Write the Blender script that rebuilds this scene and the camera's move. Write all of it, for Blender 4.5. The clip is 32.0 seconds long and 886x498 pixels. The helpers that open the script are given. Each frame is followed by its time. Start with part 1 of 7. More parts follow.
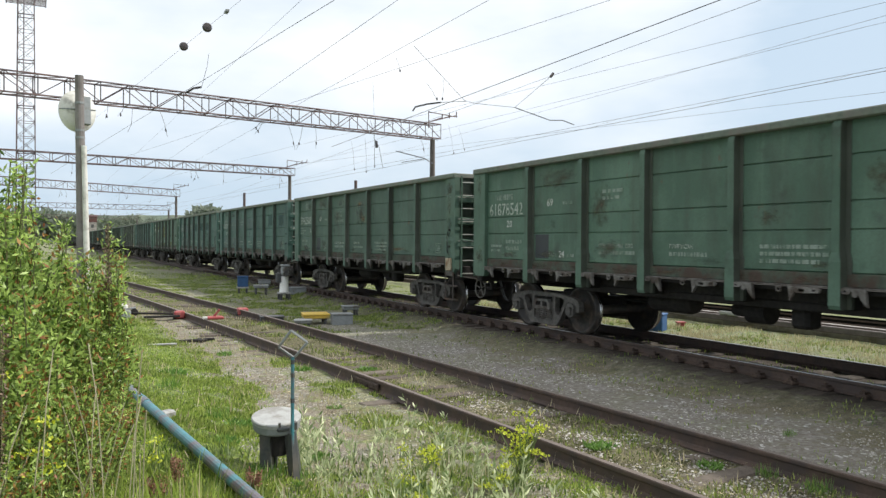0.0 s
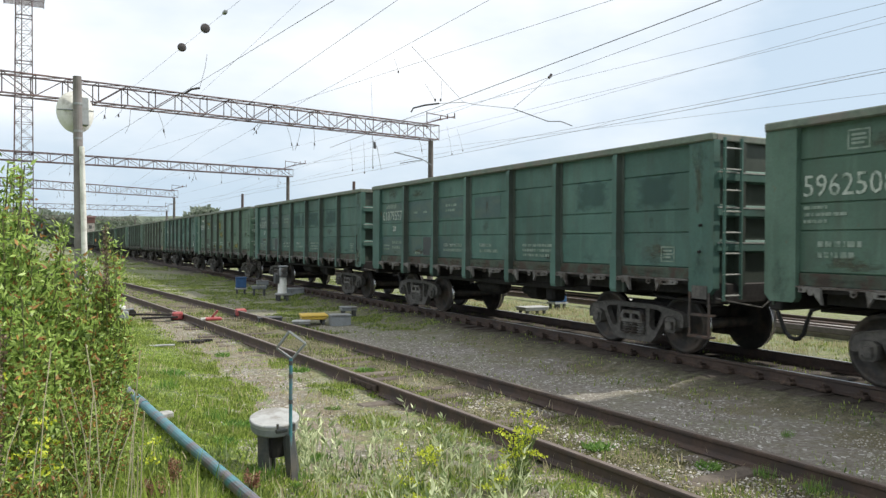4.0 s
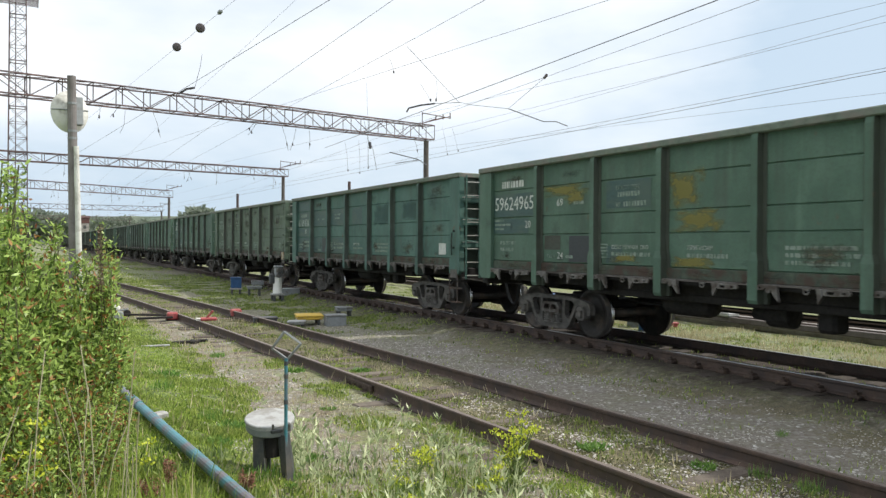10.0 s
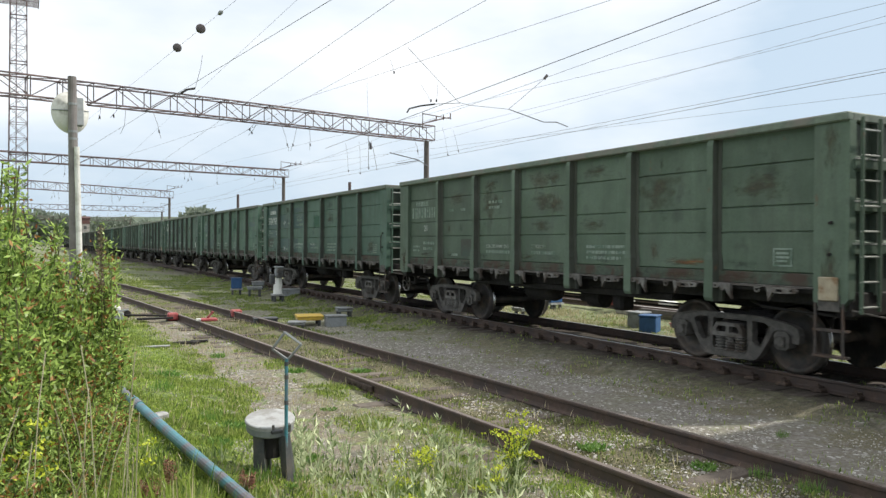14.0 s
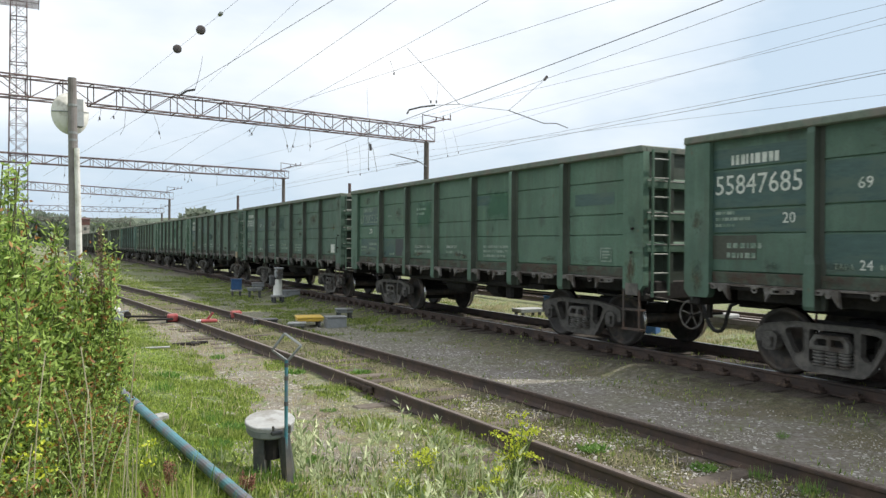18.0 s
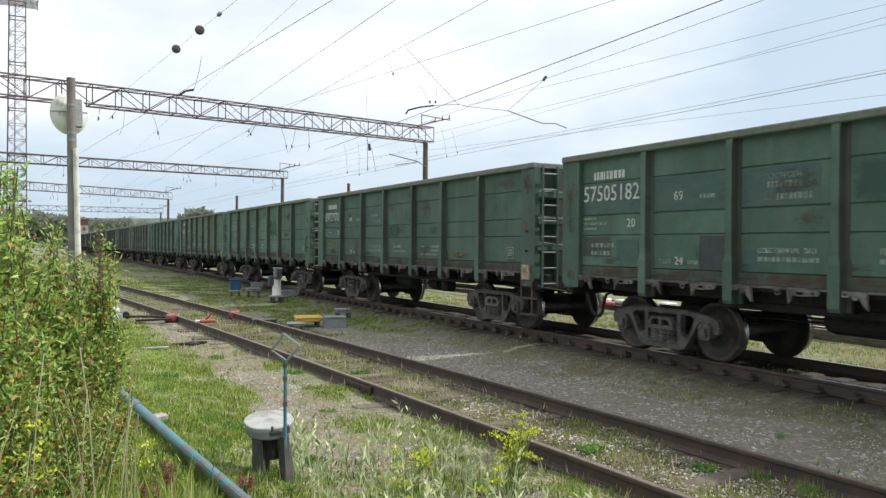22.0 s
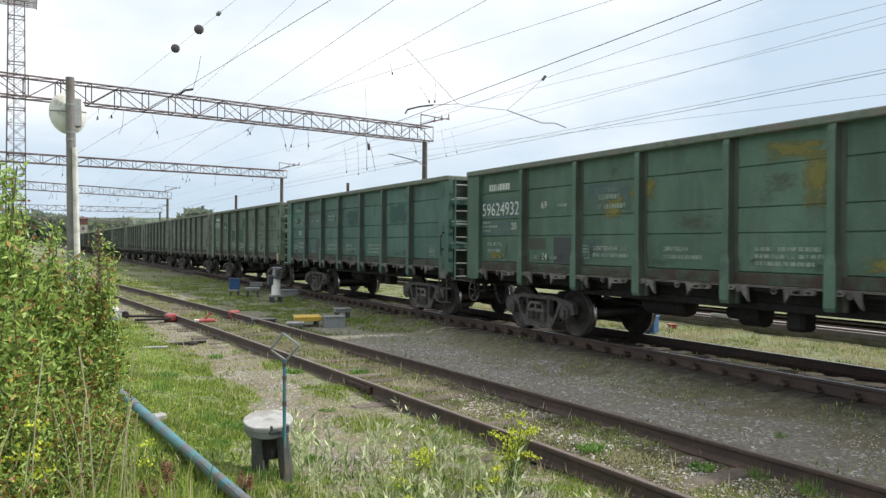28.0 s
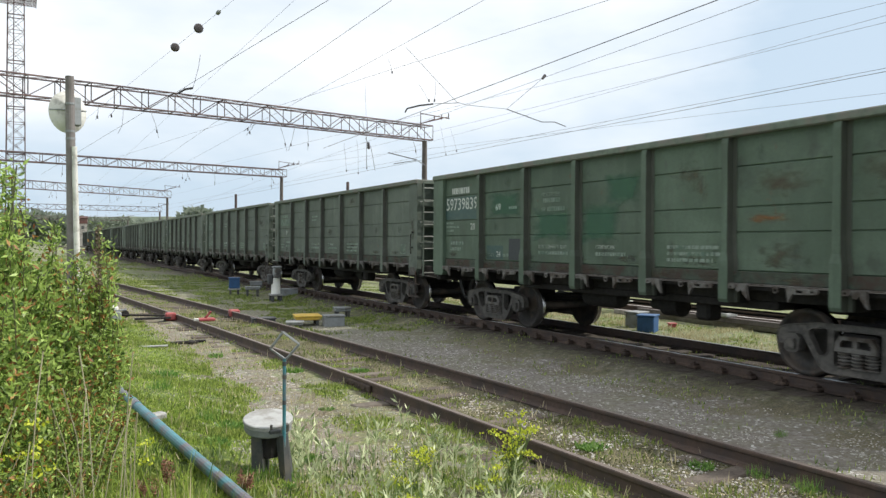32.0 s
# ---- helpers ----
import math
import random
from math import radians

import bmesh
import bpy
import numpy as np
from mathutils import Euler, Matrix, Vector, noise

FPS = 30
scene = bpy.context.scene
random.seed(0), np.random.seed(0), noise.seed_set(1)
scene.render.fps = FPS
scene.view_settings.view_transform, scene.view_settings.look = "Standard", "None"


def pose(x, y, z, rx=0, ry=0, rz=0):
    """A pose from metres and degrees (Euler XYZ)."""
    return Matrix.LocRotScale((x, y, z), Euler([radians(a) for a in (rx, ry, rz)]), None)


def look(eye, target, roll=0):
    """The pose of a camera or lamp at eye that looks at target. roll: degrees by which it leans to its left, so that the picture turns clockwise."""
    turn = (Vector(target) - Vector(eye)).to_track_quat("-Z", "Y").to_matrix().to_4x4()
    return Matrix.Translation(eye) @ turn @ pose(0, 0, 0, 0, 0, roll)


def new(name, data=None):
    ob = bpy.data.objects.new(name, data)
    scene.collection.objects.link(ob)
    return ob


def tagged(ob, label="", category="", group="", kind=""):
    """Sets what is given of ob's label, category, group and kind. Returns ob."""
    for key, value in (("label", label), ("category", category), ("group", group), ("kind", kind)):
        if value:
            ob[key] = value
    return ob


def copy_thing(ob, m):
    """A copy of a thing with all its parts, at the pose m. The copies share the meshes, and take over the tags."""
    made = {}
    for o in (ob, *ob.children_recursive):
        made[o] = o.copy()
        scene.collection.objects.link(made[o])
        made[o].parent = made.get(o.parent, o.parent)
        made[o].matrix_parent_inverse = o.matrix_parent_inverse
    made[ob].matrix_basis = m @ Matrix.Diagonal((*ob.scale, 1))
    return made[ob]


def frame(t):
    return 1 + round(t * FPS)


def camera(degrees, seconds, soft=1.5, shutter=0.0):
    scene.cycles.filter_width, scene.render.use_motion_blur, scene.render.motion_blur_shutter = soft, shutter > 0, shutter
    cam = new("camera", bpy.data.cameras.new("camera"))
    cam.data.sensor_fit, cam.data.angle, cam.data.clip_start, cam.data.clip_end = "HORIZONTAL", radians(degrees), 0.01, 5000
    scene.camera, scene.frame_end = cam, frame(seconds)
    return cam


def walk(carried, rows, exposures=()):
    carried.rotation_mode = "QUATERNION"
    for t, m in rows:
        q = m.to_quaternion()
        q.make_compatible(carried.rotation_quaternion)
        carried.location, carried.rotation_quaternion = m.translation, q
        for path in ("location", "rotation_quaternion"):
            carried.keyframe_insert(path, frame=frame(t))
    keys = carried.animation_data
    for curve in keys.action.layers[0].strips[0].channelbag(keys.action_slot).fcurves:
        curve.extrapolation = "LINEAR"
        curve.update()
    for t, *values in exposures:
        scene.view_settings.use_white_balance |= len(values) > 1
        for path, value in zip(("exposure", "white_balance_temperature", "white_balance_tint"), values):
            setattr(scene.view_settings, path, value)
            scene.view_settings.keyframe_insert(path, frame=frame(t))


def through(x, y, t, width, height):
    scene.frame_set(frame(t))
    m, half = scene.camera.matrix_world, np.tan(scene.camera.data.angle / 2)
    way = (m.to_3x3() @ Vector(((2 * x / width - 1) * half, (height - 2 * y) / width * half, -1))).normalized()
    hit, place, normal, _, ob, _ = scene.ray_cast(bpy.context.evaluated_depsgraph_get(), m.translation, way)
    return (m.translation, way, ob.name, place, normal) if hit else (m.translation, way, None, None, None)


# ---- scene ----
D0 = (0.89876, 0.131886, -0.035499, 0.011489)


def travel(t):
    """Metres that the train has gone at t seconds."""
    u = t / 32
    return 192 * (D0[0] * u + D0[1] * u ** 2 + D0[2] * u ** 3 + D0[3] * u ** 4)


# ---- camera ----
EYE = (0.0, 0.0, 1.823)
cam = camera(60.14, 32.0, soft=1.4, shutter=0.15)
PAN = [(0, 27.897, -0.524), (1, 27.897, -0.498), (2, 27.936, -0.514), (3, 27.971, -0.492), (3.5, 27.992, -0.478), (5.5, 28.155, -0.357), (6, 28.172, -0.358), (7, 28.235, -0.394), (8, 28.295, -0.413), (9, 28.337, -0.421), (10, 28.370, -0.439), (11, 28.390, -0.451), (12, 28.362, -0.475), (13, 28.349, -0.462), (14, 28.343, -0.398), (14.5, 28.343, -0.371), (16.5, 28.342, -0.293), (17, 28.344, -0.297), (18, 28.347, -0.310), (19, 28.353, -0.346), (20, 28.375, -0.341), (21, 28.404, -0.302), (22, 28.421, -0.297), (23, 28.415, -0.331), (24, 28.410, -0.334), (25, 28.450, -0.304), (25.5, 28.460, -0.293), (27.5, 28.472, -0.314), (28, 28.473, -0.332), (29, 28.483, -0.390), (30, 28.487, -0.409), (31, 28.488, -0.409), (32, 28.488, -0.409)]


def aim(yaw, pitch):
    a, b = radians(yaw), radians(pitch)
    way = Vector((math.sin(a) * math.cos(b), math.cos(a) * math.cos(b), math.sin(b)))
    return look(EYE, Vector(EYE) + way * 10, 0.34)


walk(cam, [(t, aim(yaw, pitch)) for t, yaw, pitch in PAN])

# ---- light ----
SUN_WAY = Vector((-1.0, 0.345, -1.15)).normalized()
world = bpy.data.worlds.new("sky")
scene.world = world
world.use_nodes = True
wn = world.node_tree.nodes
wl = world.node_tree.links
wn.clear()
sky = wn.new("ShaderNodeTexSky")
sky.sky_type, sky.sun_disc = "NISHITA", False
sky.sun_elevation = math.asin(-SUN_WAY.z)
sky.sun_rotation = math.atan2(-SUN_WAY.x, -SUN_WAY.y)
sky.dust_density, sky.ozone_density = 2.0, 1.5
coord = wn.new("ShaderNodeTexCoord")
stretch = wn.new("ShaderNodeMapping")
stretch.inputs["Scale"].default_value = (1.0, 1.0, 2.6)
cloud = wn.new("ShaderNodeTexNoise")
cloud.inputs["Scale"].default_value, cloud.inputs["Detail"].default_value, cloud.inputs["Roughness"].default_value = 1.7, 6.0, 0.5
ramp = wn.new("ShaderNodeValToRGB")
ramp.color_ramp.elements[0].position, ramp.color_ramp.elements[1].position = 0.41, 0.70
ramp.color_ramp.elements[0].color = (7.6, 9.3, 11.0, 1)
ramp.color_ramp.elements[1].color = (14.7, 14.8, 14.9, 1)
veil = wn.new("ShaderNodeMixRGB")
veil.inputs[0].default_value = 0.85
back = wn.new("ShaderNodeBackground")
back.inputs["Strength"].default_value = 0.09
wout = wn.new("ShaderNodeOutputWorld")
wl.new(coord.outputs["Generated"], stretch.inputs["Vector"])
wl.new(stretch.outputs["Vector"], cloud.inputs["Vector"])
rise = wn.new("ShaderNodeSeparateXYZ")
lift = wn.new("ShaderNodeMath")
lift.operation = "MULTIPLY_ADD"
lift.inputs[1].default_value, lift.inputs[2].default_value = 0.56, -0.135
blend = wn.new("ShaderNodeMath")
blend.operation = "ADD"
wl.new(coord.outputs["Generated"], rise.inputs[0])
wl.new(rise.outputs[2], lift.inputs[0])
wl.new(lift.outputs[0], blend.inputs[0])
wl.new(cloud.outputs["Fac"], blend.inputs[1])
wl.new(blend.outputs[0], ramp.inputs["Fac"])
wl.new(sky.outputs["Color"], veil.inputs[1])
wl.new(ramp.outputs["Color"], veil.inputs[2])
wl.new(veil.outputs["Color"], back.inputs["Color"])
wl.new(back.outputs["Background"], wout.inputs["Surface"])

sun_data = bpy.data.lights.new("sun", "SUN")
sun_data.energy, sun_data.angle, sun_data.color = 4.4, radians(1.4), (1.0, 0.95, 0.86)
sun = new("sun", sun_data)
sun.matrix_world = look((30, -12, 46), Vector((30, -12, 46)) + SUN_WAY)
scene.view_settings.exposure = 0.0


# ---- materials ----
def surface(name, color, rough=0.7, metal=0.0, vary=0.25, scale=6.0, bump=0.0, second=None, amount=0.5, big=0.8, spread=0.0, streak=None, gloss=0.5):
    """A two-scale procedural surface. second: colour of stains, amount: their share, spread: variation from object to object, streak: stretch along z."""
    m = bpy.data.materials.new(name)
    m.use_nodes = True
    n, l = m.node_tree.nodes, m.node_tree.links
    b = n["Principled BSDF"]
    b.inputs["Roughness"].default_value, b.inputs["Metallic"].default_value = rough, metal
    b.inputs["Specular IOR Level"].default_value = gloss
    tc = n.new("ShaderNodeTexCoord")
    info = n.new("ShaderNodeObjectInfo")
    off = n.new("ShaderNodeVectorMath")
    off.operation = "MULTIPLY_ADD"
    off.inputs[1].default_value = (1, 1, streak or 1)
    jit = n.new("ShaderNodeMath")
    jit.operation = "MULTIPLY"
    jit.inputs[1].default_value = 37.0
    l.new(info.outputs["Random"], jit.inputs[0])
    l.new(tc.outputs["Object"], off.inputs[0])
    l.new(jit.outputs[0], off.inputs[2])
    fine = n.new("ShaderNodeTexNoise")
    fine.inputs["Scale"].default_value, fine.inputs["Detail"].default_value = scale, 8.0
    fine.inputs["Roughness"].default_value = 0.65
    wide = n.new("ShaderNodeTexNoise")
    wide.inputs["Scale"].default_value, wide.inputs["Detail"].default_value = big, 5.0
    wide.inputs["Roughness"].default_value = 0.6
    l.new(off.outputs[0], fine.inputs["Vector"])
    l.new(off.outputs[0], wide.inputs["Vector"])
    r = n.new("ShaderNodeValToRGB")
    lo, hi = [tuple(max(0, c * k) for c in color) + (1,) for k in (1 - vary, 1 + vary)]
    r.color_ramp.elements[0].position, r.color_ramp.elements[1].position = 0.3, 0.7
    r.color_ramp.elements[0].color, r.color_ramp.elements[1].color = lo, hi
    l.new(fine.outputs["Fac"], r.inputs["Fac"])
    col = r.outputs["Color"]
    if second:
        s = n.new("ShaderNodeValToRGB")
        mid = 0.72 - 0.4 * amount
        s.color_ramp.elements[0].position, s.color_ramp.elements[1].position = mid - 0.06, mid + 0.1
        add = n.new("ShaderNodeMath")
        add.operation = "MULTIPLY_ADD"
        add.inputs[1].default_value, add.inputs[2].default_value = 0.35, -0.17
        both = n.new("ShaderNodeMath")
        both.operation = "ADD"
        l.new(fine.outputs["Fac"], add.inputs[0])
        l.new(wide.outputs["Fac"], both.inputs[0])
        l.new(add.outputs[0], both.inputs[1])
        l.new(both.outputs[0], s.inputs["Fac"])
        mix = n.new("ShaderNodeMixRGB")
        mix.inputs[2].default_value = (*second, 1)
        l.new(s.outputs["Color"], mix.inputs[0])
        l.new(col, mix.inputs[1])
        col = mix.outputs["Color"]
    if spread:
        hs = n.new("ShaderNodeHueSaturation")
        mr = n.new("ShaderNodeMapRange")
        mr.inputs["To Min"].default_value, mr.inputs["To Max"].default_value = 1 - spread, 1 + spread
        l.new(info.outputs["Random"], mr.inputs["Value"])
        l.new(mr.outputs[0], hs.inputs["Value"])
        l.new(col, hs.inputs["Color"])
        col = hs.outputs["Color"]
    l.new(col, b.inputs["Base Color"])
    if bump:
        bp = n.new("ShaderNodeBump")
        bp.inputs["Strength"].default_value, bp.inputs["Distance"].default_value = bump, 0.02
        l.new(fine.outputs["Fac"], bp.inputs["Height"])
        l.new(bp.outputs["Normal"], b.inputs["Normal"])
    return m


def wagon_paint(name, color):
    """Old freight-wagon paint: faded areas, vertical grime streaks, dark scuffs and specks of rust."""
    m = bpy.data.materials.new(name)
    m.use_nodes = True
    n, l = m.node_tree.nodes, m.node_tree.links
    b = n["Principled BSDF"]
    b.inputs["Specular IOR Level"].default_value = 0.42
    tc, info = n.new("ShaderNodeTexCoord"), n.new("ShaderNodeObjectInfo")
    jit = n.new("ShaderNodeMath")
    jit.operation = "MULTIPLY"
    jit.inputs[1].default_value = 53.0
    l.new(info.outputs["Random"], jit.inputs[0])

    def field(sx, sz, scale, detail=6.0):
        v = n.new("ShaderNodeVectorMath")
        v.operation = "MULTIPLY_ADD"
        v.inputs[1].default_value = (sx, sx, sz)
        l.new(tc.outputs["Object"], v.inputs[0])
        l.new(jit.outputs[0], v.inputs[2])
        k = n.new("ShaderNodeTexNoise")
        k.inputs["Scale"].default_value, k.inputs["Detail"].default_value, k.inputs["Roughness"].default_value = scale, detail, 0.62
        l.new(v.outputs[0], k.inputs["Vector"])
        return k.outputs["Fac"]

    def over(col, value, lo, hi, to, most):
        r = n.new("ShaderNodeMapRange")
        r.inputs["From Min"].default_value, r.inputs["From Max"].default_value, r.inputs["To Max"].default_value = lo, hi, most
        l.new(value, r.inputs["Value"])
        mx = n.new("ShaderNodeMixRGB")
        mx.inputs[2].default_value = (*to, 1)
        l.new(r.outputs[0], mx.inputs[0])
        if isinstance(col, tuple):
            mx.inputs[1].default_value = (*col, 1)
        else:
            l.new(col, mx.inputs[1])
        return mx.outputs["Color"]
    faded = tuple(c * 1.35 + 0.02 for c in color)
    col = over(color, field(1, 1, 0.9), 0.42, 0.66, faded, 0.8)
    col = over(col, field(1.0, 0.10, 5.0), 0.56, 0.74, tuple(c * 1.5 + 0.025 for c in color), 0.55)
    col = over(col, field(1.0, 0.16, 3.2), 0.50, 0.72, (0.056, 0.070, 0.052), 0.55)
    col = over(col, field(1, 1, 1.6, 8), 0.60, 0.72, (0.042, 0.05, 0.042), 0.6)
    col = over(col, field(1, 0.6, 4.5, 8), 0.67, 0.73, (0.13, 0.075, 0.045), 0.8)
    col = over(col, field(1, 1, 30, 4), 0.45, 0.8, (0.05, 0.06, 0.05), 0.45)
    hs = n.new("ShaderNodeHueSaturation")
    mr = n.new("ShaderNodeMapRange")
    mr.inputs["To Min"].default_value, mr.inputs["To Max"].default_value = 0.86, 1.14
    l.new(info.outputs["Random"], mr.inputs["Value"])
    l.new(mr.outputs[0], hs.inputs["Value"])
    l.new(col, hs.inputs["Color"])
    l.new(hs.outputs["Color"], b.inputs["Base Color"])
    rr = n.new("ShaderNodeMapRange")
    rr.inputs["To Min"].default_value, rr.inputs["To Max"].default_value = 0.45, 0.75
    dents = field(1, 1, 2.4, 3)
    l.new(dents, rr.inputs["Value"])
    l.new(rr.outputs[0], b.inputs["Roughness"])
    bp = n.new("ShaderNodeBump")
    bp.inputs["Strength"].default_value, bp.inputs["Distance"].default_value = 0.25, 0.03
    l.new(dents, bp.inputs["Height"])
    l.new(bp.outputs["Normal"], b.inputs["Normal"])
    return m


# The dusty tone is for far wagons: distance haze mixed into the paint.
GREENS = [wagon_paint("green paint " + k, c) for k, c in
          (("mid", (0.064, 0.124, 0.087)), ("deep", (0.058, 0.110, 0.081)), ("grey", (0.073, 0.110, 0.076)), ("blue", (0.050, 0.116, 0.095)), ("dusty", (0.088, 0.11, 0.088)))]
# Post flanks and flanges take these darker, browner paints; the face keeps its green.
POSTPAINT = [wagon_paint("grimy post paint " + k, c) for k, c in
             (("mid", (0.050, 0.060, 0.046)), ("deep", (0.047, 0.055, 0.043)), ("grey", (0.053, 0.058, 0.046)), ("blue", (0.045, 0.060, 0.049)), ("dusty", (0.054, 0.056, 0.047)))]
# End walls stand in shade; that shade is put into this dark paint.
ENDPAINT = wagon_paint("sooty end paint", (0.034, 0.048, 0.036))
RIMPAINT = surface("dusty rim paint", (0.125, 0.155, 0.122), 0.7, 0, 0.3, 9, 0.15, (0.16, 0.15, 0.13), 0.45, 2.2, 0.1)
SILLPAINT = surface("scuffed sill paint", (0.054, 0.074, 0.054), 0.8, 0, 0.45, 12, 0.3, (0.052, 0.035, 0.026), 0.55, 3.2, 0.12)


def stain(name, color, strength, rag_by=1.9, grain=2.6, lo=0.52, hi=1.1, square=False):
    """A soft-edged ragged stain that thins out towards its rim."""
    m = bpy.data.materials.new(name)
    m.use_nodes = True
    n, l = m.node_tree.nodes, m.node_tree.links
    b = n["Principled BSDF"]
    b.inputs["Base Color"].default_value, b.inputs["Roughness"].default_value = (*color, 1), 0.8
    tc, info = n.new("ShaderNodeTexCoord"), n.new("ShaderNodeObjectInfo")
    if square:
        size = n.new("ShaderNodeVectorMath")
        size.operation = "ABSOLUTE"
        sides = n.new("ShaderNodeSeparateXYZ")
        ln = n.new("ShaderNodeMath")
        ln.operation = "MAXIMUM"
        l.new(tc.outputs["Object"], size.inputs[0])
        l.new(size.outputs[0], sides.inputs[0])
        l.new(sides.outputs[0], ln.inputs[0])
        l.new(sides.outputs[1], ln.inputs[1])
    else:
        ln = n.new("ShaderNodeVectorMath")
        ln.operation = "LENGTH"
        l.new(tc.outputs["Object"], ln.inputs[0])
    nz = n.new("ShaderNodeTexNoise")
    nz.noise_dimensions = "4D"
    nz.inputs["Scale"].default_value, nz.inputs["Detail"].default_value, nz.inputs["Roughness"].default_value = grain, 7.0, 0.65
    w = n.new("ShaderNodeMath")
    w.operation = "MULTIPLY"
    w.inputs[1].default_value = 40.0
    l.new(info.outputs["Random"], w.inputs[0])
    l.new(w.outputs[0], nz.inputs["W"])
    l.new(tc.outputs["Object"], nz.inputs["Vector"])
    sub = n.new("ShaderNodeMath")
    sub.operation = "MULTIPLY_ADD"
    sub.inputs[1].default_value = -0.62
    l.new(ln.outputs["Value"], sub.inputs[0])
    rag = n.new("ShaderNodeMath")
    rag.operation = "MULTIPLY"
    rag.inputs[1].default_value = rag_by
    l.new(nz.outputs["Fac"], rag.inputs[0])
    l.new(rag.outputs[0], sub.inputs[2])
    mr = n.new("ShaderNodeMapRange")
    mr.inputs["From Min"].default_value, mr.inputs["From Max"].default_value, mr.inputs["To Max"].default_value = lo, hi, strength
    l.new(sub.outputs[0], mr.inputs["Value"])
    l.new(mr.outputs[0], b.inputs["Alpha"])
    return m


RUST = stain("flaking rust", (0.105, 0.07, 0.045), 0.6)
SOOT = stain("dark scuff", (0.04, 0.048, 0.04), 0.4)
DUST = stain("brown grime", (0.085, 0.08, 0.052), 0.8)
YELLOWPATCH = stain("faded yellow paint", (0.21, 0.19, 0.05), 0.75, 1.3, 2.0, 0.14, 0.42, True)
FRESH = stain("repainted teal", (0.04, 0.088, 0.083), 0.45, 0.9, 2.0, -0.13, 0.1, True)
BRIGHT = stain("bright green repaint", (0.05, 0.15, 0.09), 0.55, 0.8, 2.0, -0.14, 0.08, True)
ORANGE = stain("orange rust", (0.26, 0.11, 0.035), 0.75)
RUSTLETTER = surface("orange stencil paint", (0.19, 0.125, 0.055), 0.7, 0, 0.2, 30)
PALEBOX = surface("pale rusty box paint", (0.36, 0.31, 0.22), 0.7, 0, 0.2, 12, 0.1, (0.20, 0.12, 0.06), 0.4, 5.0)
GRIME = surface("grey grime", (0.08, 0.076, 0.07), 0.8, 0, 0.35, 12, 0.3, (0.13, 0.12, 0.108), 0.4, 4.0, 0.12)
STEPIRON = surface("rusty step iron", (0.045, 0.038, 0.034), 0.8, 0, 0.4, 12, 0.2, (0.075, 0.045, 0.032), 0.45, 4.0, 0.3)
BLACKGRIME = surface("black grime", (0.027, 0.025, 0.024), 0.75, 0, 0.35, 12, 0.2, (0.038, 0.034, 0.03), 0.3, 2.0, gloss=0.2)
WHEELSTEEL = surface("wheel steel", (0.042, 0.038, 0.035), 0.6, 0.15, 0.3, 10, 0.1, (0.09, 0.07, 0.055), 0.45, 3.0)
TREAD = surface("polished tread", (0.45, 0.44, 0.43), 0.25, 1.0, 0.1, 20)
RUBBER = surface("rubber", (0.018, 0.018, 0.018), 0.6)
LETTER = surface("white stencil paint", (0.54, 0.57, 0.53), 0.7, 0, 0.15, 30, 0, (0.30, 0.36, 0.31), 0.35, 6.0)
FAINT = surface("worn stencil paint", (0.23, 0.29, 0.245), 0.7, 0, 0.2, 30, 0, (0.10, 0.16, 0.12), 0.5, 8.0)
MIDLETTER = surface("rubbed stencil paint", (0.42, 0.47, 0.42), 0.7, 0, 0.2, 30, 0, (0.18, 0.24, 0.19), 0.48, 7.0)
TEALPATCH = surface("teal repaint", (0.038, 0.082, 0.077), 0.5, 0, 0.2, 8, 0.05, (0.056, 0.095, 0.076), 0.5, 1.8)
SLATE = surface("slate grey repaint", (0.036, 0.042, 0.047), 0.6, 0, 0.15, 8, 0, (0.05, 0.06, 0.055), 0.25)
BROWNPATCH = surface("brownish repaint", (0.05, 0.056, 0.043), 0.65, 0, 0.2, 8, 0, (0.045, 0.07, 0.055), 0.3)

RAILSTEEL = surface("rusty rail", (0.085, 0.058, 0.045), 0.75, 0.1, 0.3, 14, 0.2, (0.06, 0.045, 0.04), 0.5, 3.0)
RAILTOP = surface("worn rail head", (0.20, 0.165, 0.145), 0.5, 0.5, 0.25, 12)
BRIGHTRAIL = surface("polished rail head", (0.32, 0.31, 0.30), 0.4, 0.9, 0.1, 10)
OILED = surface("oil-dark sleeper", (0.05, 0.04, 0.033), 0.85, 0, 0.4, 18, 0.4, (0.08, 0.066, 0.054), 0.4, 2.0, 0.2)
SLEEPER = surface("weathered sleeper", (0.085, 0.068, 0.055), 0.9, 0, 0.4, 18, 0.4, (0.13, 0.11, 0.09), 0.4, 2.0, 0.15)
LATTICE = surface("dark lattice steel", (0.085, 0.064, 0.07), 0.7, 0.2, 0.25, 8, 0, (0.14, 0.085, 0.075), 0.4, 1.0)
CONCRETE = surface("weathered concrete", (0.34, 0.32, 0.30), 0.9, 0, 0.18, 14, 0.25, (0.20, 0.18, 0.16), 0.45, 1.6)
SIGNALWHITE = surface("fresh white paint", (0.84, 0.84, 0.81), 0.5, 0, 0.05, 10)
WHITEPAINT = surface("dull white paint", (0.66, 0.66, 0.62), 0.6, 0, 0.1, 10, 0.05, (0.42, 0.41, 0.37), 0.35, 2.5)
DARKCONCRETE = surface("dark stained concrete", (0.12, 0.105, 0.10), 0.9, 0, 0.25, 10, 0.2, (0.08, 0.065, 0.06), 0.4, 1.5)
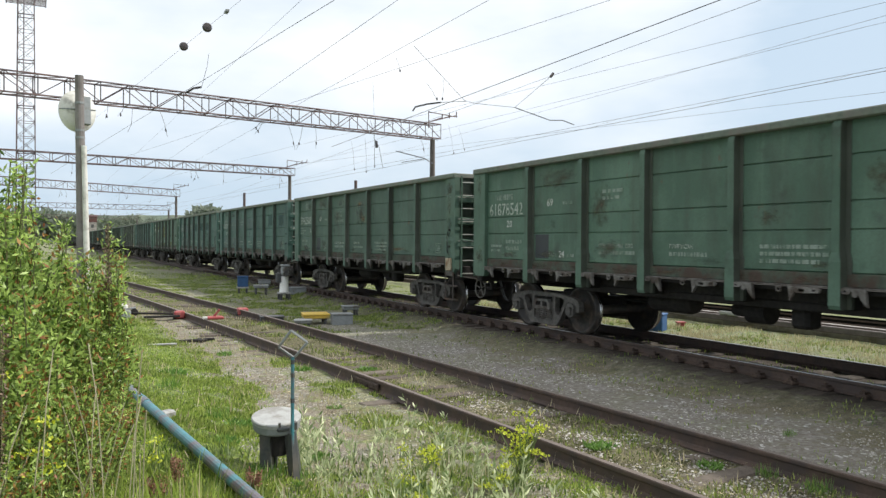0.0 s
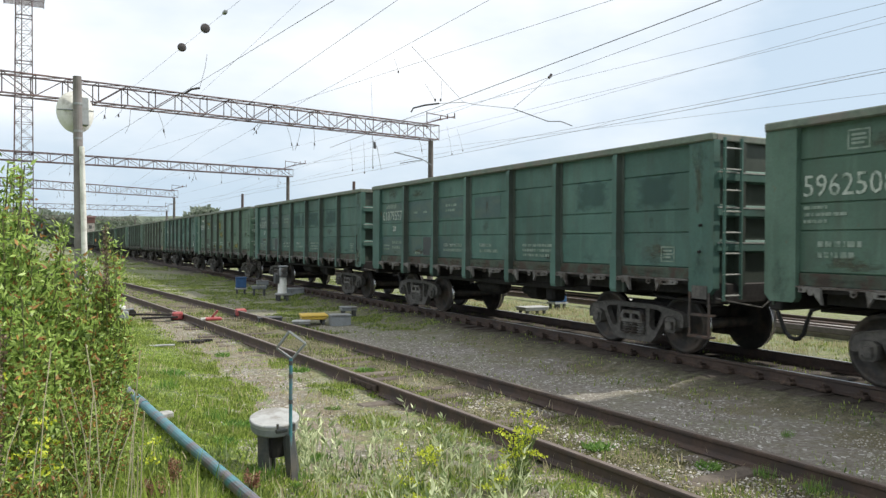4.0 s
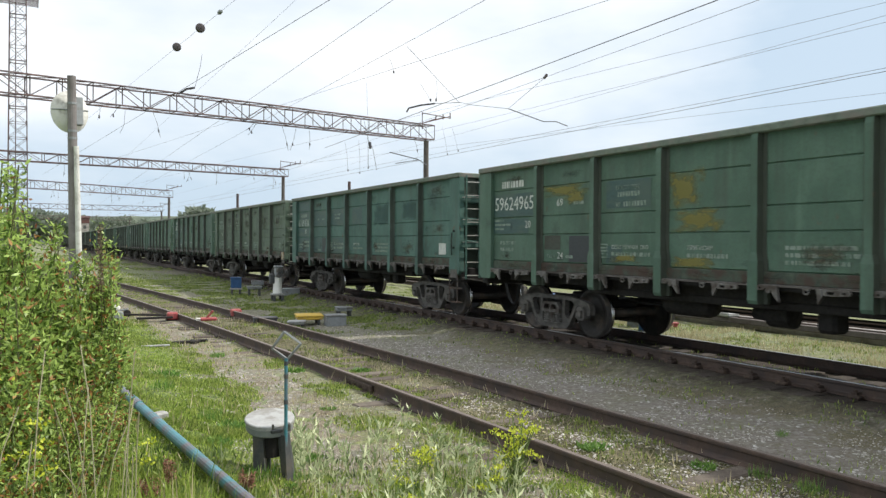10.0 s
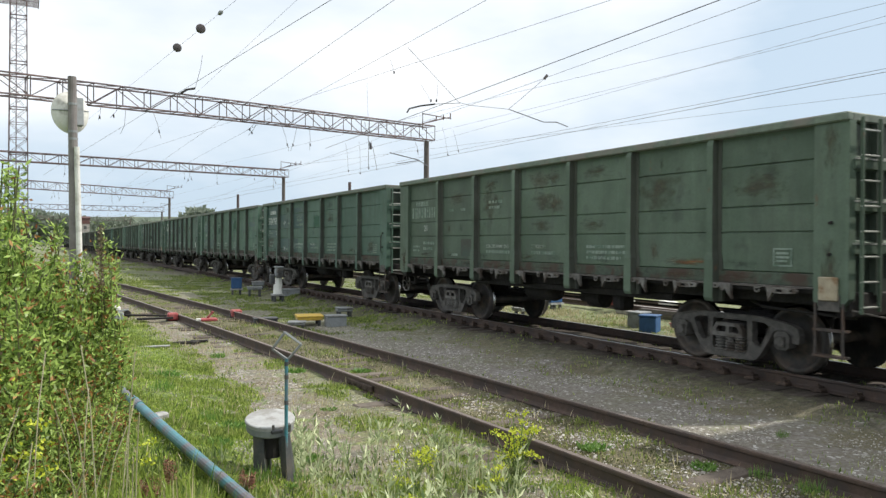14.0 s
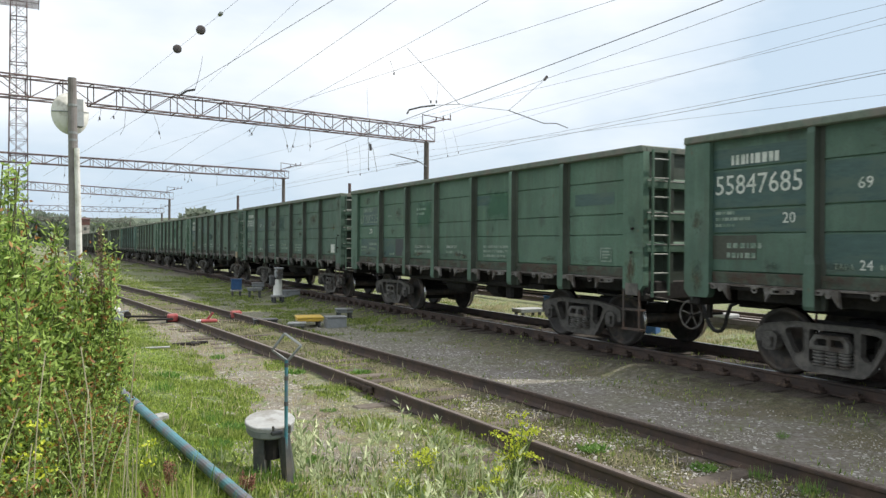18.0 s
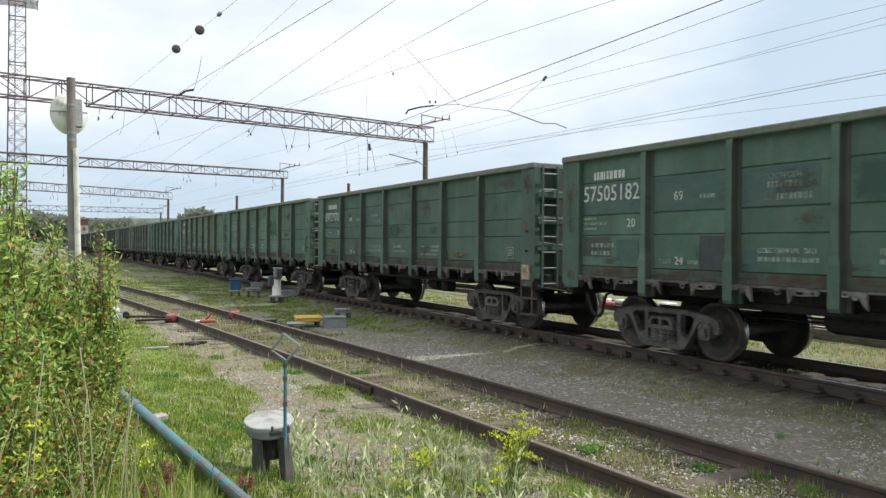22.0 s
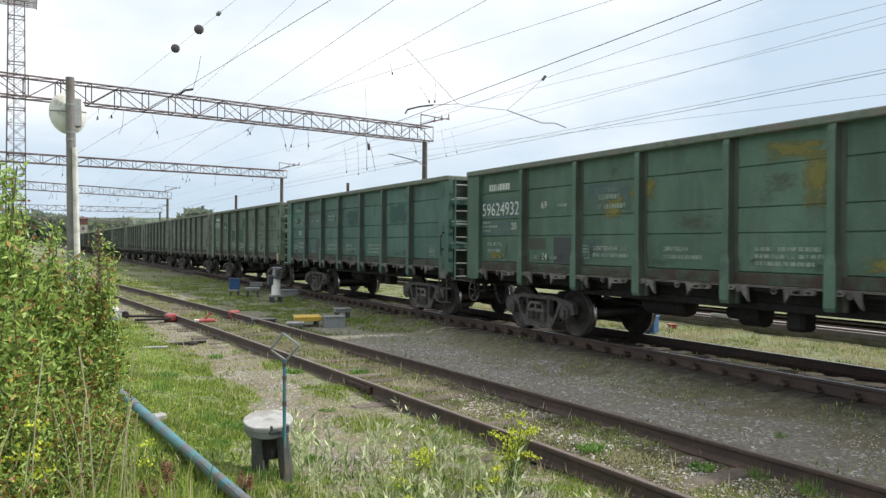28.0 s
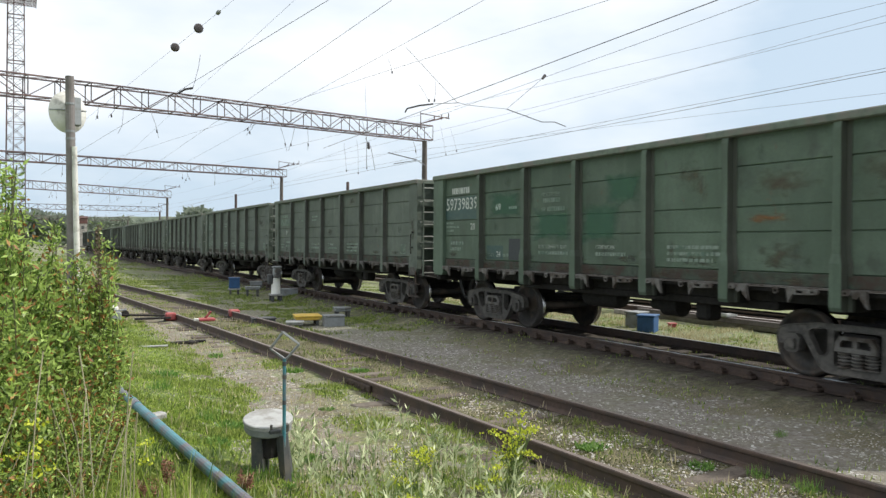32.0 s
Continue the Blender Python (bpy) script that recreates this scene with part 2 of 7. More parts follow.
POLEGREY = surface("grey pole concrete", (0.21, 0.195, 0.19), 0.9, 0, 0.2, 14, 0.25, (0.15, 0.135, 0.13), 0.45, 1.6)
RUNG = surface("bare worn steel", (0.42, 0.43, 0.40), 0.45, 0.3, 0.2, 20)
PALEGRIME = surface("scraped pale steel", (0.15, 0.145, 0.135), 0.75, 0.1, 0.4, 14, 0.2, (0.06, 0.047, 0.038), 0.55, 4.0, 0.2)
GREYPAINT = surface("grey paint", (0.25, 0.27, 0.28), 0.65, 0, 0.15, 12, 0.1, (0.16, 0.155, 0.14), 0.4, 3.0)
DARKGREY = surface("dark grey steel", (0.07, 0.075, 0.08), 0.6, 0.2, 0.25, 12, 0.1, (0.12, 0.11, 0.10), 0.4, 4.0)
PALEGREY = surface("pale grey lid paint", (0.36, 0.37, 0.37), 0.7, 0, 0.14, 18, 0.08, (0.24, 0.235, 0.22), 0.45, 7.0)
TEAL = surface("chipped teal paint", (0.055, 0.20, 0.24), 0.45, 0, 0.2, 10, 0.1, (0.13, 0.115, 0.13), 0.52, 4.0)
BLUE = surface("blue paint", (0.022, 0.08, 0.20), 0.55, 0, 0.2, 8, 0, (0.05, 0.07, 0.10), 0.3)
RED = surface("red paint", (0.32, 0.06, 0.06), 0.55, 0, 0.25, 10, 0, (0.42, 0.17, 0.15), 0.35, 4.0)
YELLOW = surface("yellow paint", (0.62, 0.42, 0.06), 0.6, 0, 0.15, 8, 0, (0.40, 0.30, 0.12), 0.3, 3.0)
WIRE = surface("dark wire", (0.14, 0.14, 0.15), 0.5, 0.3)
PORCELAIN = surface("dark insulator", (0.06, 0.05, 0.05), 0.3)


def leafy(name, a, b, rough=0.55, through=0.25):
    """Foliage: colour varies from leaf to leaf."""
    m = bpy.data.materials.new(name)
    m.use_nodes = True
    n, l = m.node_tree.nodes, m.node_tree.links
    bs = n["Principled BSDF"]
    bs.inputs["Roughness"].default_value = rough
    g = n.new("ShaderNodeNewGeometry")
    r = n.new("ShaderNodeValToRGB")
    r.color_ramp.elements[0].color, r.color_ramp.elements[1].color = (*a, 1), (*b, 1)
    l.new(g.outputs["Random Per Island"], r.inputs["Fac"])
    l.new(r.outputs["Color"], bs.inputs["Base Color"])
    tr = n.new("ShaderNodeBsdfTranslucent")
    l.new(r.outputs["Color"], tr.inputs["Color"])
    mx = n.new("ShaderNodeMixShader")
    mx.inputs[0].default_value = through
    l.new(bs.outputs[0], mx.inputs[1])
    l.new(tr.outputs[0], mx.inputs[2])
    l.new(mx.outputs[0], n["Material Output"].inputs["Surface"])
    return m


PALESTONE = leafy("pale ballast stone", (0.15, 0.135, 0.115), (0.55, 0.53, 0.49), 0.9, 0.0)
CHAIR = surface("rusty fastening", (0.055, 0.038, 0.03), 0.85, 0.1, 0.35, 20, 0.3, (0.10, 0.07, 0.05), 0.4, 5.0, 0.2)
LEAF = leafy("shrub leaf", (0.035, 0.09, 0.014), (0.56, 0.74, 0.20), 0.42, 0.5)
REDLEAF = leafy("reddish leaf", (0.22, 0.075, 0.03), (0.46, 0.26, 0.08), 0.55, 0.3)
GRASS = leafy("meadow grass", (0.075, 0.14, 0.025), (0.36, 0.42, 0.11), 0.55, 0.35)
MOSS = leafy("olive moss", (0.065, 0.072, 0.025), (0.18, 0.19, 0.07), 0.7, 0.2)
HERB = leafy("dark herb", (0.04, 0.085, 0.025), (0.22, 0.29, 0.09), 0.6, 0.3)
DRYGRASS = leafy("dry grass", (0.34, 0.30, 0.17), (0.58, 0.52, 0.34), 0.55, 0.3)
PALEHERB = leafy("pale herb", (0.14, 0.22, 0.07), (0.80, 0.84, 0.55), 0.55, 0.35)
TURF = leafy("short turf", (0.11, 0.20, 0.026), (0.44, 0.54, 0.11), 0.55, 0.35)
BLOOM = leafy("yellow bloom", (0.36, 0.44, 0.03), (0.66, 0.70, 0.07), 0.6, 0.35)
PINK = leafy("pink bloom", (0.35, 0.10, 0.22), (0.5, 0.2, 0.35))
STEM = leafy("stem", (0.10, 0.11, 0.045), (0.19, 0.19, 0.09))
# Distance haze is mixed into this pale grey-green leaf colour.
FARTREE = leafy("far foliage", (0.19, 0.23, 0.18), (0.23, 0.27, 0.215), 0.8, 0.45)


def ground_material():
    m = bpy.data.materials.new("grass, gravel and bare earth")
    m.use_nodes = True
    n, l = m.node_tree.nodes, m.node_tree.links
    b = n["Principled BSDF"]
    b.inputs["Roughness"].default_value = 0.95
    geo = n.new("ShaderNodeNewGeometry")
    xyz = n.new("ShaderNodeSeparateXYZ")
    l.new(geo.outputs["Position"], xyz.inputs[0])

    def noise_at(scale, detail=8.0, rough=0.65):
        k = n.new("ShaderNodeTexNoise")
        k.inputs["Scale"].default_value, k.inputs["Detail"].default_value, k.inputs["Roughness"].default_value = scale, detail, rough
        l.new(geo.outputs["Position"], k.inputs["Vector"])
        return k.outputs["Fac"]

    def ramp_of(value, stops):
        r = n.new("ShaderNodeValToRGB")
        e = r.color_ramp.elements
        while len(e) < len(stops):
            e.new(0.5)
        for k, (at, c) in enumerate(stops):
            e[k].position, e[k].color = at, (*c, 1)
        l.new(value, r.inputs["Fac"])
        return r.outputs["Color"]

    def mix(f, a, b2):
        k = n.new("ShaderNodeMixRGB")
        l.new(f, k.inputs[0]), l.new(a, k.inputs[1]), l.new(b2, k.inputs[2])
        return k.outputs["Color"]

    def calc(op, a, b2):
        k = n.new("ShaderNodeMath")
        k.operation = op
        for i, v in enumerate((a, b2)):
            if isinstance(v, (int, float)):
                k.inputs[i].default_value = v
            else:
                l.new(v, k.inputs[i])
        return k.outputs[0]
    fine, mid, wide = noise_at(55), noise_at(7), noise_at(0.9, 5)
    stones = n.new("ShaderNodeTexVoronoi")
    stones.inputs["Scale"].default_value = 26.0
    l.new(geo.outputs["Position"], stones.inputs["Vector"])
    stone_tone = n.new("ShaderNodeSeparateColor")
    l.new(stones.outputs["Color"], stone_tone.inputs[0])
    gravel = ramp_of(stone_tone.outputs[0], [(0.0, (0.155, 0.14, 0.12)), (0.6, (0.228, 0.212, 0.195)), (0.93, (0.29, 0.278, 0.262)), (0.97, (0.62, 0.61, 0.60))])
    earth = ramp_of(noise_at(24, 10, 0.85), [(0.40, (0.055, 0.043, 0.03)), (0.48, (0.145, 0.115, 0.078)), (0.54, (0.235, 0.195, 0.142)), (0.62, (0.40, 0.36, 0.295))])
    turf = ramp_of(noise_at(9, 10, 0.82), [(0.40, (0.03, 0.05, 0.012)), (0.47, (0.075, 0.125, 0.024)), (0.53, (0.15, 0.215, 0.036)), (0.60, (0.27, 0.29, 0.085))])
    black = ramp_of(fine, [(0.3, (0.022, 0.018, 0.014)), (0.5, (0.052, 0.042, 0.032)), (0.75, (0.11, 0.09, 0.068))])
    # lane: distance across the yard
    lane = calc("ADD", xyz.outputs[0], calc("MULTIPLY", calc("SUBTRACT", mid, 0.5), 2.2))
    bend = calc("ADD", calc("MULTIPLY", xyz.outputs[1], 0.0377), calc("MULTIPLY", calc("MULTIPLY", xyz.outputs[1], xyz.outputs[1]), 0.00075))
    across = calc("ADD", lane, bend)
    g_lane = ramp_of(calc("DIVIDE", across, 20.0), [(0.0, (0, 0, 0)), (0.318, (0, 0, 0)), (0.325, (1, 1, 1)), (1.0, (1, 1, 1))])
    far_lane = ramp_of(calc("DIVIDE", lane, 20.0), [(0.0, (1, 1, 1)), (0.425, (1, 1, 1)), (0.445, (0.25, 0.25, 0.25)), (0.6, (0.2, 0.2, 0.2)), (0.61, (0, 0, 0)), (1.0, (0, 0, 0))])
    end_lane = ramp_of(calc("DIVIDE", calc("ADD", xyz.outputs[1], calc("MULTIPLY", mid, 6.0)), 100.0), [(0.0, (1, 1, 1)), (0.16, (1, 1, 1)), (0.24, (0.4, 0.4, 0.4)), (0.5, (0.3, 0.3, 0.3)), (1.0, (0.15, 0.15, 0.15))])
    gravel_part = calc("MULTIPLY", calc("MULTIPLY", g_lane, far_lane), end_lane)
    gravel_part = calc("MULTIPLY", gravel_part, ramp_of(wide, [(0.3, (0.45, 0.45, 0.45)), (0.55, (1, 1, 1))]))
    # worn path beside the curved track
    way = calc("SUBTRACT", calc("ADD", calc("ADD", xyz.outputs[0], bend), calc("MULTIPLY", calc("SUBTRACT", mid, 0.5), 0.9)), calc("SUBTRACT", 4.9, calc("DIVIDE", 14.5, calc("MAXIMUM", xyz.outputs[1], 3.0))))
    worn = ramp_of(calc("ADD", calc("DIVIDE", way, 4.0), 0.5), [(0.26, (0.06, 0.06, 0.06)), (0.38, (0.95, 0.95, 0.95)), (0.60, (0.95, 0.95, 0.95)), (0.70, (0.6, 0.6, 0.6)), (1.0, (0.85, 0.85, 0.85))])
    path = calc("MULTIPLY", worn, ramp_of(calc("DIVIDE", across, 20.0), [(0.3, (1, 1, 1)), (0.32, (0.9, 0.9, 0.9)), (0.6, (0.3, 0.3, 0.3)), (0.62, (1, 1, 1)), (0.75, (0.6, 0.6, 0.6))]))
    bare = calc("MULTIPLY", path, ramp_of(noise_at(3.2, 9, 0.7), [(0.36, (0.15, 0.15, 0.15)), (0.5, (1, 1, 1))]))
    bare = calc("MAXIMUM", bare, calc("MULTIPLY", 0.5, ramp_of(noise_at(1.3, 9, 0.72), [(0.57, (0, 0, 0)), (0.66, (1, 1, 1))])))
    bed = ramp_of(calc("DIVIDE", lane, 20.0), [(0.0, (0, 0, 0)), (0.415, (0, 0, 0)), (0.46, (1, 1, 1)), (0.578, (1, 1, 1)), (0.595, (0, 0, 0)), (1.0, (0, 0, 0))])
    grit = mix(ramp_of(noise_at(2.2, 8, 0.7), [(0.42, (0, 0, 0)), (0.6, (0.8, 0.8, 0.8))]), earth, gravel)
    col = mix(bare, turf, grit)
    # olive moss between the siding rails, with gravel showing through
    exact = calc("DIVIDE", calc("ADD", xyz.outputs[0], bend), 20.0)
    sunk = ramp_of(exact, [(0.0, (0, 0, 0)), (0.236, (0, 0, 0)), (0.240, (1, 1, 1)), (0.312, (1, 1, 1)), (0.322, (0, 0, 0)), (1.0, (0, 0, 0))])
    olive = ramp_of(noise_at(30, 9, 0.75), [(0.38, (0.035, 0.032, 0.017)), (0.48, (0.085, 0.076, 0.040)), (0.55, (0.125, 0.115, 0.055)), (0.64, (0.21, 0.19, 0.12))])
    col = mix(calc("MULTIPLY", sunk, ramp_of(noise_at(1.6, 7, 0.65), [(0.36, (0.15, 0.15, 0.15)), (0.50, (0.95, 0.95, 0.95))])), col, olive)
    moss = ramp_of(fine, [(0.40, (0.07, 0.06, 0.032)), (0.5, (0.135, 0.12, 0.065)), (0.6, (0.22, 0.20, 0.12))])
    mossy = calc("MULTIPLY", ramp_of(calc("DIVIDE", lane, 20.0), [(0.30, (0.15, 0.15, 0.15)), (0.36, (0.25, 0.25, 0.25)), (0.40, (0.9, 0.9, 0.9)), (0.45, (0.9, 0.9, 0.9))]), ramp_of(noise_at(1.1, 8, 0.7), [(0.40, (0, 0, 0)), (0.56, (1, 1, 1))]))
    col = mix(gravel_part, col, mix(mossy, gravel, moss))
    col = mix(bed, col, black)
    l.new(col, b.inputs["Base Color"])
    bp = n.new("ShaderNodeBump")
    bp.inputs["Strength"].default_value, bp.inputs["Distance"].default_value = 0.6, 0.03
    l.new(calc("ADD", fine, calc("MULTIPLY", stones.outputs["Distance"], 0.6)), bp.inputs["Height"])
    l.new(bp.outputs["Normal"], b.inputs["Normal"])
    return m


GROUND = ground_material()


# ---- building blocks ----
def part(name, bm, material, parent=None, label="", at=None):
    """Links a bmesh as one mesh object under a thing or a part."""
    me = bpy.data.meshes.new(name)
    bm.to_mesh(me)
    bm.free()
    me.materials.append(material)
    ob = new(name, me)
    ob.parent = parent
    if at is not None:
        ob.matrix_basis = at
    if label:
        ob["label"] = label
    return ob


def share(ob, parent, at):
    """Another object on the same mesh."""
    o = new(ob.name.split(".")[0], ob.data)
    o.parent = parent
    o.matrix_basis = at
    return o


def empty(name, at=None):
    ob = new(name)
    if at is not None:
        ob.matrix_basis = at
    return ob


def box(x0, x1, y0, y1, z0, z1, bm=None, soft=0.0):
    bm = bm or bmesh.new()
    if soft:
        t = bmesh.new()
        bmesh.ops.create_cube(t, size=1, matrix=Matrix.LocRotScale(((x0 + x1) / 2, (y0 + y1) / 2, (z0 + z1) / 2), None, (x1 - x0, y1 - y0, z1 - z0)))
        bmesh.ops.bevel(t, geom=t.edges[:], offset=soft, segments=1, affect="EDGES")
        me = bpy.data.meshes.new("t")
        t.to_mesh(me), t.free()
        bm.from_mesh(me)
        bpy.data.meshes.remove(me)
        return bm
    v = [bm.verts.new((x, y, z)) for x in (x0, x1) for y in (y0, y1) for z in (z0, z1)]
    for f in ((0, 1, 3, 2), (4, 6, 7, 5), (0, 4, 5, 1), (2, 3, 7, 6), (0, 2, 6, 4), (1, 5, 7, 3)):
        bm.faces.new([v[k] for k in f])
    return bm


def bar(a, b, r, bm=None, sides=6, r2=None):
    """A round or square bar from a to b."""
    bm = bm or bmesh.new()
    a, b = Vector(a), Vector(b)
    q = (b - a).to_track_quat("Z", "Y")
    rings = []
    for p, rad in ((a, r), (b, r if r2 is None else r2)):
        rings.append([bm.verts.new(p + q @ Vector((rad * math.cos(k * math.tau / sides + 0.4), rad * math.sin(k * math.tau / sides + 0.4), 0))) for k in range(sides)])
    for k in range(sides):
        bm.faces.new((rings[0][k], rings[0][(k + 1) % sides], rings[1][(k + 1) % sides], rings[1][k]))
    bm.faces.new(rings[0][::-1])
    bm.faces.new(rings[1])
    return bm


def tube(points, r, bm=None, sides=5):
    """A bent bar through points."""
    bm = bm or bmesh.new()
    rings = []
    pts = [Vector(p) for p in points]
    for i, p in enumerate(pts):
        d = pts[min(i + 1, len(pts) - 1)] - pts[max(i - 1, 0)]
        q = d.to_track_quat("Z", "Y")
        rings.append([bm.verts.new(p + q @ Vector((r * math.cos(k * math.tau / sides), r * math.sin(k * math.tau / sides), 0))) for k in range(sides)])
    for a, b in zip(rings, rings[1:]):
        for k in range(sides):
            bm.faces.new((a[k], a[(k + 1) % sides], b[(k + 1) % sides], b[k]))
    bm.faces.new(rings[0][::-1])
    bm.faces.new(rings[-1])
    return bm


def prism(outline, x0, x1, bm=None):
    """An outline of (y, z) drawn out along x."""
    bm = bm or bmesh.new()
    a = [bm.verts.new((x0, y, z)) for y, z in outline]
    b = [bm.verts.new((x1, y, z)) for y, z in outline]
    k = len(outline)
    for i in range(k):
        bm.faces.new((a[i], a[(i + 1) % k], b[(i + 1) % k], b[i]))
    bm.faces.new(a[::-1])
    bm.faces.new(b)
    bmesh.ops.recalc_face_normals(bm, faces=bm.faces[:])
    return bm


def lathe(profile, axis="x", sides=28, bm=None):
    """A profile of (along, radius) turned about an axis."""
    bm = bm or bmesh.new()
    rings = []
    for s, r in profile:
        ring = []
        for k in range(sides):
            c, d = r * math.cos(k * math.tau / sides), r * math.sin(k * math.tau / sides)
            ring.append(bm.verts.new((s, c, d) if axis == "x" else (c, s, d) if axis == "y" else (c, d, s)))
        rings.append(ring)
    for a, b in zip(rings, rings[1:]):
        for k in range(sides):
            bm.faces.new((a[k], a[(k + 1) % sides], b[(k + 1) % sides], b[k]))
    bm.faces.new(rings[0][::-1])
    bm.faces.new(rings[-1])
    bmesh.ops.recalc_face_normals(bm, faces=bm.faces[:])
    return bm


def lettering(text, height, mat, parent, at, name="number"):
    """Painted characters as a thin mesh."""
    cu = bpy.data.curves.new("letters", "FONT")
    cu.body, cu.size, cu.extrude = text, height / 0.72, 0.0015
    cu.resolution_u = 2
    tmp = new("letters", cu)
    me = bpy.data.meshes.new_from_object(tmp.evaluated_get(bpy.context.evaluated_depsgraph_get()))
    bpy.data.objects.remove(tmp)
    me.materials.clear()
    me.materials.append(mat)
    ob = new(name, me)
    ob.parent, ob.matrix_basis = parent, at
    return ob


def smooth(a, b, x):
    u = min(1, max(0, (x - a) / (b - a)))
    return u * u * (3 - 2 * u)


def bend_x(y):
    """Middle line of the curved siding at y."""
    return 5.55 - 0.0377 * y - 0.00075 * y * y


def ground_z(x, y):
    c = x - bend_x(min(max(y, -20), 60)) + 5.55
    z = -0.33 + 0.30 * (1 - smooth(1.2, 3.5, c))
    z += 0.145 * smooth(8.2, 9.1, x) * (1 - smooth(11.7, 12.4, x))
    near = 1 - smooth(30, 90, math.hypot(x, y))
    z += near * (0.05 * noise.noise(Vector((x * 0.7, y * 0.7, 0))) + 0.018 * noise.noise(Vector((x * 3.1, y * 3.1, 4))))
    return z

# ---- ground ----
def ground_sheet():
    xs = [-2500, -900, -300, -120, -60, -35, -20, -12] + [-8 + 0.5 * k for k in range(12)] + [-2 + 0.16 * k for k in range(100)] + [14 + 0.7 * k for k in range(12)] + [23, 28, 36, 50, 80, 140, 300, 900, 2500]
    ys = [-2500, -600, -150, -50, -20, -8, -4, -1] + [1 + 0.16 * k for k in range(150)] + [25 + 0.6 * k for k in range(50)] + [56, 60, 66, 74, 84, 100, 130, 180, 260, 400, 700, 1300, 2500]
    verts = [(x, y, ground_z(x, y)) for y in ys for x in xs]
    w = len(xs)
    faces = [(j * w + i, j * w + i + 1, (j + 1) * w + i + 1, (j + 1) * w + i) for j in range(len(ys) - 1) for i in range(w - 1)]
    me = bpy.data.meshes.new("ground")
    me.from_pydata(verts, [], faces)
    me.materials.append(GROUND)
    me.polygons.foreach_set("use_smooth", [True] * len(me.polygons))
    tagged(new("ground", me), "uneven yard ground of grass, bare earth and grey gravel", "ground", kind="structure")


ground_sheet()
XC = 10.415
ROUND = [(-0.075, 0), (0.075, 0), (0.075, 0.012), (0.02, 0.03), (0.011, 0.045), (0.011, 0.13), (0.036, 0.142), (0.037, 0.17), (0.03, 0.18), (-0.03, 0.18), (-0.037, 0.17), (-0.036, 0.142), (-0.011, 0.13), (-0.011, 0.045), (-0.02, 0.03), (-0.075, 0.012)]


def rail(points, parent, head, label=""):
    """A flat-bottomed rail swept through points of its foot's middle line."""
    bm = bmesh.new()
    rings = []
    for i, p in enumerate(points):
        d = Vector(points[min(i + 1, len(points) - 1)]) - Vector(points[max(i - 1, 0)])
        side = Vector((d.y, -d.x, 0)).normalized()
        rings.append([bm.verts.new(Vector(p) + side * a + Vector((0, 0, b))) for a, b in ROUND])
    k = len(ROUND)
    for a, b in zip(rings, rings[1:]):
        for i in range(k):
            f = bm.faces.new((a[i], a[(i + 1) % k], b[(i + 1) % k], b[i]))
            f.material_index = 1 if i == 8 else 0
    bm.faces.new(rings[0]), bm.faces.new(rings[-1][::-1])
    bmesh.ops.recalc_face_normals(bm, faces=bm.faces[:])
    ob = part("rail", bm, RAILSTEEL, parent, label)
    ob.data.materials.append(head)
    return ob


def straight_track(xc, top, y0, y1, head, name, label, group="tracks"):
    track = tagged(empty(name), label, "railway track", group, "structure")
    for s in (-1, 1):
        rail([(xc + s * 0.797, y, top - 0.18) for y in (y0, 0, 40, 120, y1)], track, head)
    return track


main_track = straight_track(XC, 0.0, -60, 420, BRIGHTRAIL, "main_track", "rusty rails on dark timber sleepers under the train")
far_track = straight_track(17.2, -0.05, -60, 420, RAILTOP, "far_track", "rusty rails in the grass behind the train")
siding = tagged(empty("siding"), "brown rusty curved siding rails half sunk in grass", "railway track", "tracks", "structure")
for s in (-1, 1):
    rail([(bend_x(y) + s * 0.797, y - s * 0.0377 * 0.797, -0.33) for y in range(-12, 84, 2)], siding, RAILTOP)


# ---- the wagon ----
HALF = 6.505
POSTS = (4.325, 2.575, 0.92, -0.92, -2.575, -4.325)
EDGES = (6.03, *POSTS, -6.03)


def side_sheet(y0, y1, s):
    """One bay of pressed side sheet with three grooves."""
    face = [(1.425, 1.455), (1.445, 1.475)]
    for z in (2.01, 2.37, 2.95):
        face += [(1.445, z - 0.016), (1.425, z - 0.005), (1.425, z + 0.003), (1.445, z + 0.016)]
    face += [(1.445, 3.33), (1.43, 3.40)]
    bm = bmesh.new()
    outline = [(s * x, z) for x, z in face] + [(s * 1.39, 3.40), (s * 1.39, 1.455)]
    a = [bm.verts.new((x, y0, z)) for x, z in outline]
    b = [bm.verts.new((x, y1, z)) for x, z in outline]
    k = len(outline)
    for i in range(k):
        bm.faces.new((a[i], a[(i + 1) % k], b[(i + 1) % k], b[i]))
    bm.faces.new(a[::-1]), bm.faces.new(b)
    bmesh.ops.recalc_face_normals(bm, faces=bm.faces[:])
    return bm


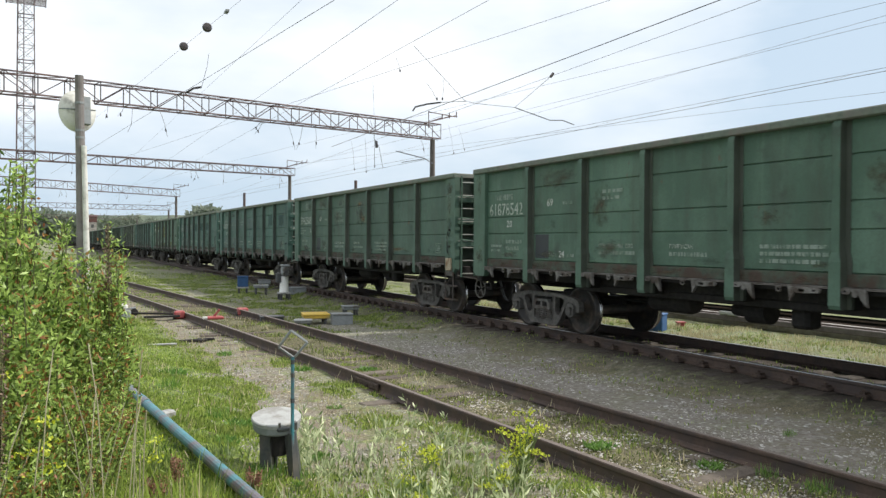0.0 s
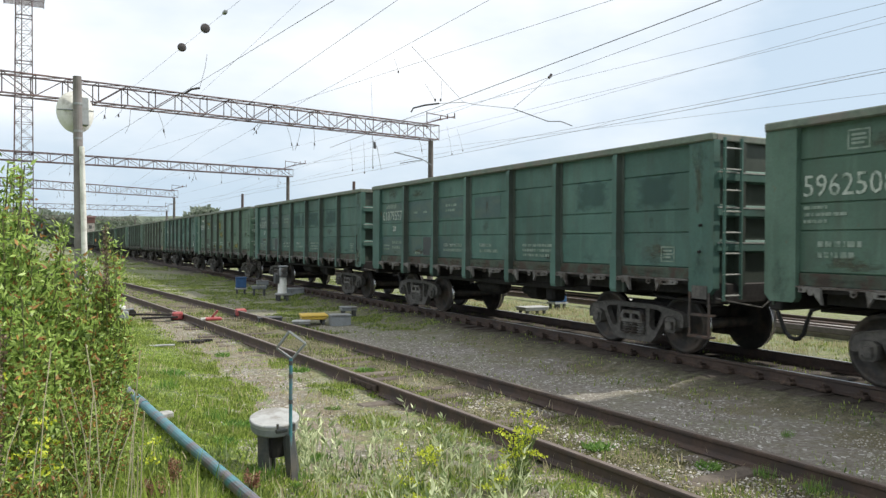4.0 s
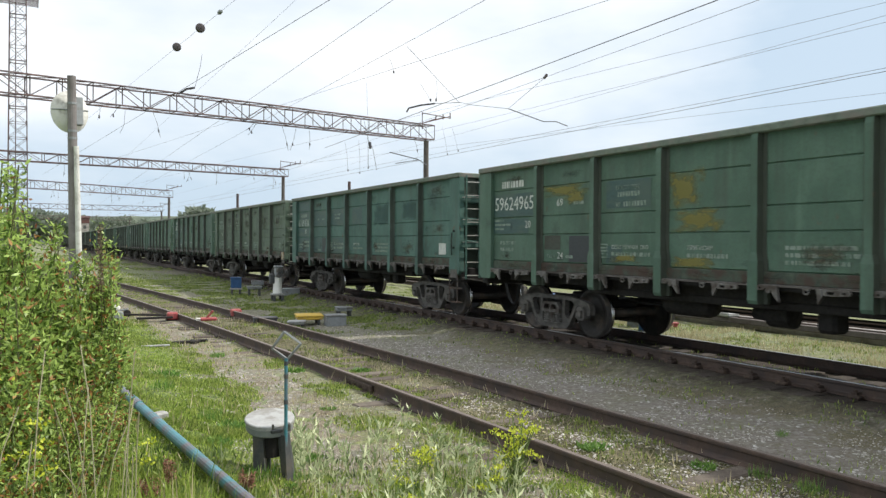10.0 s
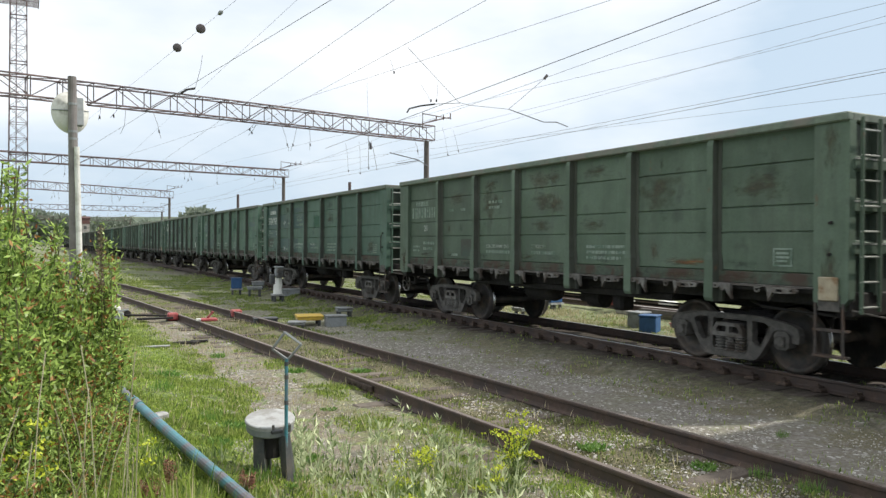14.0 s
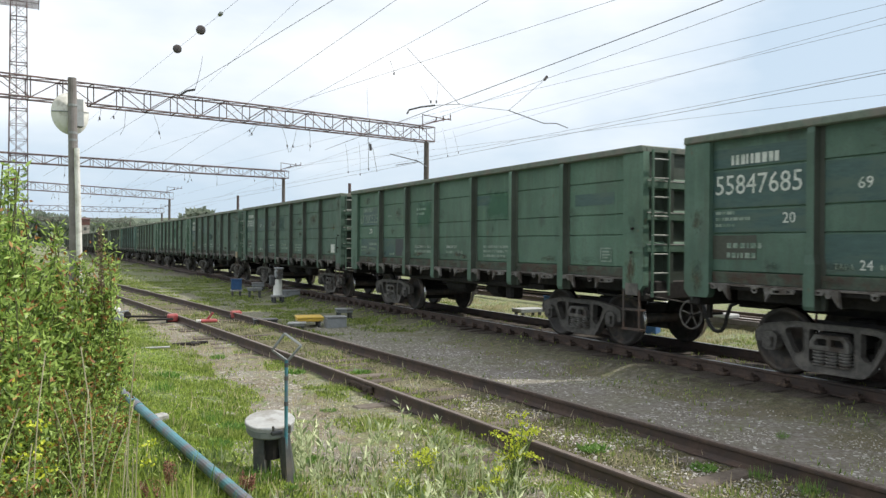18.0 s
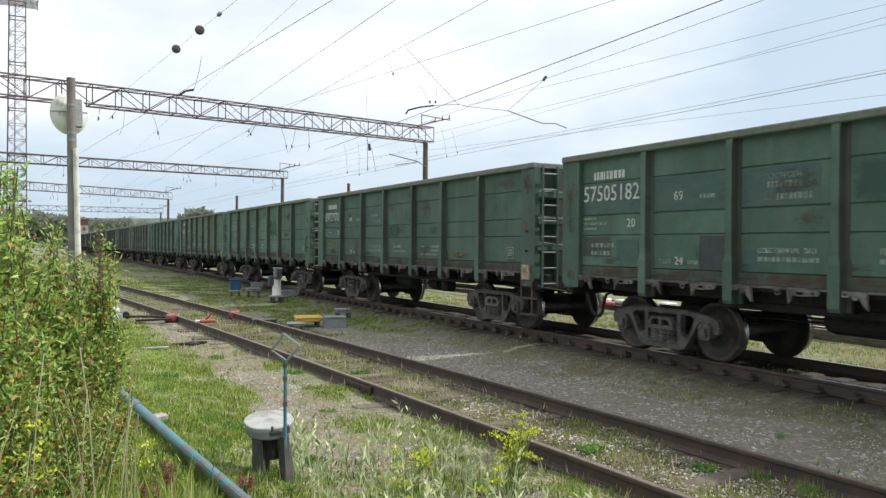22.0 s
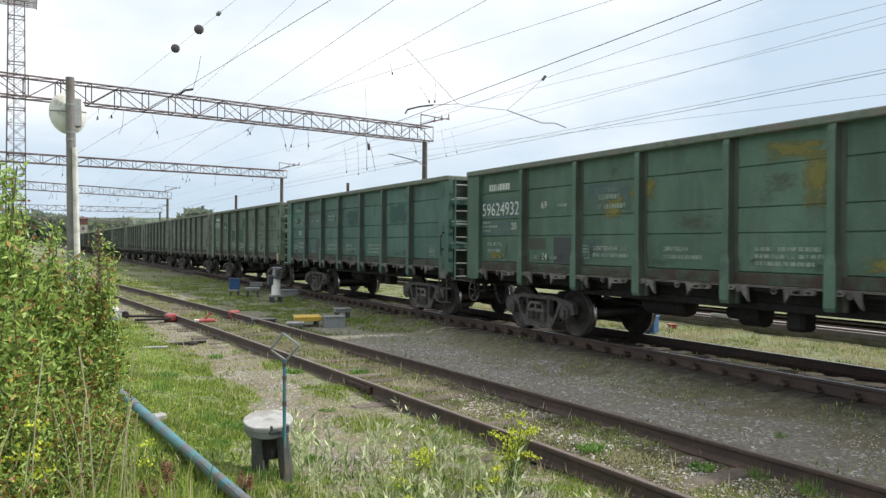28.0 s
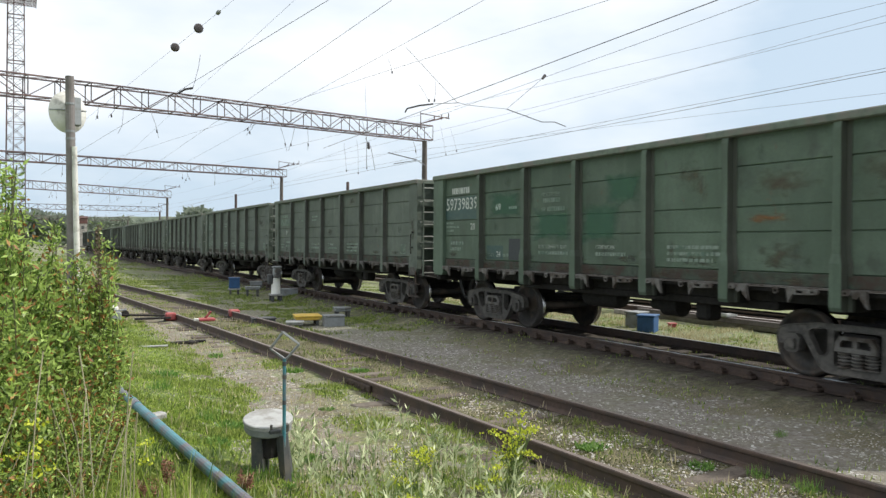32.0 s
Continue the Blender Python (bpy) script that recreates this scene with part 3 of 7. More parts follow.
def side_post(s):
    """A hat-section post: a narrow proud face, darker flanks and thin flanges."""
    bm = bmesh.new()
    rows = ((1.0, 0.078, 1.555), (1.05, 0.083, 1.578), (1.60, 0.083, 1.578), (1.72, 0.056, 1.562), (3.30, 0.056, 1.562), (3.40, 0.056, 1.54))
    rings = []
    for z, w, x in rows:
        ring = ((1.40, -w - 0.075), (1.457, -w - 0.075), (1.459, -w - 0.012), (x, -w), (x, w), (1.459, w + 0.012), (1.457, w + 0.075), (1.40, w + 0.075))
        rings.append([bm.verts.new((s * a, y, z)) for a, y in ring])
    for a, b in zip(rings, rings[1:]):
        for k in range(8):
            f = bm.faces.new((a[k], a[(k + 1) % 8], b[(k + 1) % 8], b[k]))
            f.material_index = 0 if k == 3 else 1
    bm.faces.new(rings[0][::-1]), bm.faces.new(rings[-1])
    bmesh.ops.recalc_face_normals(bm, faces=bm.faces[:])
    return bm


def wheelset_mesh():
    prof = [(0.72, 0.09), (0.72, 0.17), (0.75, 0.20), (0.75, 0.39), (0.72, 0.42), (0.72, 0.503), (0.748, 0.503), (0.762, 0.476), (0.85, 0.470), (0.85, 0.405), (0.80, 0.39), (0.782, 0.22), (0.84, 0.14), (0.85, 0.09), (0.98, 0.08), (1.0, 0.07)]
    full = [(-a, r) for a, r in prof[::-1]] + prof
    bm = lathe(full, "x", 36)
    for f in bm.faces:
        if all(0.474 < math.hypot(v.co.y, v.co.z) < 0.51 for v in f.verts):
            f.material_index = 1
        f.smooth = True
    return bm


def plate_with_holes(outline, holes, x0, x1):
    """A plate in the yz plane with openings, from x0 to x1."""
    bm = bmesh.new()
    edges = []
    for ring in (outline, *holes):
        vs = [bm.verts.new((x0, y, z)) for y, z in ring]
        edges += [bm.edges.new((vs[i], vs[(i + 1) % len(vs)])) for i in range(len(vs))]
    bmesh.ops.triangle_fill(bm, use_beauty=True, use_dissolve=False, edges=edges)
    grown = bmesh.ops.extrude_face_region(bm, geom=bm.faces[:])
    bmesh.ops.translate(bm, verts=[v for v in grown["geom"] if isinstance(v, bmesh.types.BMVert)], vec=(x1 - x0, 0, 0))
    bmesh.ops.recalc_face_normals(bm, faces=bm.faces[:])
    return bm


def side_frame_mesh():
    """Cast side frame: bowed top chord, slanting legs, two rounded windows and the spring opening."""
    half = [(0.0, 0.79), (0.52, 0.79), (0.80, 0.755), (1.06, 0.715), (1.16, 0.67), (1.19, 0.58), (1.18, 0.47), (1.09, 0.47), (1.075, 0.575), (1.02, 0.625), (0.84, 0.635), (0.765, 0.60), (0.695, 0.47), (0.545, 0.235), (0.46, 0.16), (0.38, 0.145)]
    outline = half[1:] + [(-y, z) for y, z in half[:0:-1]]
    window = [(0.425, 0.73), (0.63, 0.715), (0.70, 0.675), (0.695, 0.62), (0.60, 0.43), (0.54, 0.355), (0.465, 0.36), (0.405, 0.42), (0.405, 0.70)]
    spring = [(-0.31, 0.72), (0.31, 0.72), (0.33, 0.69), (0.33, 0.27), (0.28, 0.235), (-0.28, 0.235), (-0.33, 0.27), (-0.33, 0.69)]
    holes = [window, [(-y, z) for y, z in window], spring]
    bm = plate_with_holes(outline, holes, -0.055, 0.06)
    # raised rim round the casting and the openings
    for ring, r in ((outline, 0.014), (window, 0.012), ([(-y, z) for y, z in window], 0.012), (spring, 0.012)):
        for (y, z), (v, w) in zip(ring, ring[1:] + ring[:1]):
            bar((-0.06, y, z), (-0.06, v, w), r * 0.8, bm, 5)
    # axle boxes
    for s in (-1, 1):
        prism([(s * 0.82, 0.40), (s * 0.87, 0.36), (s * 1.0, 0.36), (s * 1.05, 0.40), (s * 1.055, 0.57), (s * 1.0, 0.62), (s * 0.86, 0.62), (s * 0.81, 0.57)], -0.10, 0.06, bm)
        prism([(s * 0.86, 0.41), (s * 1.0, 0.41), (s * 1.0, 0.55), (s * 0.86, 0.55)], -0.145, -0.09, bm)
        for u in (0.88, 0.98):
            for z in (0.43, 0.53):
                bar((-0.16, s * u, z), (-0.14, s * u, z), 0.014, bm, 6)
    return bm


def bolster_end_mesh():
    """The bolster's end in the spring opening, with two cored holes."""
    bm = plate_with_holes([(-0.285, 0.45), (0.285, 0.45), (0.28, 0.56), (0.21, 0.655), (-0.21, 0.655), (-0.28, 0.56)],
                          [[(-0.21, 0.51), (-0.03, 0.51), (-0.03, 0.605), (-0.17, 0.605), (-0.21, 0.56)], [(0.03, 0.51), (0.21, 0.51), (0.21, 0.56), (0.17, 0.605), (0.03, 0.605)]], -0.115, -0.03)
    return bm


def spring_mesh():
    prof = []
    for k in range(5):
        z = 0.235 + k * 0.044
        prof += [(z, 0.055), (z + 0.008, 0.09), (z + 0.026, 0.09), (z + 0.034, 0.055)]
    return lathe(prof, "z", 12)


def build_bogie(wagon):
    bm = box(-1.07, 1.07, -0.25, 0.25, 0.47, 0.68, soft=0.03)
    # Black backing box added behind the coils to darken the recess.
    box(-0.99, 0.99, -0.28, 0.28, 0.24, 0.45, bm)
    box(-0.45, 0.45, -0.22, 0.22, 0.60, 0.84, bm, 0.03)
    for s in (-1, 1):
        box(-0.85, 0.85, s * 0.40 - 0.05, s * 0.40 + 0.05, 0.34, 0.44, bm)
        box(s * 0.62 - 0.02, s * 0.62 + 0.02, -0.55, 0.55, 0.74, 0.80, bm)
    bogie = part("bogie", bm, BLACKGRIME, wagon, "three-piece cast steel bogie", pose(0, 4.325, 0))
    frame_ob = part("side_frame", side_frame_mesh(), GRIME, bogie, "grey dusty cast side frame with two windows", pose(-1.05, 0, 0))
    share(frame_ob, bogie, pose(1.05, 0, 0, 0, 0, 180))
    end = part("bolster_end", bolster_end_mesh(), PALEGRIME, bogie, "pale scraped bolster end with two holes", pose(-1.05, 0, 0))
    share(end, bogie, pose(1.05, 0, 0, 0, 0, 180))
    coil = part("spring", spring_mesh(), PALEGRIME, bogie, "", pose(-1.075, -0.185, 0))
    for y in (0, 0.185):
        share(coil, bogie, pose(-1.075, y, 0))
    for y in (-0.185, 0, 0.185):
        share(coil, bogie, pose(1.075, y, 0))
    ws = part("wheelset", wheelset_mesh(), WHEELSTEEL, bogie, "dark wheels with polished treads on an axle", pose(0, 0.925, 0.475))
    ws.data.materials.append(TREAD)
    share(ws, bogie, pose(0, -0.925, 0.475))
    for s in (-1, 1):
        part("brake_shoe", prism([(s * 0.40, 0.36), (s * 0.455, 0.34), (s * 0.465, 0.6), (s * 0.42, 0.6)], -0.83, -0.75), BLACKGRIME, bogie)
    return bogie


def pawl_mesh():
    """Locking pawl of a bottom hatch: a pierced lug, a round boss and a pointed tooth."""
    bm = plate_with_holes([(0.16, 1.205), (0.16, 1.275), (0.04, 1.275), (0.04, 1.225), (0.07, 1.205)], [[(0.135, 1.225), (0.135, 1.25), (0.10, 1.25), (0.10, 1.225)]], -1.585, -1.545)
    bar((-1.59, -0.02, 1.215), (-1.50, -0.02, 1.215), 0.045, bm, 10)
    prism([(0.03, 1.275), (-0.16, 1.275), (-0.165, 1.18), (-0.185, 1.055), (-0.10, 1.15), (-0.06, 1.235), (0.03, 1.24)], -1.595, -1.545, bm)
    bar((-1.57, -0.11, 1.235), (-1.50, -0.11, 1.235), 0.02, bm, 8)
    return bm


def hook_mesh():
    """Small eye bolt on the sill."""
    bm = bmesh.new()
    ring = [(-1.56, 0.038 * math.cos(k * math.tau / 10), 1.215 + 0.032 * math.sin(k * math.tau / 10)) for k in range(11)]
    tube(ring, 0.013, bm, 5)
    box(-1.57, -1.54, -0.05, 0.05, 1.24, 1.265, bm)
    return bm


def bracket_mesh():
    """Hinge bracket of a bottom hatch: a pierced bar with a hanging wedge."""
    bm = plate_with_holes([(0.10, 1.185), (0.10, 1.262), (-0.27, 1.255), (-0.30, 1.23), (-0.28, 1.195), (-0.04, 1.18)], [[(0.03, 1.20), (0.03, 1.235), (-0.07, 1.235), (-0.07, 1.20)], [(-0.18, 1.21), (-0.18, 1.235), (-0.23, 1.235), (-0.23, 1.21)]], -1.575, -1.54)
    prism([(0.18, 1.27), (0.10, 1.265), (0.085, 1.17), (0.15, 1.07), (0.16, 1.17)], -1.58, -1.54, bm)
    return bm


def build_wagon(green, variant, darker):
    wagon = tagged(empty("gondola_wagon"), "", "freight wagon", "train of open wagons")
    for s in (-1, 1):
        for a, b in zip(EDGES, EDGES[1:]):
            part("side_panel", side_sheet(b, a, s), green, wagon)
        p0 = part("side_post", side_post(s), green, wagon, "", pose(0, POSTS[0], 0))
        p0.data.materials.append(darker)
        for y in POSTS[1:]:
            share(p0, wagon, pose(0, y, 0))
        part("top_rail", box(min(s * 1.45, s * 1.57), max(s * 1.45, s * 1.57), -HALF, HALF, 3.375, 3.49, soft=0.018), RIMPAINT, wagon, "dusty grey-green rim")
        part("bottom_sill", box(min(s * 1.40, s * 1.462), max(s * 1.40, s * 1.462), -6.02, 6.02, 1.285, 1.452, soft=0.008), SILLPAINT, wagon, "rust-stained green lower sill")
        part("sill_lip", box(min(s * 1.40, s * 1.545), max(s * 1.40, s * 1.545), -6.02, 6.02, 1.268, 1.285, soft=0.004), PALEGRIME, wagon, "worn pale sill flange")
        for e in (-1, 1):
            pl = [(e * 6.02, 1.12), (e * 6.06, 1.06), (e * 6.42, 1.06), (e * HALF, 1.16), (e * HALF, 3.39), (e * 6.02, 3.39)]
            part("corner_plate", prism(pl, s * 1.40, s * 1.53), green, wagon)
    kinds = {0.15: None, 0.70: None, 0.5: None}
    for a, b in zip(EDGES, EDGES[1:]):
        for u in kinds:
            at = pose(0, a + (b - a) * u, 0)
            if kinds[u] is None:
                kinds[u] = part("hatch_hook", hook_mesh(), PALEGRIME, wagon, "rusty eye bolt", at) if u == 0.5 else part("hatch_pawl", pawl_mesh(), PALEGRIME, wagon, "worn grey hatch pawl", at) if u < 0.5 else part("hatch_bracket", bracket_mesh(), PALEGRIME, wagon, "scraped pale hatch bracket", at)
            else:
                share(kinds[u], wagon, at)
    # Dark box added under the floor so the shaded gap reads black.
    part("hatch_floor", box(-1.12, 1.12, -5.84, 5.84, 1.03, 1.198), BLACKGRIME, wagon, "black box added to close off the shaded underside")
    # Plain dark block added between the bogies against seeing through.
    part("hatch_lever", box(-1.12, 1.12, -3.15, 3.15, 0.90, 1.028, soft=0.02), BLACKGRIME, wagon, "dark block added for the gear between the bogies")
    part("floor", box(-1.46, 1.46, -6.4, 6.4, 1.20, 1.25), BLACKGRIME, wagon)
    bm = box(-0.2, 0.2, -6.6, 6.6, 0.84, 1.19)
    for y in POSTS:
        prism([(y - 0.07, 1.19), (y + 0.07, 1.19), (y + 0.07, 0.98), (y - 0.07, 0.98)], -1.46, 1.46, bm)
    part("centre_sill", bm, BLACKGRIME, wagon, "grimy underframe beams")
    for e in (-1, 1):
        y = e * 6.43
        part("end_wall", box(-1.46, 1.46, min(y, y - e * 0.03), max(y, y - e * 0.03), 1.0, 3.40), ENDPAINT, wagon)
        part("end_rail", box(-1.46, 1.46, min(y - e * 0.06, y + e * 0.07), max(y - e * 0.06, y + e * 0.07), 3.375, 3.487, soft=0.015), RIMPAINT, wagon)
        for z in (2.86, 2.33, 1.80):
            bm = bmesh.new()
            o = [(y, z - 0.10), (y + e * 0.10, z - 0.07), (y + e * 0.10, z + 0.035), (y + e * 0.08, z + 0.06), (y, z + 0.10)]
            part("end_beam", prism(o, -1.45, 1.45, bm), green, wagon)
            # Pale strip stands in for sky light caught on the beam's upper edge.
            part("beam_lip", box(-1.45, 1.45, min(y + e * 0.075, y + e * 0.105), max(y + e * 0.075, y + e * 0.105), z + 0.04, z + 0.062), RUNG, wagon, "pale strip drawn for the bright upper edge")
        part("headstock", box(-1.45, 1.45, min(y - e * 0.15, y + e * 0.06), max(y - e * 0.15, y + e * 0.06), 0.93, 1.24, soft=0.02), BLACKGRIME, wagon)
        part("end_post", box(-1.0, -0.86, min(y, y + e * 0.09), max(y, y + e * 0.09), 1.2, 3.37), ENDPAINT, wagon)
        bm = box(-0.12, 0.12, min(e * 6.5, e * 6.8), max(e * 6.5, e * 6.8), 0.93, 1.17, soft=0.03)
        box(-0.17, 0.13, min(e * 6.78, e * 6.955), max(e * 6.78, e * 6.955), 0.88, 1.22, bm, 0.04)
        box(-0.2, 0.2, min(e * 6.45, e * 6.55), max(e * 6.45, e * 6.55), 0.88, 1.22, bm, 0.02)
        part("coupler", bm, BLACKGRIME, wagon, "dark automatic coupler")
        hose = [(-0.30, e * 6.52, 0.92), (-0.32, e * 6.66, 0.86), (-0.32, e * 6.74, 0.66), (-0.30, e * 6.80, 0.50), (-0.29, e * 6.88, 0.42), (-0.28, e * 6.965, 0.40)]
        part("brake_hose", tube(hose, 0.032, sides=8), RUBBER, wagon)
        lever = [(e * 1.45, e * 6.5, 1.02), (e * 1.3, e * 6.58, 0.98), (e * 0.55, e * 6.58, 0.86), (e * 0.2, e * 6.6, 1.1)]
        part("uncoupling_lever", tube(lever, 0.013), GRIME, wagon)
        # ladder on the end wall
        if variant == 2 and e < 0:
            continue
        x0 = e * 1.40
        bm = bmesh.new()
        for x in (x0, x0 - e * 0.36):
            box(min(x, x + 0.03), max(x, x + 0.03), min(y + e * 0.13, y + e * 0.17), max(y + e * 0.13, y + e * 0.17), 0.98 if x == x0 else 1.0, 3.42, bm)
        ladder = part("ladder", bm, green, wagon, "green steel ladder with bare rungs")
        rung = None
        for k in range(8):
            at = pose(0, 0, 1.06 + k * 0.315)
            if rung is None:
                rung = part("rung", bar((x0, y + e * 0.15, 0), (x0 - e * 0.36, y + e * 0.15, 0), 0.013), RUNG, ladder, "", at)
            else:
                share(rung, ladder, at)
        # stirrup step and knobs at the corner
        bm = bmesh.new()
        sx = e * 1.53
        for yy in (e * 6.06, e * 6.44):
            box(min(sx, sx + e * 0.018), max(sx, sx + e * 0.018), yy - 0.018, yy + 0.018, 0.42, 1.10, bm)
        for zz in (0.41, 0.74):
            box(min(sx - e * 0.10, sx + e * 0.03), max(sx - e * 0.10, sx + e * 0.03), min(e * 6.03, e * 6.47), max(e * 6.03, e * 6.47), zz, zz + 0.03, bm)
        part("foot_step", bm, STEPIRON, wagon, "hanging two-rung stirrup step")
        for yy, zz in ((6.25, 1.72), (6.27, 2.12)):
            part("knob", bar((e * 1.52, e * yy, zz), (e * 1.575, e * yy, zz - 0.01), 0.022, sides=8), BLACKGRIME, wagon, "dark rusty bolt head")
        part("corner_bracket", box(min(e * 1.532, e * 1.545), max(e * 1.532, e * 1.545), min(e * 6.10, e * 6.40), max(e * 6.10, e * 6.40), 1.0, 1.20), GRIME, wagon, "scuffed pale bracket plate")
    # brake gear
    part("air_reservoir", lathe([(-0.55, 0.05), (-0.5, 0.17), (-0.4, 0.2), (0.4, 0.2), (0.5, 0.17), (0.55, 0.05)], "y", 16), BLACKGRIME, wagon, "", pose(-0.62, 1.1, 0.82))
    part("brake_cylinder", lathe([(-0.3, 0.06), (-0.28, 0.19), (0.1, 0.19), (0.12, 0.12), (0.4, 0.10)], "y", 16), BLACKGRIME, wagon, "", pose(-0.55, -0.55, 0.78))
    part("distributor_valve", box(-0.95, -0.62, -1.75, -1.45, 0.62, 0.98, soft=0.05), BLACKGRIME, wagon)
    bm = bmesh.new()
    for x, z in ((-0.28, 0.72), (0.3, 0.72)):
        bar((x, -3.4, z), (x, 3.4, z), 0.018, bm)
    tube([(-1.2, -6.4, 0.9), (-1.2, -5, 0.95), (-0.4, -4, 1.0), (-0.4, 4, 1.0), (-0.4, 6.4, 0.9)], 0.02, bm)
    part("brake_rod", bm, BLACKGRIME, wagon)
    if variant > 0:
        ring = [(-1.30, 6.58 + 0.22 * math.cos(k * math.tau / 24), 0.75 + 0.22 * math.sin(k * math.tau / 24)) for k in range(25)]
        hand = part("hand_wheel", tube(ring, 0.017, sides=6), PALEGRIME, wagon, "spoked parking brake hand wheel")
        bm = bmesh.new()
        for k in range(5):
            c, d = 0.215 * math.cos(k * math.tau / 5 + 0.3), 0.215 * math.sin(k * math.tau / 5 + 0.3)
            bar((-1.27, 6.58, 0.75), (-1.30, 6.58 + c, 0.75 + d), 0.010, bm)
        part("spoke", bm, PALEGRIME, hand)
        bm = bar((-0.6, 6.58, 0.75), (-1.31, 6.58, 0.75), 0.022)
        box(-1.15, -1.09, 6.35, 6.61, 0.72, 0.78, bm)
        box(-1.15, -1.09, 6.33, 6.40, 0.72, 0.98, bm)
        part("hand_wheel_bracket", bm, BLACKGRIME, wagon, "dark shaft and bracket")
    b1 = build_bogie(wagon)
    b2 = share(b1, wagon, pose(0, -4.325, 0))
    for c in list(b1.children):
        o = share(c, b2, c.matrix_basis.copy())
        if "label" in c:
            o["label"] = c["label"]
    b2["label"] = b1["label"]
    return wagon


def painted(y, z):
    """Where writing on the near side starts, y from the wagon's middle."""
    return Matrix(((0, 0, -1, -1.4465), (-1, 0, 0, y), (0, 1, 0, z), (0, 0, 0, 1)))


def bars_mesh(rows, seed, narrow=0.5, broad=2.2):
    """Unreadable writing: short bars in rows (height, length, z)."""
    r = random.Random(seed)
    bm = bmesh.new()
    for hgt, length, z in rows:
        x = 0.0
        while x < length:
            w = r.uniform(narrow, broad) * hgt
            w = min(w, length - x)
            box(x, x + w, z, z + hgt, 0, 0.0015, bm)
            x += w + hgt * r.uniform(0.25, 0.5) * min(1, broad)
    return bm


PROUD = Matrix.Translation((0, 0, 0.0072))
NUMBERS = {0: "61878542", 1: "59625087", 2: "61879557", 3: "61203717", 4: "59624965", 5: "61884383", 7: "55847685", 8: "61200523", 9: "57505182", 10: "59739706", 12: "59624932", 13: "57814675", 14: "59739839"}
WHEELED = {-1, 0, 5, 6, 7, 11, 12, 13, 15, 18, 20, 23}
COLOURS = ("mid", "deep", "grey", "blue", "dusty")
# Wagons from 15 on stay far off and take the haze-greyed paint.
PAINT = {0: 0, 1: 1, 2: 3, 3: 3, 4: 0, 5: 3, 6: 2, 7: 1, 8: 0, 9: 1, 10: 1, 11: 0, 12: 0, 13: 3, 14: 2, 15: 4, 16: 4, **{k: 4 for k in range(17, 25)}}
MODELS = {}
for k in range(5):
    for v in (0, 1, 2):
        MODELS[k, v] = None


def make_wagon(k):
    key = (PAINT.get(k, k % 4), 2 if k == 3 else 1 if k in WHEELED else 0)
    if MODELS[key] is None:
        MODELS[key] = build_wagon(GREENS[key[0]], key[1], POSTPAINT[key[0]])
        return MODELS[key], key
    return copy_thing(MODELS[key], Matrix.Identity(4)), key


LETTERS = {}
for k, text in NUMBERS.items():
    LETTERS[k] = lettering(text, 0.27 if text[0] == "6" else 0.29, FAINT if k in (8, 13) else MIDLETTER if text[0] == "6" or k == 1 else LETTER, None, Matrix.Identity(4))
SMALL = lettering("20", 0.15, LETTER, None, Matrix.Identity(4))
LOAD = lettering("69", 0.15, LETTER, None, Matrix.Identity(4))
TARE = lettering("24", 0.13, LETTER, None, Matrix.Identity(4))
TAREWORD = lettering("\u0422\u0410\u0420\u0410", 0.075, FAINT, None, Matrix.Identity(4), "stencil_mark")
BUILT = lettering("\u041f\u041e\u0421\u0422\u0420\u041e\u0415\u041d", 0.075, FAINT, None, Matrix.Identity(4), "stencil_mark")
REPAIR = lettering("\u041a\u0420", 0.075, FAINT, None, Matrix.Identity(4), "stencil_mark")
OWNED = lettering("\u0421\u041e\u0411\u0421\u0422\u0412\u0415\u041d\u041d\u0418\u041a  \u041e\u0410\u041e", 0.07, MIDLETTER, None, Matrix.Identity(4), "stencil_mark")
HOMED = lettering("\u041f\u0420\u0418\u041f\u0418\u0421\u0410\u041d", 0.07, MIDLETTER, None, Matrix.Identity(4), "stencil_mark")
OWNER = part("owner_mark", bars_mesh([(0.12, 0.72, 0)], 3, 0.25, 0.62), FAINT)
OWNERCLEAR = part("owner_mark", bars_mesh([(0.14, 0.82, 0)], 3, 0.25, 0.62), LETTER)
FINE = part("stencil_mark", bars_mesh([(0.045, 0.34, 0.15), (0.045, 0.62, 0.06), (0.045, 0.34, -0.03)], 15), FAINT)
DATES = part("stencil_mark", bars_mesh([(0.05, 0.42, 0), (0.05, 0.36, -0.10)], 4), FAINT)
DATES2 = part("stencil_mark", bars_mesh([(0.075, 0.6, 0), (0.075, 0.5, -0.14)], 5, 0.35, 1.4), FAINT)
RUSTDATES = part("stencil_mark", bars_mesh([(0.075, 0.6, 0), (0.075, 0.5, -0.14)], 5), RUSTLETTER)
LINE = part("stencil_mark", bars_mesh([(0.065, 1.05, 0)], 6, 0.4, 1.6), FAINT)
THREE = part("stencil_mark", bars_mesh([(0.055, 1.05, 0), (0.055, 1.1, -0.10), (0.055, 0.95, -0.20)], 7), FAINT)
NOTE = part("stencil_mark", bars_mesh([(0.06, 0.3, 0)], 8), FAINT)
DAY = part("stencil_mark", bars_mesh([(0.085, 0.72, 0)], 18, 0.4, 1.2), FAINT)


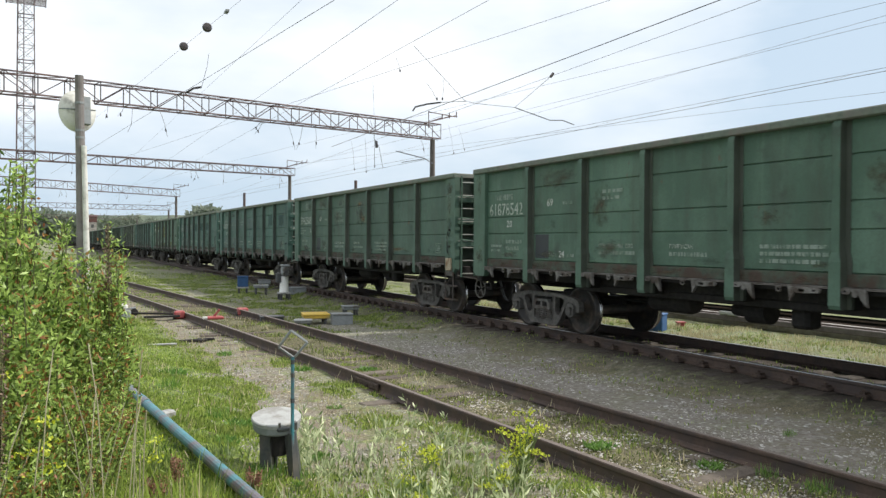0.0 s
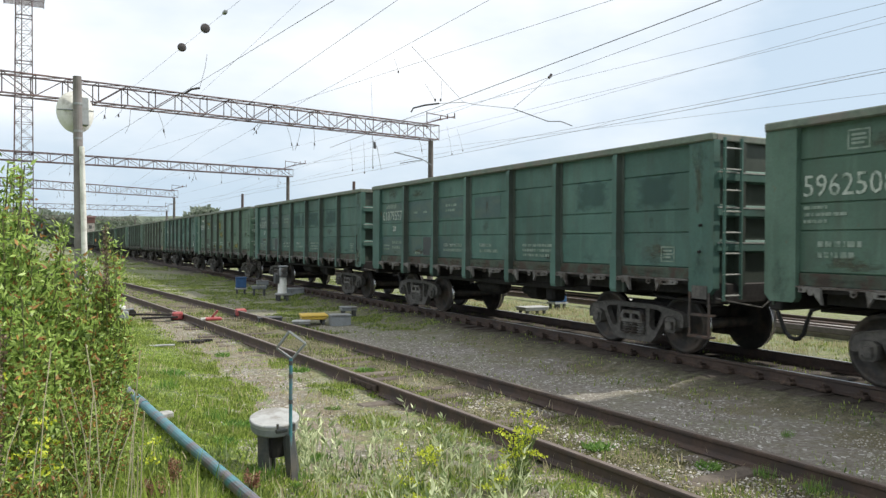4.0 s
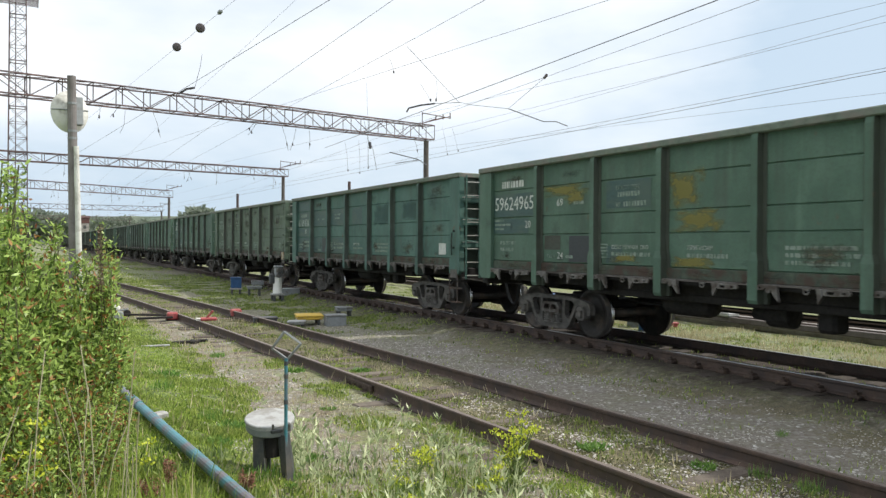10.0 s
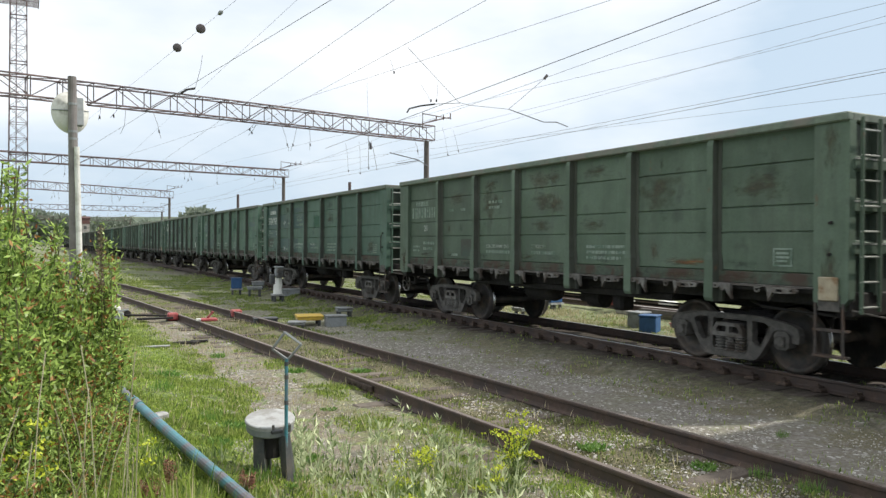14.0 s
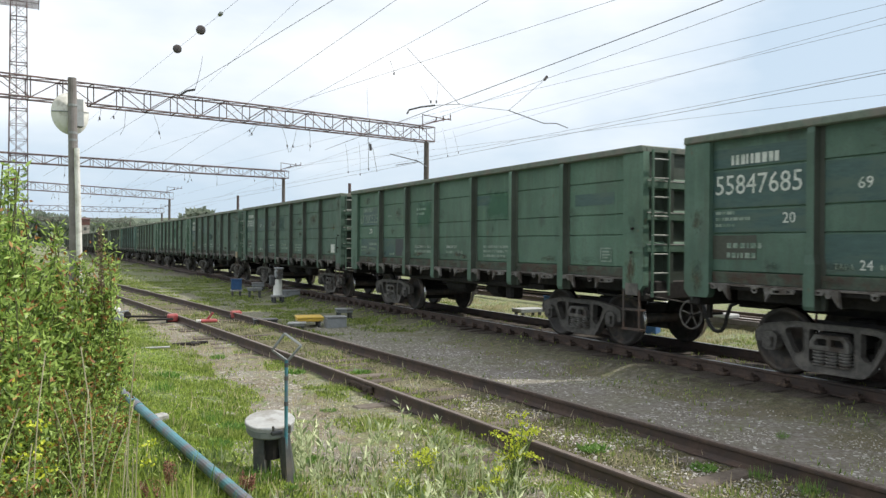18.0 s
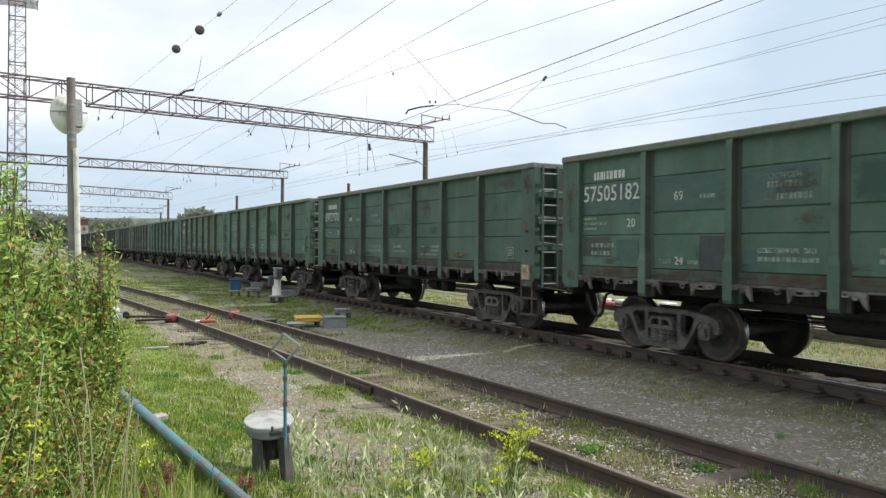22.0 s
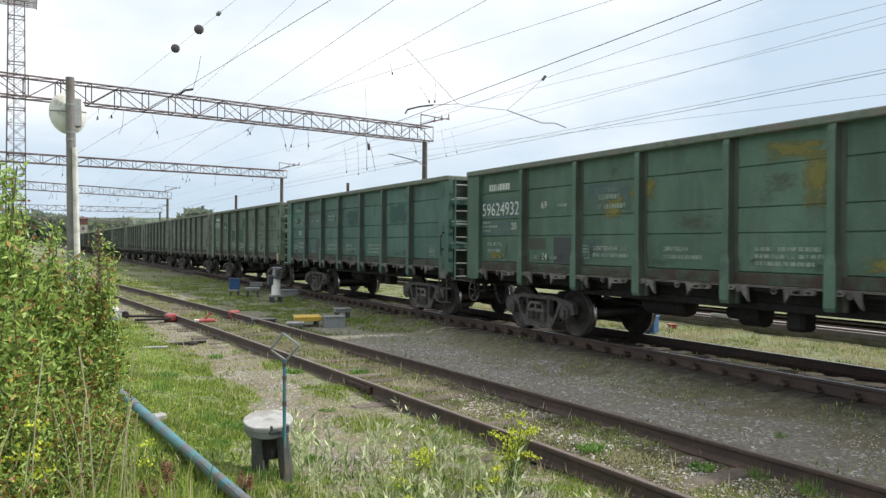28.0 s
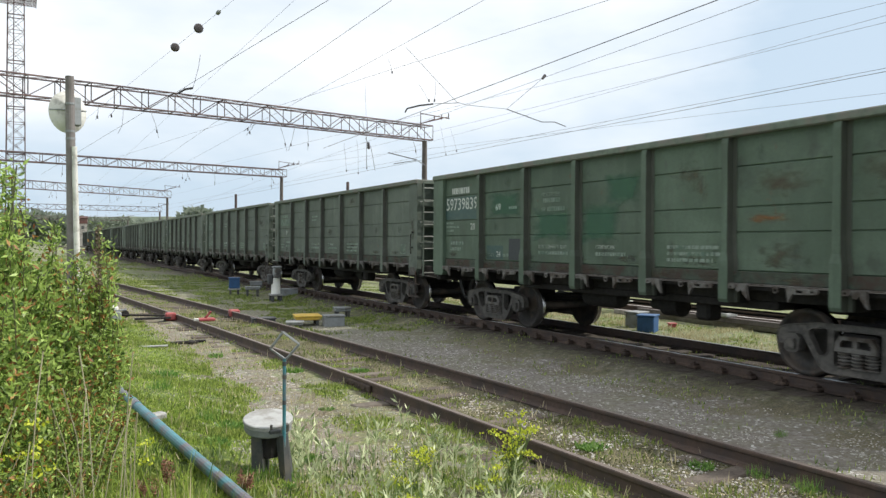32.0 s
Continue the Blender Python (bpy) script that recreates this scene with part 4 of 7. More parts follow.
def badge_mesh():
    bm = box(0, 0.30, 0, 0.022, 0, 0.0015)
    box(0, 0.30, 0.228, 0.25, 0, 0.0015, bm)
    box(0, 0.022, 0.022, 0.228, 0, 0.0015, bm)
    box(0.278, 0.30, 0.022, 0.228, 0, 0.0015, bm)
    for z, w in ((0.06, 0.17), (0.11, 0.21), (0.165, 0.19)):
        box(0.05, 0.05 + w, z, z + 0.03, 0, 0.0015, bm)
    return bm


BADGE = part("stencil_plate", badge_mesh(), FAINT)
NUMBARS = part("stencil_mark", bars_mesh([(0.27, 1.3, 0)], 12, 0.2, 0.5), FAINT)
SOLID = part("stencil_plate", box(0, 0.36, 0, 0.28, 0, 0.0015), LETTER, None, "pale painted square")
BLOCKS = {"teal": part("repainted_panel", box(0, 1, 0, 1, 0, 0.0010), TEALPATCH, None, "teal repainted panel"),
          "slate": part("repainted_panel", box(0, 1, 0, 1, 0, 0.0010), SLATE, None, "dark slate painted rectangle"),
          "brown": part("repainted_panel", box(0, 1, 0, 1, 0, 0.0010), BROWNPATCH, None, "dull brown painted rectangle")}


def blot_mesh():
    bm = bmesh.new()
    bm.faces.new([bm.verts.new((x, y, 0.0012)) for x, y in ((-1, -1), (1, -1), (1, 1), (-1, 1))])
    return bm


BLOTS = {n: part(p, blot_mesh(), m, None, t) for n, p, m, t in (
    ("rust", "rust_stain", RUST, "soft rust stain"), ("soot", "scuff", SOOT, "dark scuffed patch"), ("dust", "grime_patch", DUST, "brown grime"),
    ("fresh", "repainted_patch", FRESH, "patch of newer teal paint"), ("green", "repainted_patch", BRIGHT, "patch of bright green paint"),
    ("yellow", "faded_patch", YELLOWPATCH, "faded yellow paint patch"), ("orange", "rust_stain", ORANGE, "bright orange rust"))}
BOXPLATE = part("corner_plate_box", box(0, 0.26, 0, 0.30, 0, 0.05, soft=0.012), PALEBOX, None, "pale steel box bolted to the corner")
RELEASE = part("pull_handle", tube([(0, 0, 0.02), (0.03, 0.08, 0.05), (0.03, 0.42, 0.05), (0, 0.52, 0.02)], 0.012, sides=6), BLACKGRIME, None, "dark bent pull handle")
STORE = [*BLOTS.values(), *BLOCKS.values(), OWNER, OWNERCLEAR, FINE, DATES, DATES2, RUSTDATES, LINE, THREE, NOTE, DAY, BADGE, SOLID, NUMBARS, SMALL, LOAD, TARE, TAREWORD, BUILT, REPAIR, OWNED, HOMED, BOXPLATE, RELEASE, *LETTERS.values()]
# bands of the side between the pressed grooves, from the sill up
BANDS = ((1.485, 1.985), (2.035, 2.345), (2.395, 2.925), (2.975, 3.36))
# painted-over areas: kind, bay, share of the bay from and to, band, share of the band from and to
SLATES = ("slate", 1, 0.60, 0.97, 0, 0.03, 0.98)
PANELS = {
    0: [("slate", 1, 0.03, 0.34, 0, 0.05, 1)],
    1: [("slate", 1, 0.10, 0.36, 0, 0.05, 0.92)],
    2: [("teal", 0, 0, 1, 0, 0, 1), ("teal", 1, 0, 0.55, 0, 0, 1), SLATES, ("teal", 0, 0.2, 1, 2, 0.1, 1), ("teal", 1, 0, 1, 2, 0, 1), ("teal", 2, 0, 0.9, 2, 0.1, 1), ("teal", 2, 0, 0.45, 0, 0, 1), ("teal", 3, 0.1, 0.8, 2, 0, 0.9)],
    3: [("teal", 0, 0.1, 0.9, 0, 0, 1), ("teal", 1, 0, 0.5, 0, 0, 1), ("slate", 1, 0.5, 0.97, 0, 0.03, 0.98), ("brown", 0, 0.38, 0.72, 0, 0.78, 0.95), ("teal", 0, 0, 1, 2, 0, 1), ("teal", 1, 0, 1, 2, 0, 0.85), ("teal", 2, 0, 0.9, 2, 0, 1)],
    4: [("brown", 1, 0.03, 0.38, 0, 0.45, 1), ("slate", 1, 0.56, 0.98, 0, 0.0, 0.98), ("teal", 0, 0, 1, 2, 0, 0.9), ("teal", 0, 0, 0.85, 1, 0, 1), ("teal", 2, 0.1, 0.9, 2, 0.1, 1), ("teal", 2, 0.1, 0.4, 0, 0, 0.6)],
    5: [("teal", 0, 0, 1, 3, 0, 0.9), ("teal", 0, 0.1, 1, 2, 0, 1), ("teal", 0, 0, 1, 1, 0, 1), ("teal", 0, 0, 1, 0, 0, 1), ("teal", 1, 0, 1, 2, 0, 1), ("teal", 1, 0, 0.6, 0, 0, 1), SLATES, ("teal", 2, 0, 1, 2, 0, 1), ("teal", 2, 0.1, 0.9, 0, 0, 1), ("teal", 3, 0.2, 0.7, 2, 0, 1)],
    6: [("brown", 1, 0.6, 0.95, 0, 0.1, 0.9)],
    7: [("teal", 0, 0, 1, 3, 0, 0.7), ("teal", 0, 0, 1, 2, 0, 1), ("teal", 0, 0, 1, 1, 0, 1), ("brown", 0, 0, 0.5, 0, 0.3, 1), ("teal", 1, 0, 1, 0, 0, 1), ("slate", 1, 0.74, 0.99, 0, 0, 0.98), ("teal", 1, 0, 1, 2, 0, 1), ("teal", 2, 0, 1, 2, 0, 1), ("teal", 2, 0, 0.8, 3, 0, 0.5), ("teal", 2, 0, 0.35, 0, 0, 1), ("teal", 3, 0.1, 0.5, 0, 0.1, 0.6)],
    8: [("teal", 0, 0.1, 1, 0, 0, 1), ("teal", 1, 0, 0.5, 0, 0, 1), ("slate", 1, 0.55, 0.94, 0, 0.05, 1), ("teal", 0, 0.2, 1, 2, 0, 1), ("teal", 4, 0.0, 0.4, 2, 0.6, 1), ("teal", 6, 0.1, 0.8, 2, 0.3, 0.7)],
    9: [("teal", 0, 0, 1, 2, 0, 1), ("teal", 1, 0, 1, 2, 0, 1), ("teal", 2, 0, 0.9, 2, 0, 1), ("brown", 0, 0.03, 0.5, 0, 0.3, 1), ("slate", 1, 0.66, 0.98, 0, 0, 1), ("teal", 0, 0.6, 0.95, 0, 0.2, 0.9), ("teal", 2, 0, 0.4, 0, 0, 0.6)],
    10: [("teal", 0, 0, 1, 2, 0, 1), ("teal", 2, 0, 0.95, 2, 0, 1), ("teal", 0, 0, 1, 1, 0, 1), ("slate", 1, 0.60, 0.97, 0, 0, 1), ("teal", 1, 0.1, 0.55, 0, 0, 0.5), ("teal", 2, 0.1, 0.5, 0, 0, 0.7)],
    11: [("slate", 1, 0.60, 0.9, 0, 0.1, 0.95), ("teal", 0, 0.2, 0.9, 2, 0, 1)],
    12: [("brown", 1, 0.03, 0.40, 0, 0.5, 0.95), ("slate", 1, 0.58, 0.98, 0, 0, 0.98), ("teal", 0, 0, 1, 2, 0, 0.8), ("teal", 0, 0, 0.8, 1, 0, 1), ("teal", 2, 0.1, 0.9, 2, 0.1, 1), ("teal", 2, 0.05, 0.4, 0, 0.2, 0.9)],
    13: [("teal", 0, 0, 1, 0, 0, 1), ("teal", 1, 0, 0.55, 0, 0, 1), ("slate", 1, 0.56, 0.98, 0, 0, 0.98), ("teal", 1, 0, 1, 2, 0, 0.85), ("brown", 1, 0, 0.9, 2, 0.82, 1), ("teal", 2, 0, 0.9, 2, 0, 1)],
    14: [("teal", 0, 0, 1, 2, 0, 1), ("teal", 1, 0.05, 0.5, 0, 0, 0.6), ("slate", 1, 0.65, 0.95, 0, 0, 0.9)],
}
# soft stains: kind, y, z, half width, half height
SPOTS = {
    0: [("soot", 5.3, 1.75, 0.3, 0.22), ("dust", 2.1, 2.5, 0.4, 0.5), ("dust", 3.4, 3.1, 0.7, 0.3)],
    1: [("orange", -0.1, 3.0, 0.3, 0.16), ("orange", -0.45, 2.55, 0.3, 0.16), ("rust", 3.3, 3.15, 0.6, 0.25), ("rust", 1.5, 3.1, 0.5, 0.25), ("orange", -3.0, 1.62, 0.6, 0.06), ("dust", -0.2, 2.7, 0.5, 0.5), ("rust", 4.8, 3.1, 0.4, 0.2)],
    2: [("fresh", -5.2, 2.7, 0.5, 0.3), ("fresh", -3.6, 2.7, 0.5, 0.3), ("rust", 5.2, 3.2, 0.5, 0.15)],
    3: [("fresh", 0.3, 2.66, 0.45, 0.3), ("fresh", -0.5, 2.66, 0.35, 0.3), ("fresh", -1.7, 2.66, 0.7, 0.3), ("fresh", -3.6, 2.66, 0.7, 0.3), ("soot", -3.6, 1.72, 0.75, 0.22), ("dust", 3.2, 2.85, 0.7, 0.1)],
    4: [("yellow", 0.45, 2.66, 0.42, 0.36), ("yellow", 0.2, 2.2, 0.55, 0.2), ("yellow", -3.4, 1.6, 0.7, 0.16), ("yellow", 3.5, 2.84, 0.8, 0.13), ("yellow", 3.2, 2.7, 0.35, 0.16), ("yellow", 0.3, 1.55, 0.5, 0.12), ("yellow", 1.8, 1.60, 0.4, 0.1), ("soot", 3.3, 3.14, 0.45, 0.14), ("rust", -6.26, 2.85, 0.2, 0.5), ("soot", -5.75, 2.95, 0.25, 0.35), ("orange", -6.25, 1.42, 0.2, 0.16)],
    5: [("fresh", -1.9, 2.66, 0.7, 0.36), ("fresh", -3.7, 2.7, 0.6, 0.3), ("soot", -1.2, 3.15, 0.5, 0.2), ("soot", -5.0, 2.9, 0.4, 0.4)],
    6: [("rust", 0.1, 3.1, 0.6, 0.25), ("rust", -0.4, 2.6, 0.3, 0.3), ("orange", -3.9, 1.57, 0.7, 0.07), ("dust", -3.2, 2.7, 0.7, 0.5), ("dust", 2.0, 2.7, 0.6, 0.5), ("rust", 3.5, 2.9, 0.6, 0.2), ("soot", -5.2, 2.8, 0.5, 0.5)],
    7: [("soot", -1.6, 3.1, 0.4, 0.2), ("green", -0.3, 2.6, 0.5, 0.3)],
    8: [("green", -2.0, 2.7, 0.7, 0.4), ("green", 1.6, 2.6, 0.5, 0.4)],
    9: [("orange", -5.6, 2.4, 0.12, 0.2), ("rust", -3.5, 2.7, 0.5, 0.4), ("fresh", 0.4, 2.66, 0.4, 0.3)],
    10: [("orange", 0.55, 2.85, 0.28, 0.16), ("orange", -0.7, 2.5, 0.2, 0.14), ("dust", 0.0, 2.2, 0.5, 0.2), ("orange", -3.4, 1.6, 0.7, 0.07), ("fresh", 0.4, 2.2, 0.4, 0.2), ("orange", -6.2, 2.2, 0.1, 0.14), ("rust", -1.6, 2.8, 0.5, 0.4)],
    11: [("green", -1.5, 2.5, 0.7, 0.5), ("dust", -3.6, 2.9, 0.7, 0.3)],
    12: [("yellow", 0.9, 2.75, 0.35, 0.25), ("yellow", 1.6, 2.5, 0.3, 0.25), ("yellow", -2.0, 3.12, 0.6, 0.16), ("yellow", -2.3, 2.7, 0.25, 0.5), ("orange", -6.25, 2.3, 0.14, 0.25), ("orange", -6.2, 1.9, 0.12, 0.2), ("yellow", -5.6, 1.65, 0.35, 0.12), ("yellow", -3.4, 1.6, 0.6, 0.12), ("yellow", 5.4, 1.6, 0.35, 0.1)],
    13: [("fresh", -0.2, 2.66, 0.7, 0.3), ("fresh", -3.5, 2.66, 0.7, 0.35)],
    14: [("green", 3.4, 2.66, 0.7, 0.3), ("green", 1.7, 2.2, 0.7, 0.35), ("green", 0.3, 2.2, 0.6, 0.4), ("green", -0.3, 2.8, 0.5, 0.3), ("rust", -3.4, 2.7, 0.7, 0.3), ("orange", -3.2, 2.2, 0.5, 0.1), ("rust", -5.0, 2.7, 0.6, 0.4), ("rust", -1.8, 2.9, 0.4, 0.3)],
}
WORN = {"mid": "faded mid-green", "deep": "dark green", "grey": "greyish green", "blue": "bluish green", "dusty": "dusty grey-green"}
wagons = []
for k in range(-1, 25):
    wg, key = make_wagon(k)
    wagons.append((k, wg))


def mark(src, wg, y, z, sx=1.0):
    share(src, wg, painted(y, z) @ PROUD @ Matrix.Diagonal((sx, 1, 1, 1)))


def letter_wagon(k, wg):
    """The stencilled writing on the near side."""
    old = k in NUMBERS and NUMBERS[k][0] == "5" and k != 13
    dz = {0: -0.05, 4: 0.07, 5: -0.05, 7: 0.12, 9: 0.16, 10: 0.14, 14: 0.16}.get(k, 0)
    wide = 1.46 if old or k == 13 else 1.32
    if k in LETTERS:
        mark(LETTERS[k], wg, 5.98 if wide > 1.4 else 5.93, 2.46 + dz, wide / max(v.co.x for v in LETTERS[k].data.vertices))
    else:
        mark(NUMBARS, wg, 5.90, 2.48)
    if k == 1:
        mark(BADGE, wg, 5.35, 3.02)
    else:
        mark(OWNERCLEAR if old else OWNER, wg, 5.68, 3.0 if old or k == 13 else 2.79 + dz)
    mark(SMALL, wg, 4.82 if old else 5.22, 2.15)
    mark(FINE if old else DATES, wg, 5.96 if old else 5.85, 2.14 if old else 1.72)
    mark(RUSTDATES if k == 10 else DATES2, wg, 5.75 if old else 5.25, 1.80)
    mark(OWNED, wg, 2.15, 1.74, 0.9 / max(v.co.x for v in OWNED.data.vertices))
    mark(LINE, wg, 2.15, 1.62, 0.9)
    mark(HOMED, wg, 0.40, 1.74, 0.5 / max(v.co.x for v in HOMED.data.vertices))
    mark(LINE, wg, 0.40, 1.62, 0.75)
    mark(THREE, wg, -1.35, 1.76)
    if old or k == 0:
        at = {0: 3.35, 1: 3.30}.get(k, 3.72)
        mark(TARE, wg, at, 1.54)
        mark(TAREWORD, wg, at + 0.34, 1.54)
        mark(NOTE, wg, at - 0.27, 1.55, 0.7)
        mark(LOAD, wg, 3.75, 2.55)
        mark(NOTE, wg, 3.22, 2.56)
    else:
        mark(NOTE, wg, 3.75, 1.53)
        mark(NOTE, wg, 3.85, 2.60, 0.7)
        mark(NOTE, wg, 3.30, 2.60, 0.7)
    if old:
        mark(BUILT, wg, 2.05, 2.76)
        mark(REPAIR, wg, 2.05, 2.47)
        mark(DAY, wg, 2.0, 2.64, 0.75)
        mark(DAY, wg, 1.85, 2.47, 0.75)
    else:
        mark(NOTE, wg, 2.05, 2.72, 1.8)
        mark(NOTE, wg, 2.05, 2.60, 1.5)
    if k in (4, 5, 7, 12):
        mark(BADGE, wg, 2.50, 1.58, 0.8)
    mark(SOLID if k in (5, 9) else BADGE, wg, -5.35, 1.54)


def weather_wagon(k, wg):
    """Repainted panels and soft stains of wagon k on the near side, the rest by chance."""
    r = random.Random(300 + k)
    lift = 0.0006
    for kind, bay, u0, u1, band, v0, v1 in PANELS.get(k, ()):
        a, b = EDGES[bay] - (0.012 if bay == 0 else 0.135), EDGES[bay + 1] + (0.012 if bay == 6 else 0.135)
        z0, z1 = BANDS[band]
        share(BLOCKS[kind], wg, painted(a + (b - a) * u0, z0 + (z1 - z0) * v0) @ Matrix.Translation((0, 0, lift)) @ Matrix.Diagonal(((a - b) * (u1 - u0), (z1 - z0) * (v1 - v0), 1, 1)))
        lift += 0.0003
    lift = 0.0045
    for kind, y, z, w, hh in SPOTS.get(k, ()):
        out = 0.0845 if abs(y) > 6.03 else lift
        share(BLOTS[kind], wg, painted(y, z) @ Matrix.Translation((0, 0, out)) @ Matrix.Diagonal((w, hh, 1, 1)))
        lift += 0.0002
    near = k < 17
    for j in range(9 if near else 3):
        kind = r.choice(("rust", "dust", "rust", "soot"))
        share(BLOTS[kind], wg, painted(5.4 - 1.3 * j + r.uniform(-0.3, 0.3), 1.36) @ Matrix.Translation((0, 0, 0.0175)) @ Matrix.Diagonal((r.uniform(0.35, 0.7), 0.085, 1, 1)))
    for j in range(8 if near else 0):
        share(BLOTS[r.choice(("soot", "dust", "soot"))], wg, painted(5.3 - 1.5 * j + r.uniform(-0.35, 0.35), 1.56) @ Matrix.Translation((0, 0, 0.0032)) @ Matrix.Diagonal((r.uniform(0.25, 0.5), 0.09, 1, 1)))
    for j in range((18 if k in (1, 6, 10, 14) else 11) if near else 4):
        edge = r.random() < 0.3
        if edge:
            kind, y, z = r.choice(("rust", "soot", "dust")), r.choice((-6.25, 6.25, -6.22)), r.choice((1.3, 1.5, 2.2, 2.7, 3.1))
            w, hh = r.uniform(0.14, 0.22), r.uniform(0.2, 0.6)
        else:
            kind = r.choice(("rust", "soot", "soot", "dust", "dust"))
            drip = kind in ("rust", "soot") and r.random() < 0.8
            b = r.randint(0, 6)
            y, half = (EDGES[b] + EDGES[b + 1]) / 2, (EDGES[b] - EDGES[b + 1]) / 2 - 0.14
            w = r.uniform(0.06, 0.16) if drip else r.uniform(0.35, 0.95) * half
            z = r.choice((1.6, 1.72, 2.19, 2.66, 3.13))
            hh = {2.19: 0.16, 1.6: 0.12, 1.72: 0.24, 2.66: 0.27, 3.13: 0.17}[z]
            w = min(w, hh * (1.2 if kind != "dust" else 3))
            y += r.uniform(-1, 1) * (half - w)
        share(BLOTS[kind], wg, painted(y, z) @ Matrix.Translation((0, 0, (0.0845 if edge else 0.0066) + 0.0002 * j)) @ Matrix.Diagonal((w, hh, 1, 1)))
    if k in (1, 6, 10, 12, 14):
        share(BOXPLATE, wg, painted(-6.12, 1.13) @ Matrix.Translation((0, 0, 0.086)))
    if near and k % 2:
        share(RELEASE, wg, painted(-6.15, 1.55) @ Matrix.Translation((0, 0, 0.07)))


for k, wg in wagons:
    tint = WORN[COLOURS[PAINT.get(k, k % 4)]]
    wheel = ", hand wheel" if k in WHEELED or k == 3 else ""
    writing = "white stencilled number" if k in NUMBERS else "worn white stencilling"
    tagged(wg, f"{tint} open steel gondola wagon, {writing}{wheel}")
    if k < 18:
        letter_wagon(k, wg)
    weather_wagon(k, wg)
    for c in wg.children:
        if c.name.startswith(("stencil_mark", "owner_mark", "stencil_plate")):
            c["kind"] = "stuff"
for ob in STORE:
    bpy.data.objects.remove(ob)


# ---- overhead line ----
def span(a, b, r, bm, sag=0.0, n=1):
    """A wire from a to b."""
    a, b = Vector(a), Vector(b)
    tube([a.lerp(b, i / n) - Vector((0, 0, sag * 4 * (i / n) * (1 - i / n))) for i in range(n + 1)], r, bm, 4)


def gantry(a, b, depth, bays, post_r, label):
    """A lattice portal from a to b (lower chord ends), with a post under b and one past a."""
    g = tagged(empty("gantry"), label, "gantry", "overhead line gantries")
    a, b = Vector(a), Vector(b)
    d = (b - a).normalized()
    side = Vector((-d.y, d.x, 0)).normalized() * 0.35
    up = Vector((0, 0, depth))
    for o in (side, -side):
        for z in (Vector(), up):
            part("chord", bar(a + o + z, b + o + z, 0.034, sides=4), LATTICE, g)
    bm = bmesh.new()
    for i in range(bays + 1):
        p = a.lerp(b, i / bays)
        q = a.lerp(b, min(bays, i + 1) / bays)
        for o in (side, -side):
            bar(p + o, p + o + up, 0.024, bm, 4)
            if i < bays:
                lo, hi = (p, q) if i % 2 else (q, p)
                bar(lo + o + up, hi + o, 0.018, bm, 4)
        for z in (Vector(), up):
            bar(p + side + z, p - side + z, 0.018, bm, 4)
            if i < bays:
                bar(p + side + z, q - side + z, 0.015, bm, 4)
    part("lacing", bm, LATTICE, g)["kind"] = "stuff"
    for e in (b - d * 0.3, a - d * 0.0):
        z0 = ground_z(e.x, e.y) - 0.2
        if e.z > 0:
            part("post", bar((e.x, e.y, z0), (e.x, e.y, e.z - 0.03), post_r * 1.1, sides=14, r2=post_r * 0.85), DARKCONCRETE, g)
    r = random.Random(int(a.y))
    for k in range(9):
        p = a.lerp(b, r.uniform(0.3, 0.97))
        ln = r.uniform(0.35, 1.3)
        q = p + Vector((r.uniform(-0.4, 0.4), r.uniform(-0.3, 0.3), -ln))
        h1 = part("hanger", tube([p, p.lerp(q, 0.5) + Vector((0.04, 0, 0)), q], 0.009, None, 4), WIRE, g)
        part("insulator", bar(p.lerp(q, 0.7) + Vector((0.02, 0, 0)), p.lerp(q, 0.7) + Vector((0.04, 0, -0.13)), 0.03, sides=8), PORCELAIN, h1)
    top = b + up
    bm = bmesh.new()
    for k in range(3):
        o = Vector((0.35 + 0.45 * k, 0, 0.35 + 0.1 * k))
        bar(top + Vector((-0.6, 0, 0.1)), top + o + Vector((0, 0, 0.1)), 0.022, bm, 4)
        bar(top + o, top + o + Vector((0, 0, 0.3)), 0.03, bm, 5)
    bar(top + Vector((-0.5, 0, -0.2)), top + Vector((-0.5, 0, 0.75)), 0.03, bm, 4)
    bar(top + Vector((-0.5, 0, 0.7)), top + Vector((1.3, 0, 0.55)), 0.025, bm, 4)
    part("bracket", bm, LATTICE, g)
    return g


gantry((-11.0, 30.0, 7.08), (19.54, 37.75, 7.52), 0.78, 28, 0.16, "dark lattice portal beam across the tracks on concrete posts")
gantry((-9.5, 57.8, 7.20), (19.35, 64.2, 7.43), 0.62, 28, 0.16, "dark lattice portal beam across the tracks, farther off")
gantry((-8.0, 85.2, 7.25), (15.56, 100.7, 7.33), 0.85, 20, 0.16, "lattice portal beam far down the yard")
gantry((-8.0, 146.0, 7.25), (21.9, 150.6, 7.45), 0.85, 22, 0.18, "lattice portal beam far down the yard, hazy")
gantry((-8.0, 215.0, 7.25), (24.0, 222.0, 7.45), 0.9, 22, 0.18, "distant lattice portal beam")


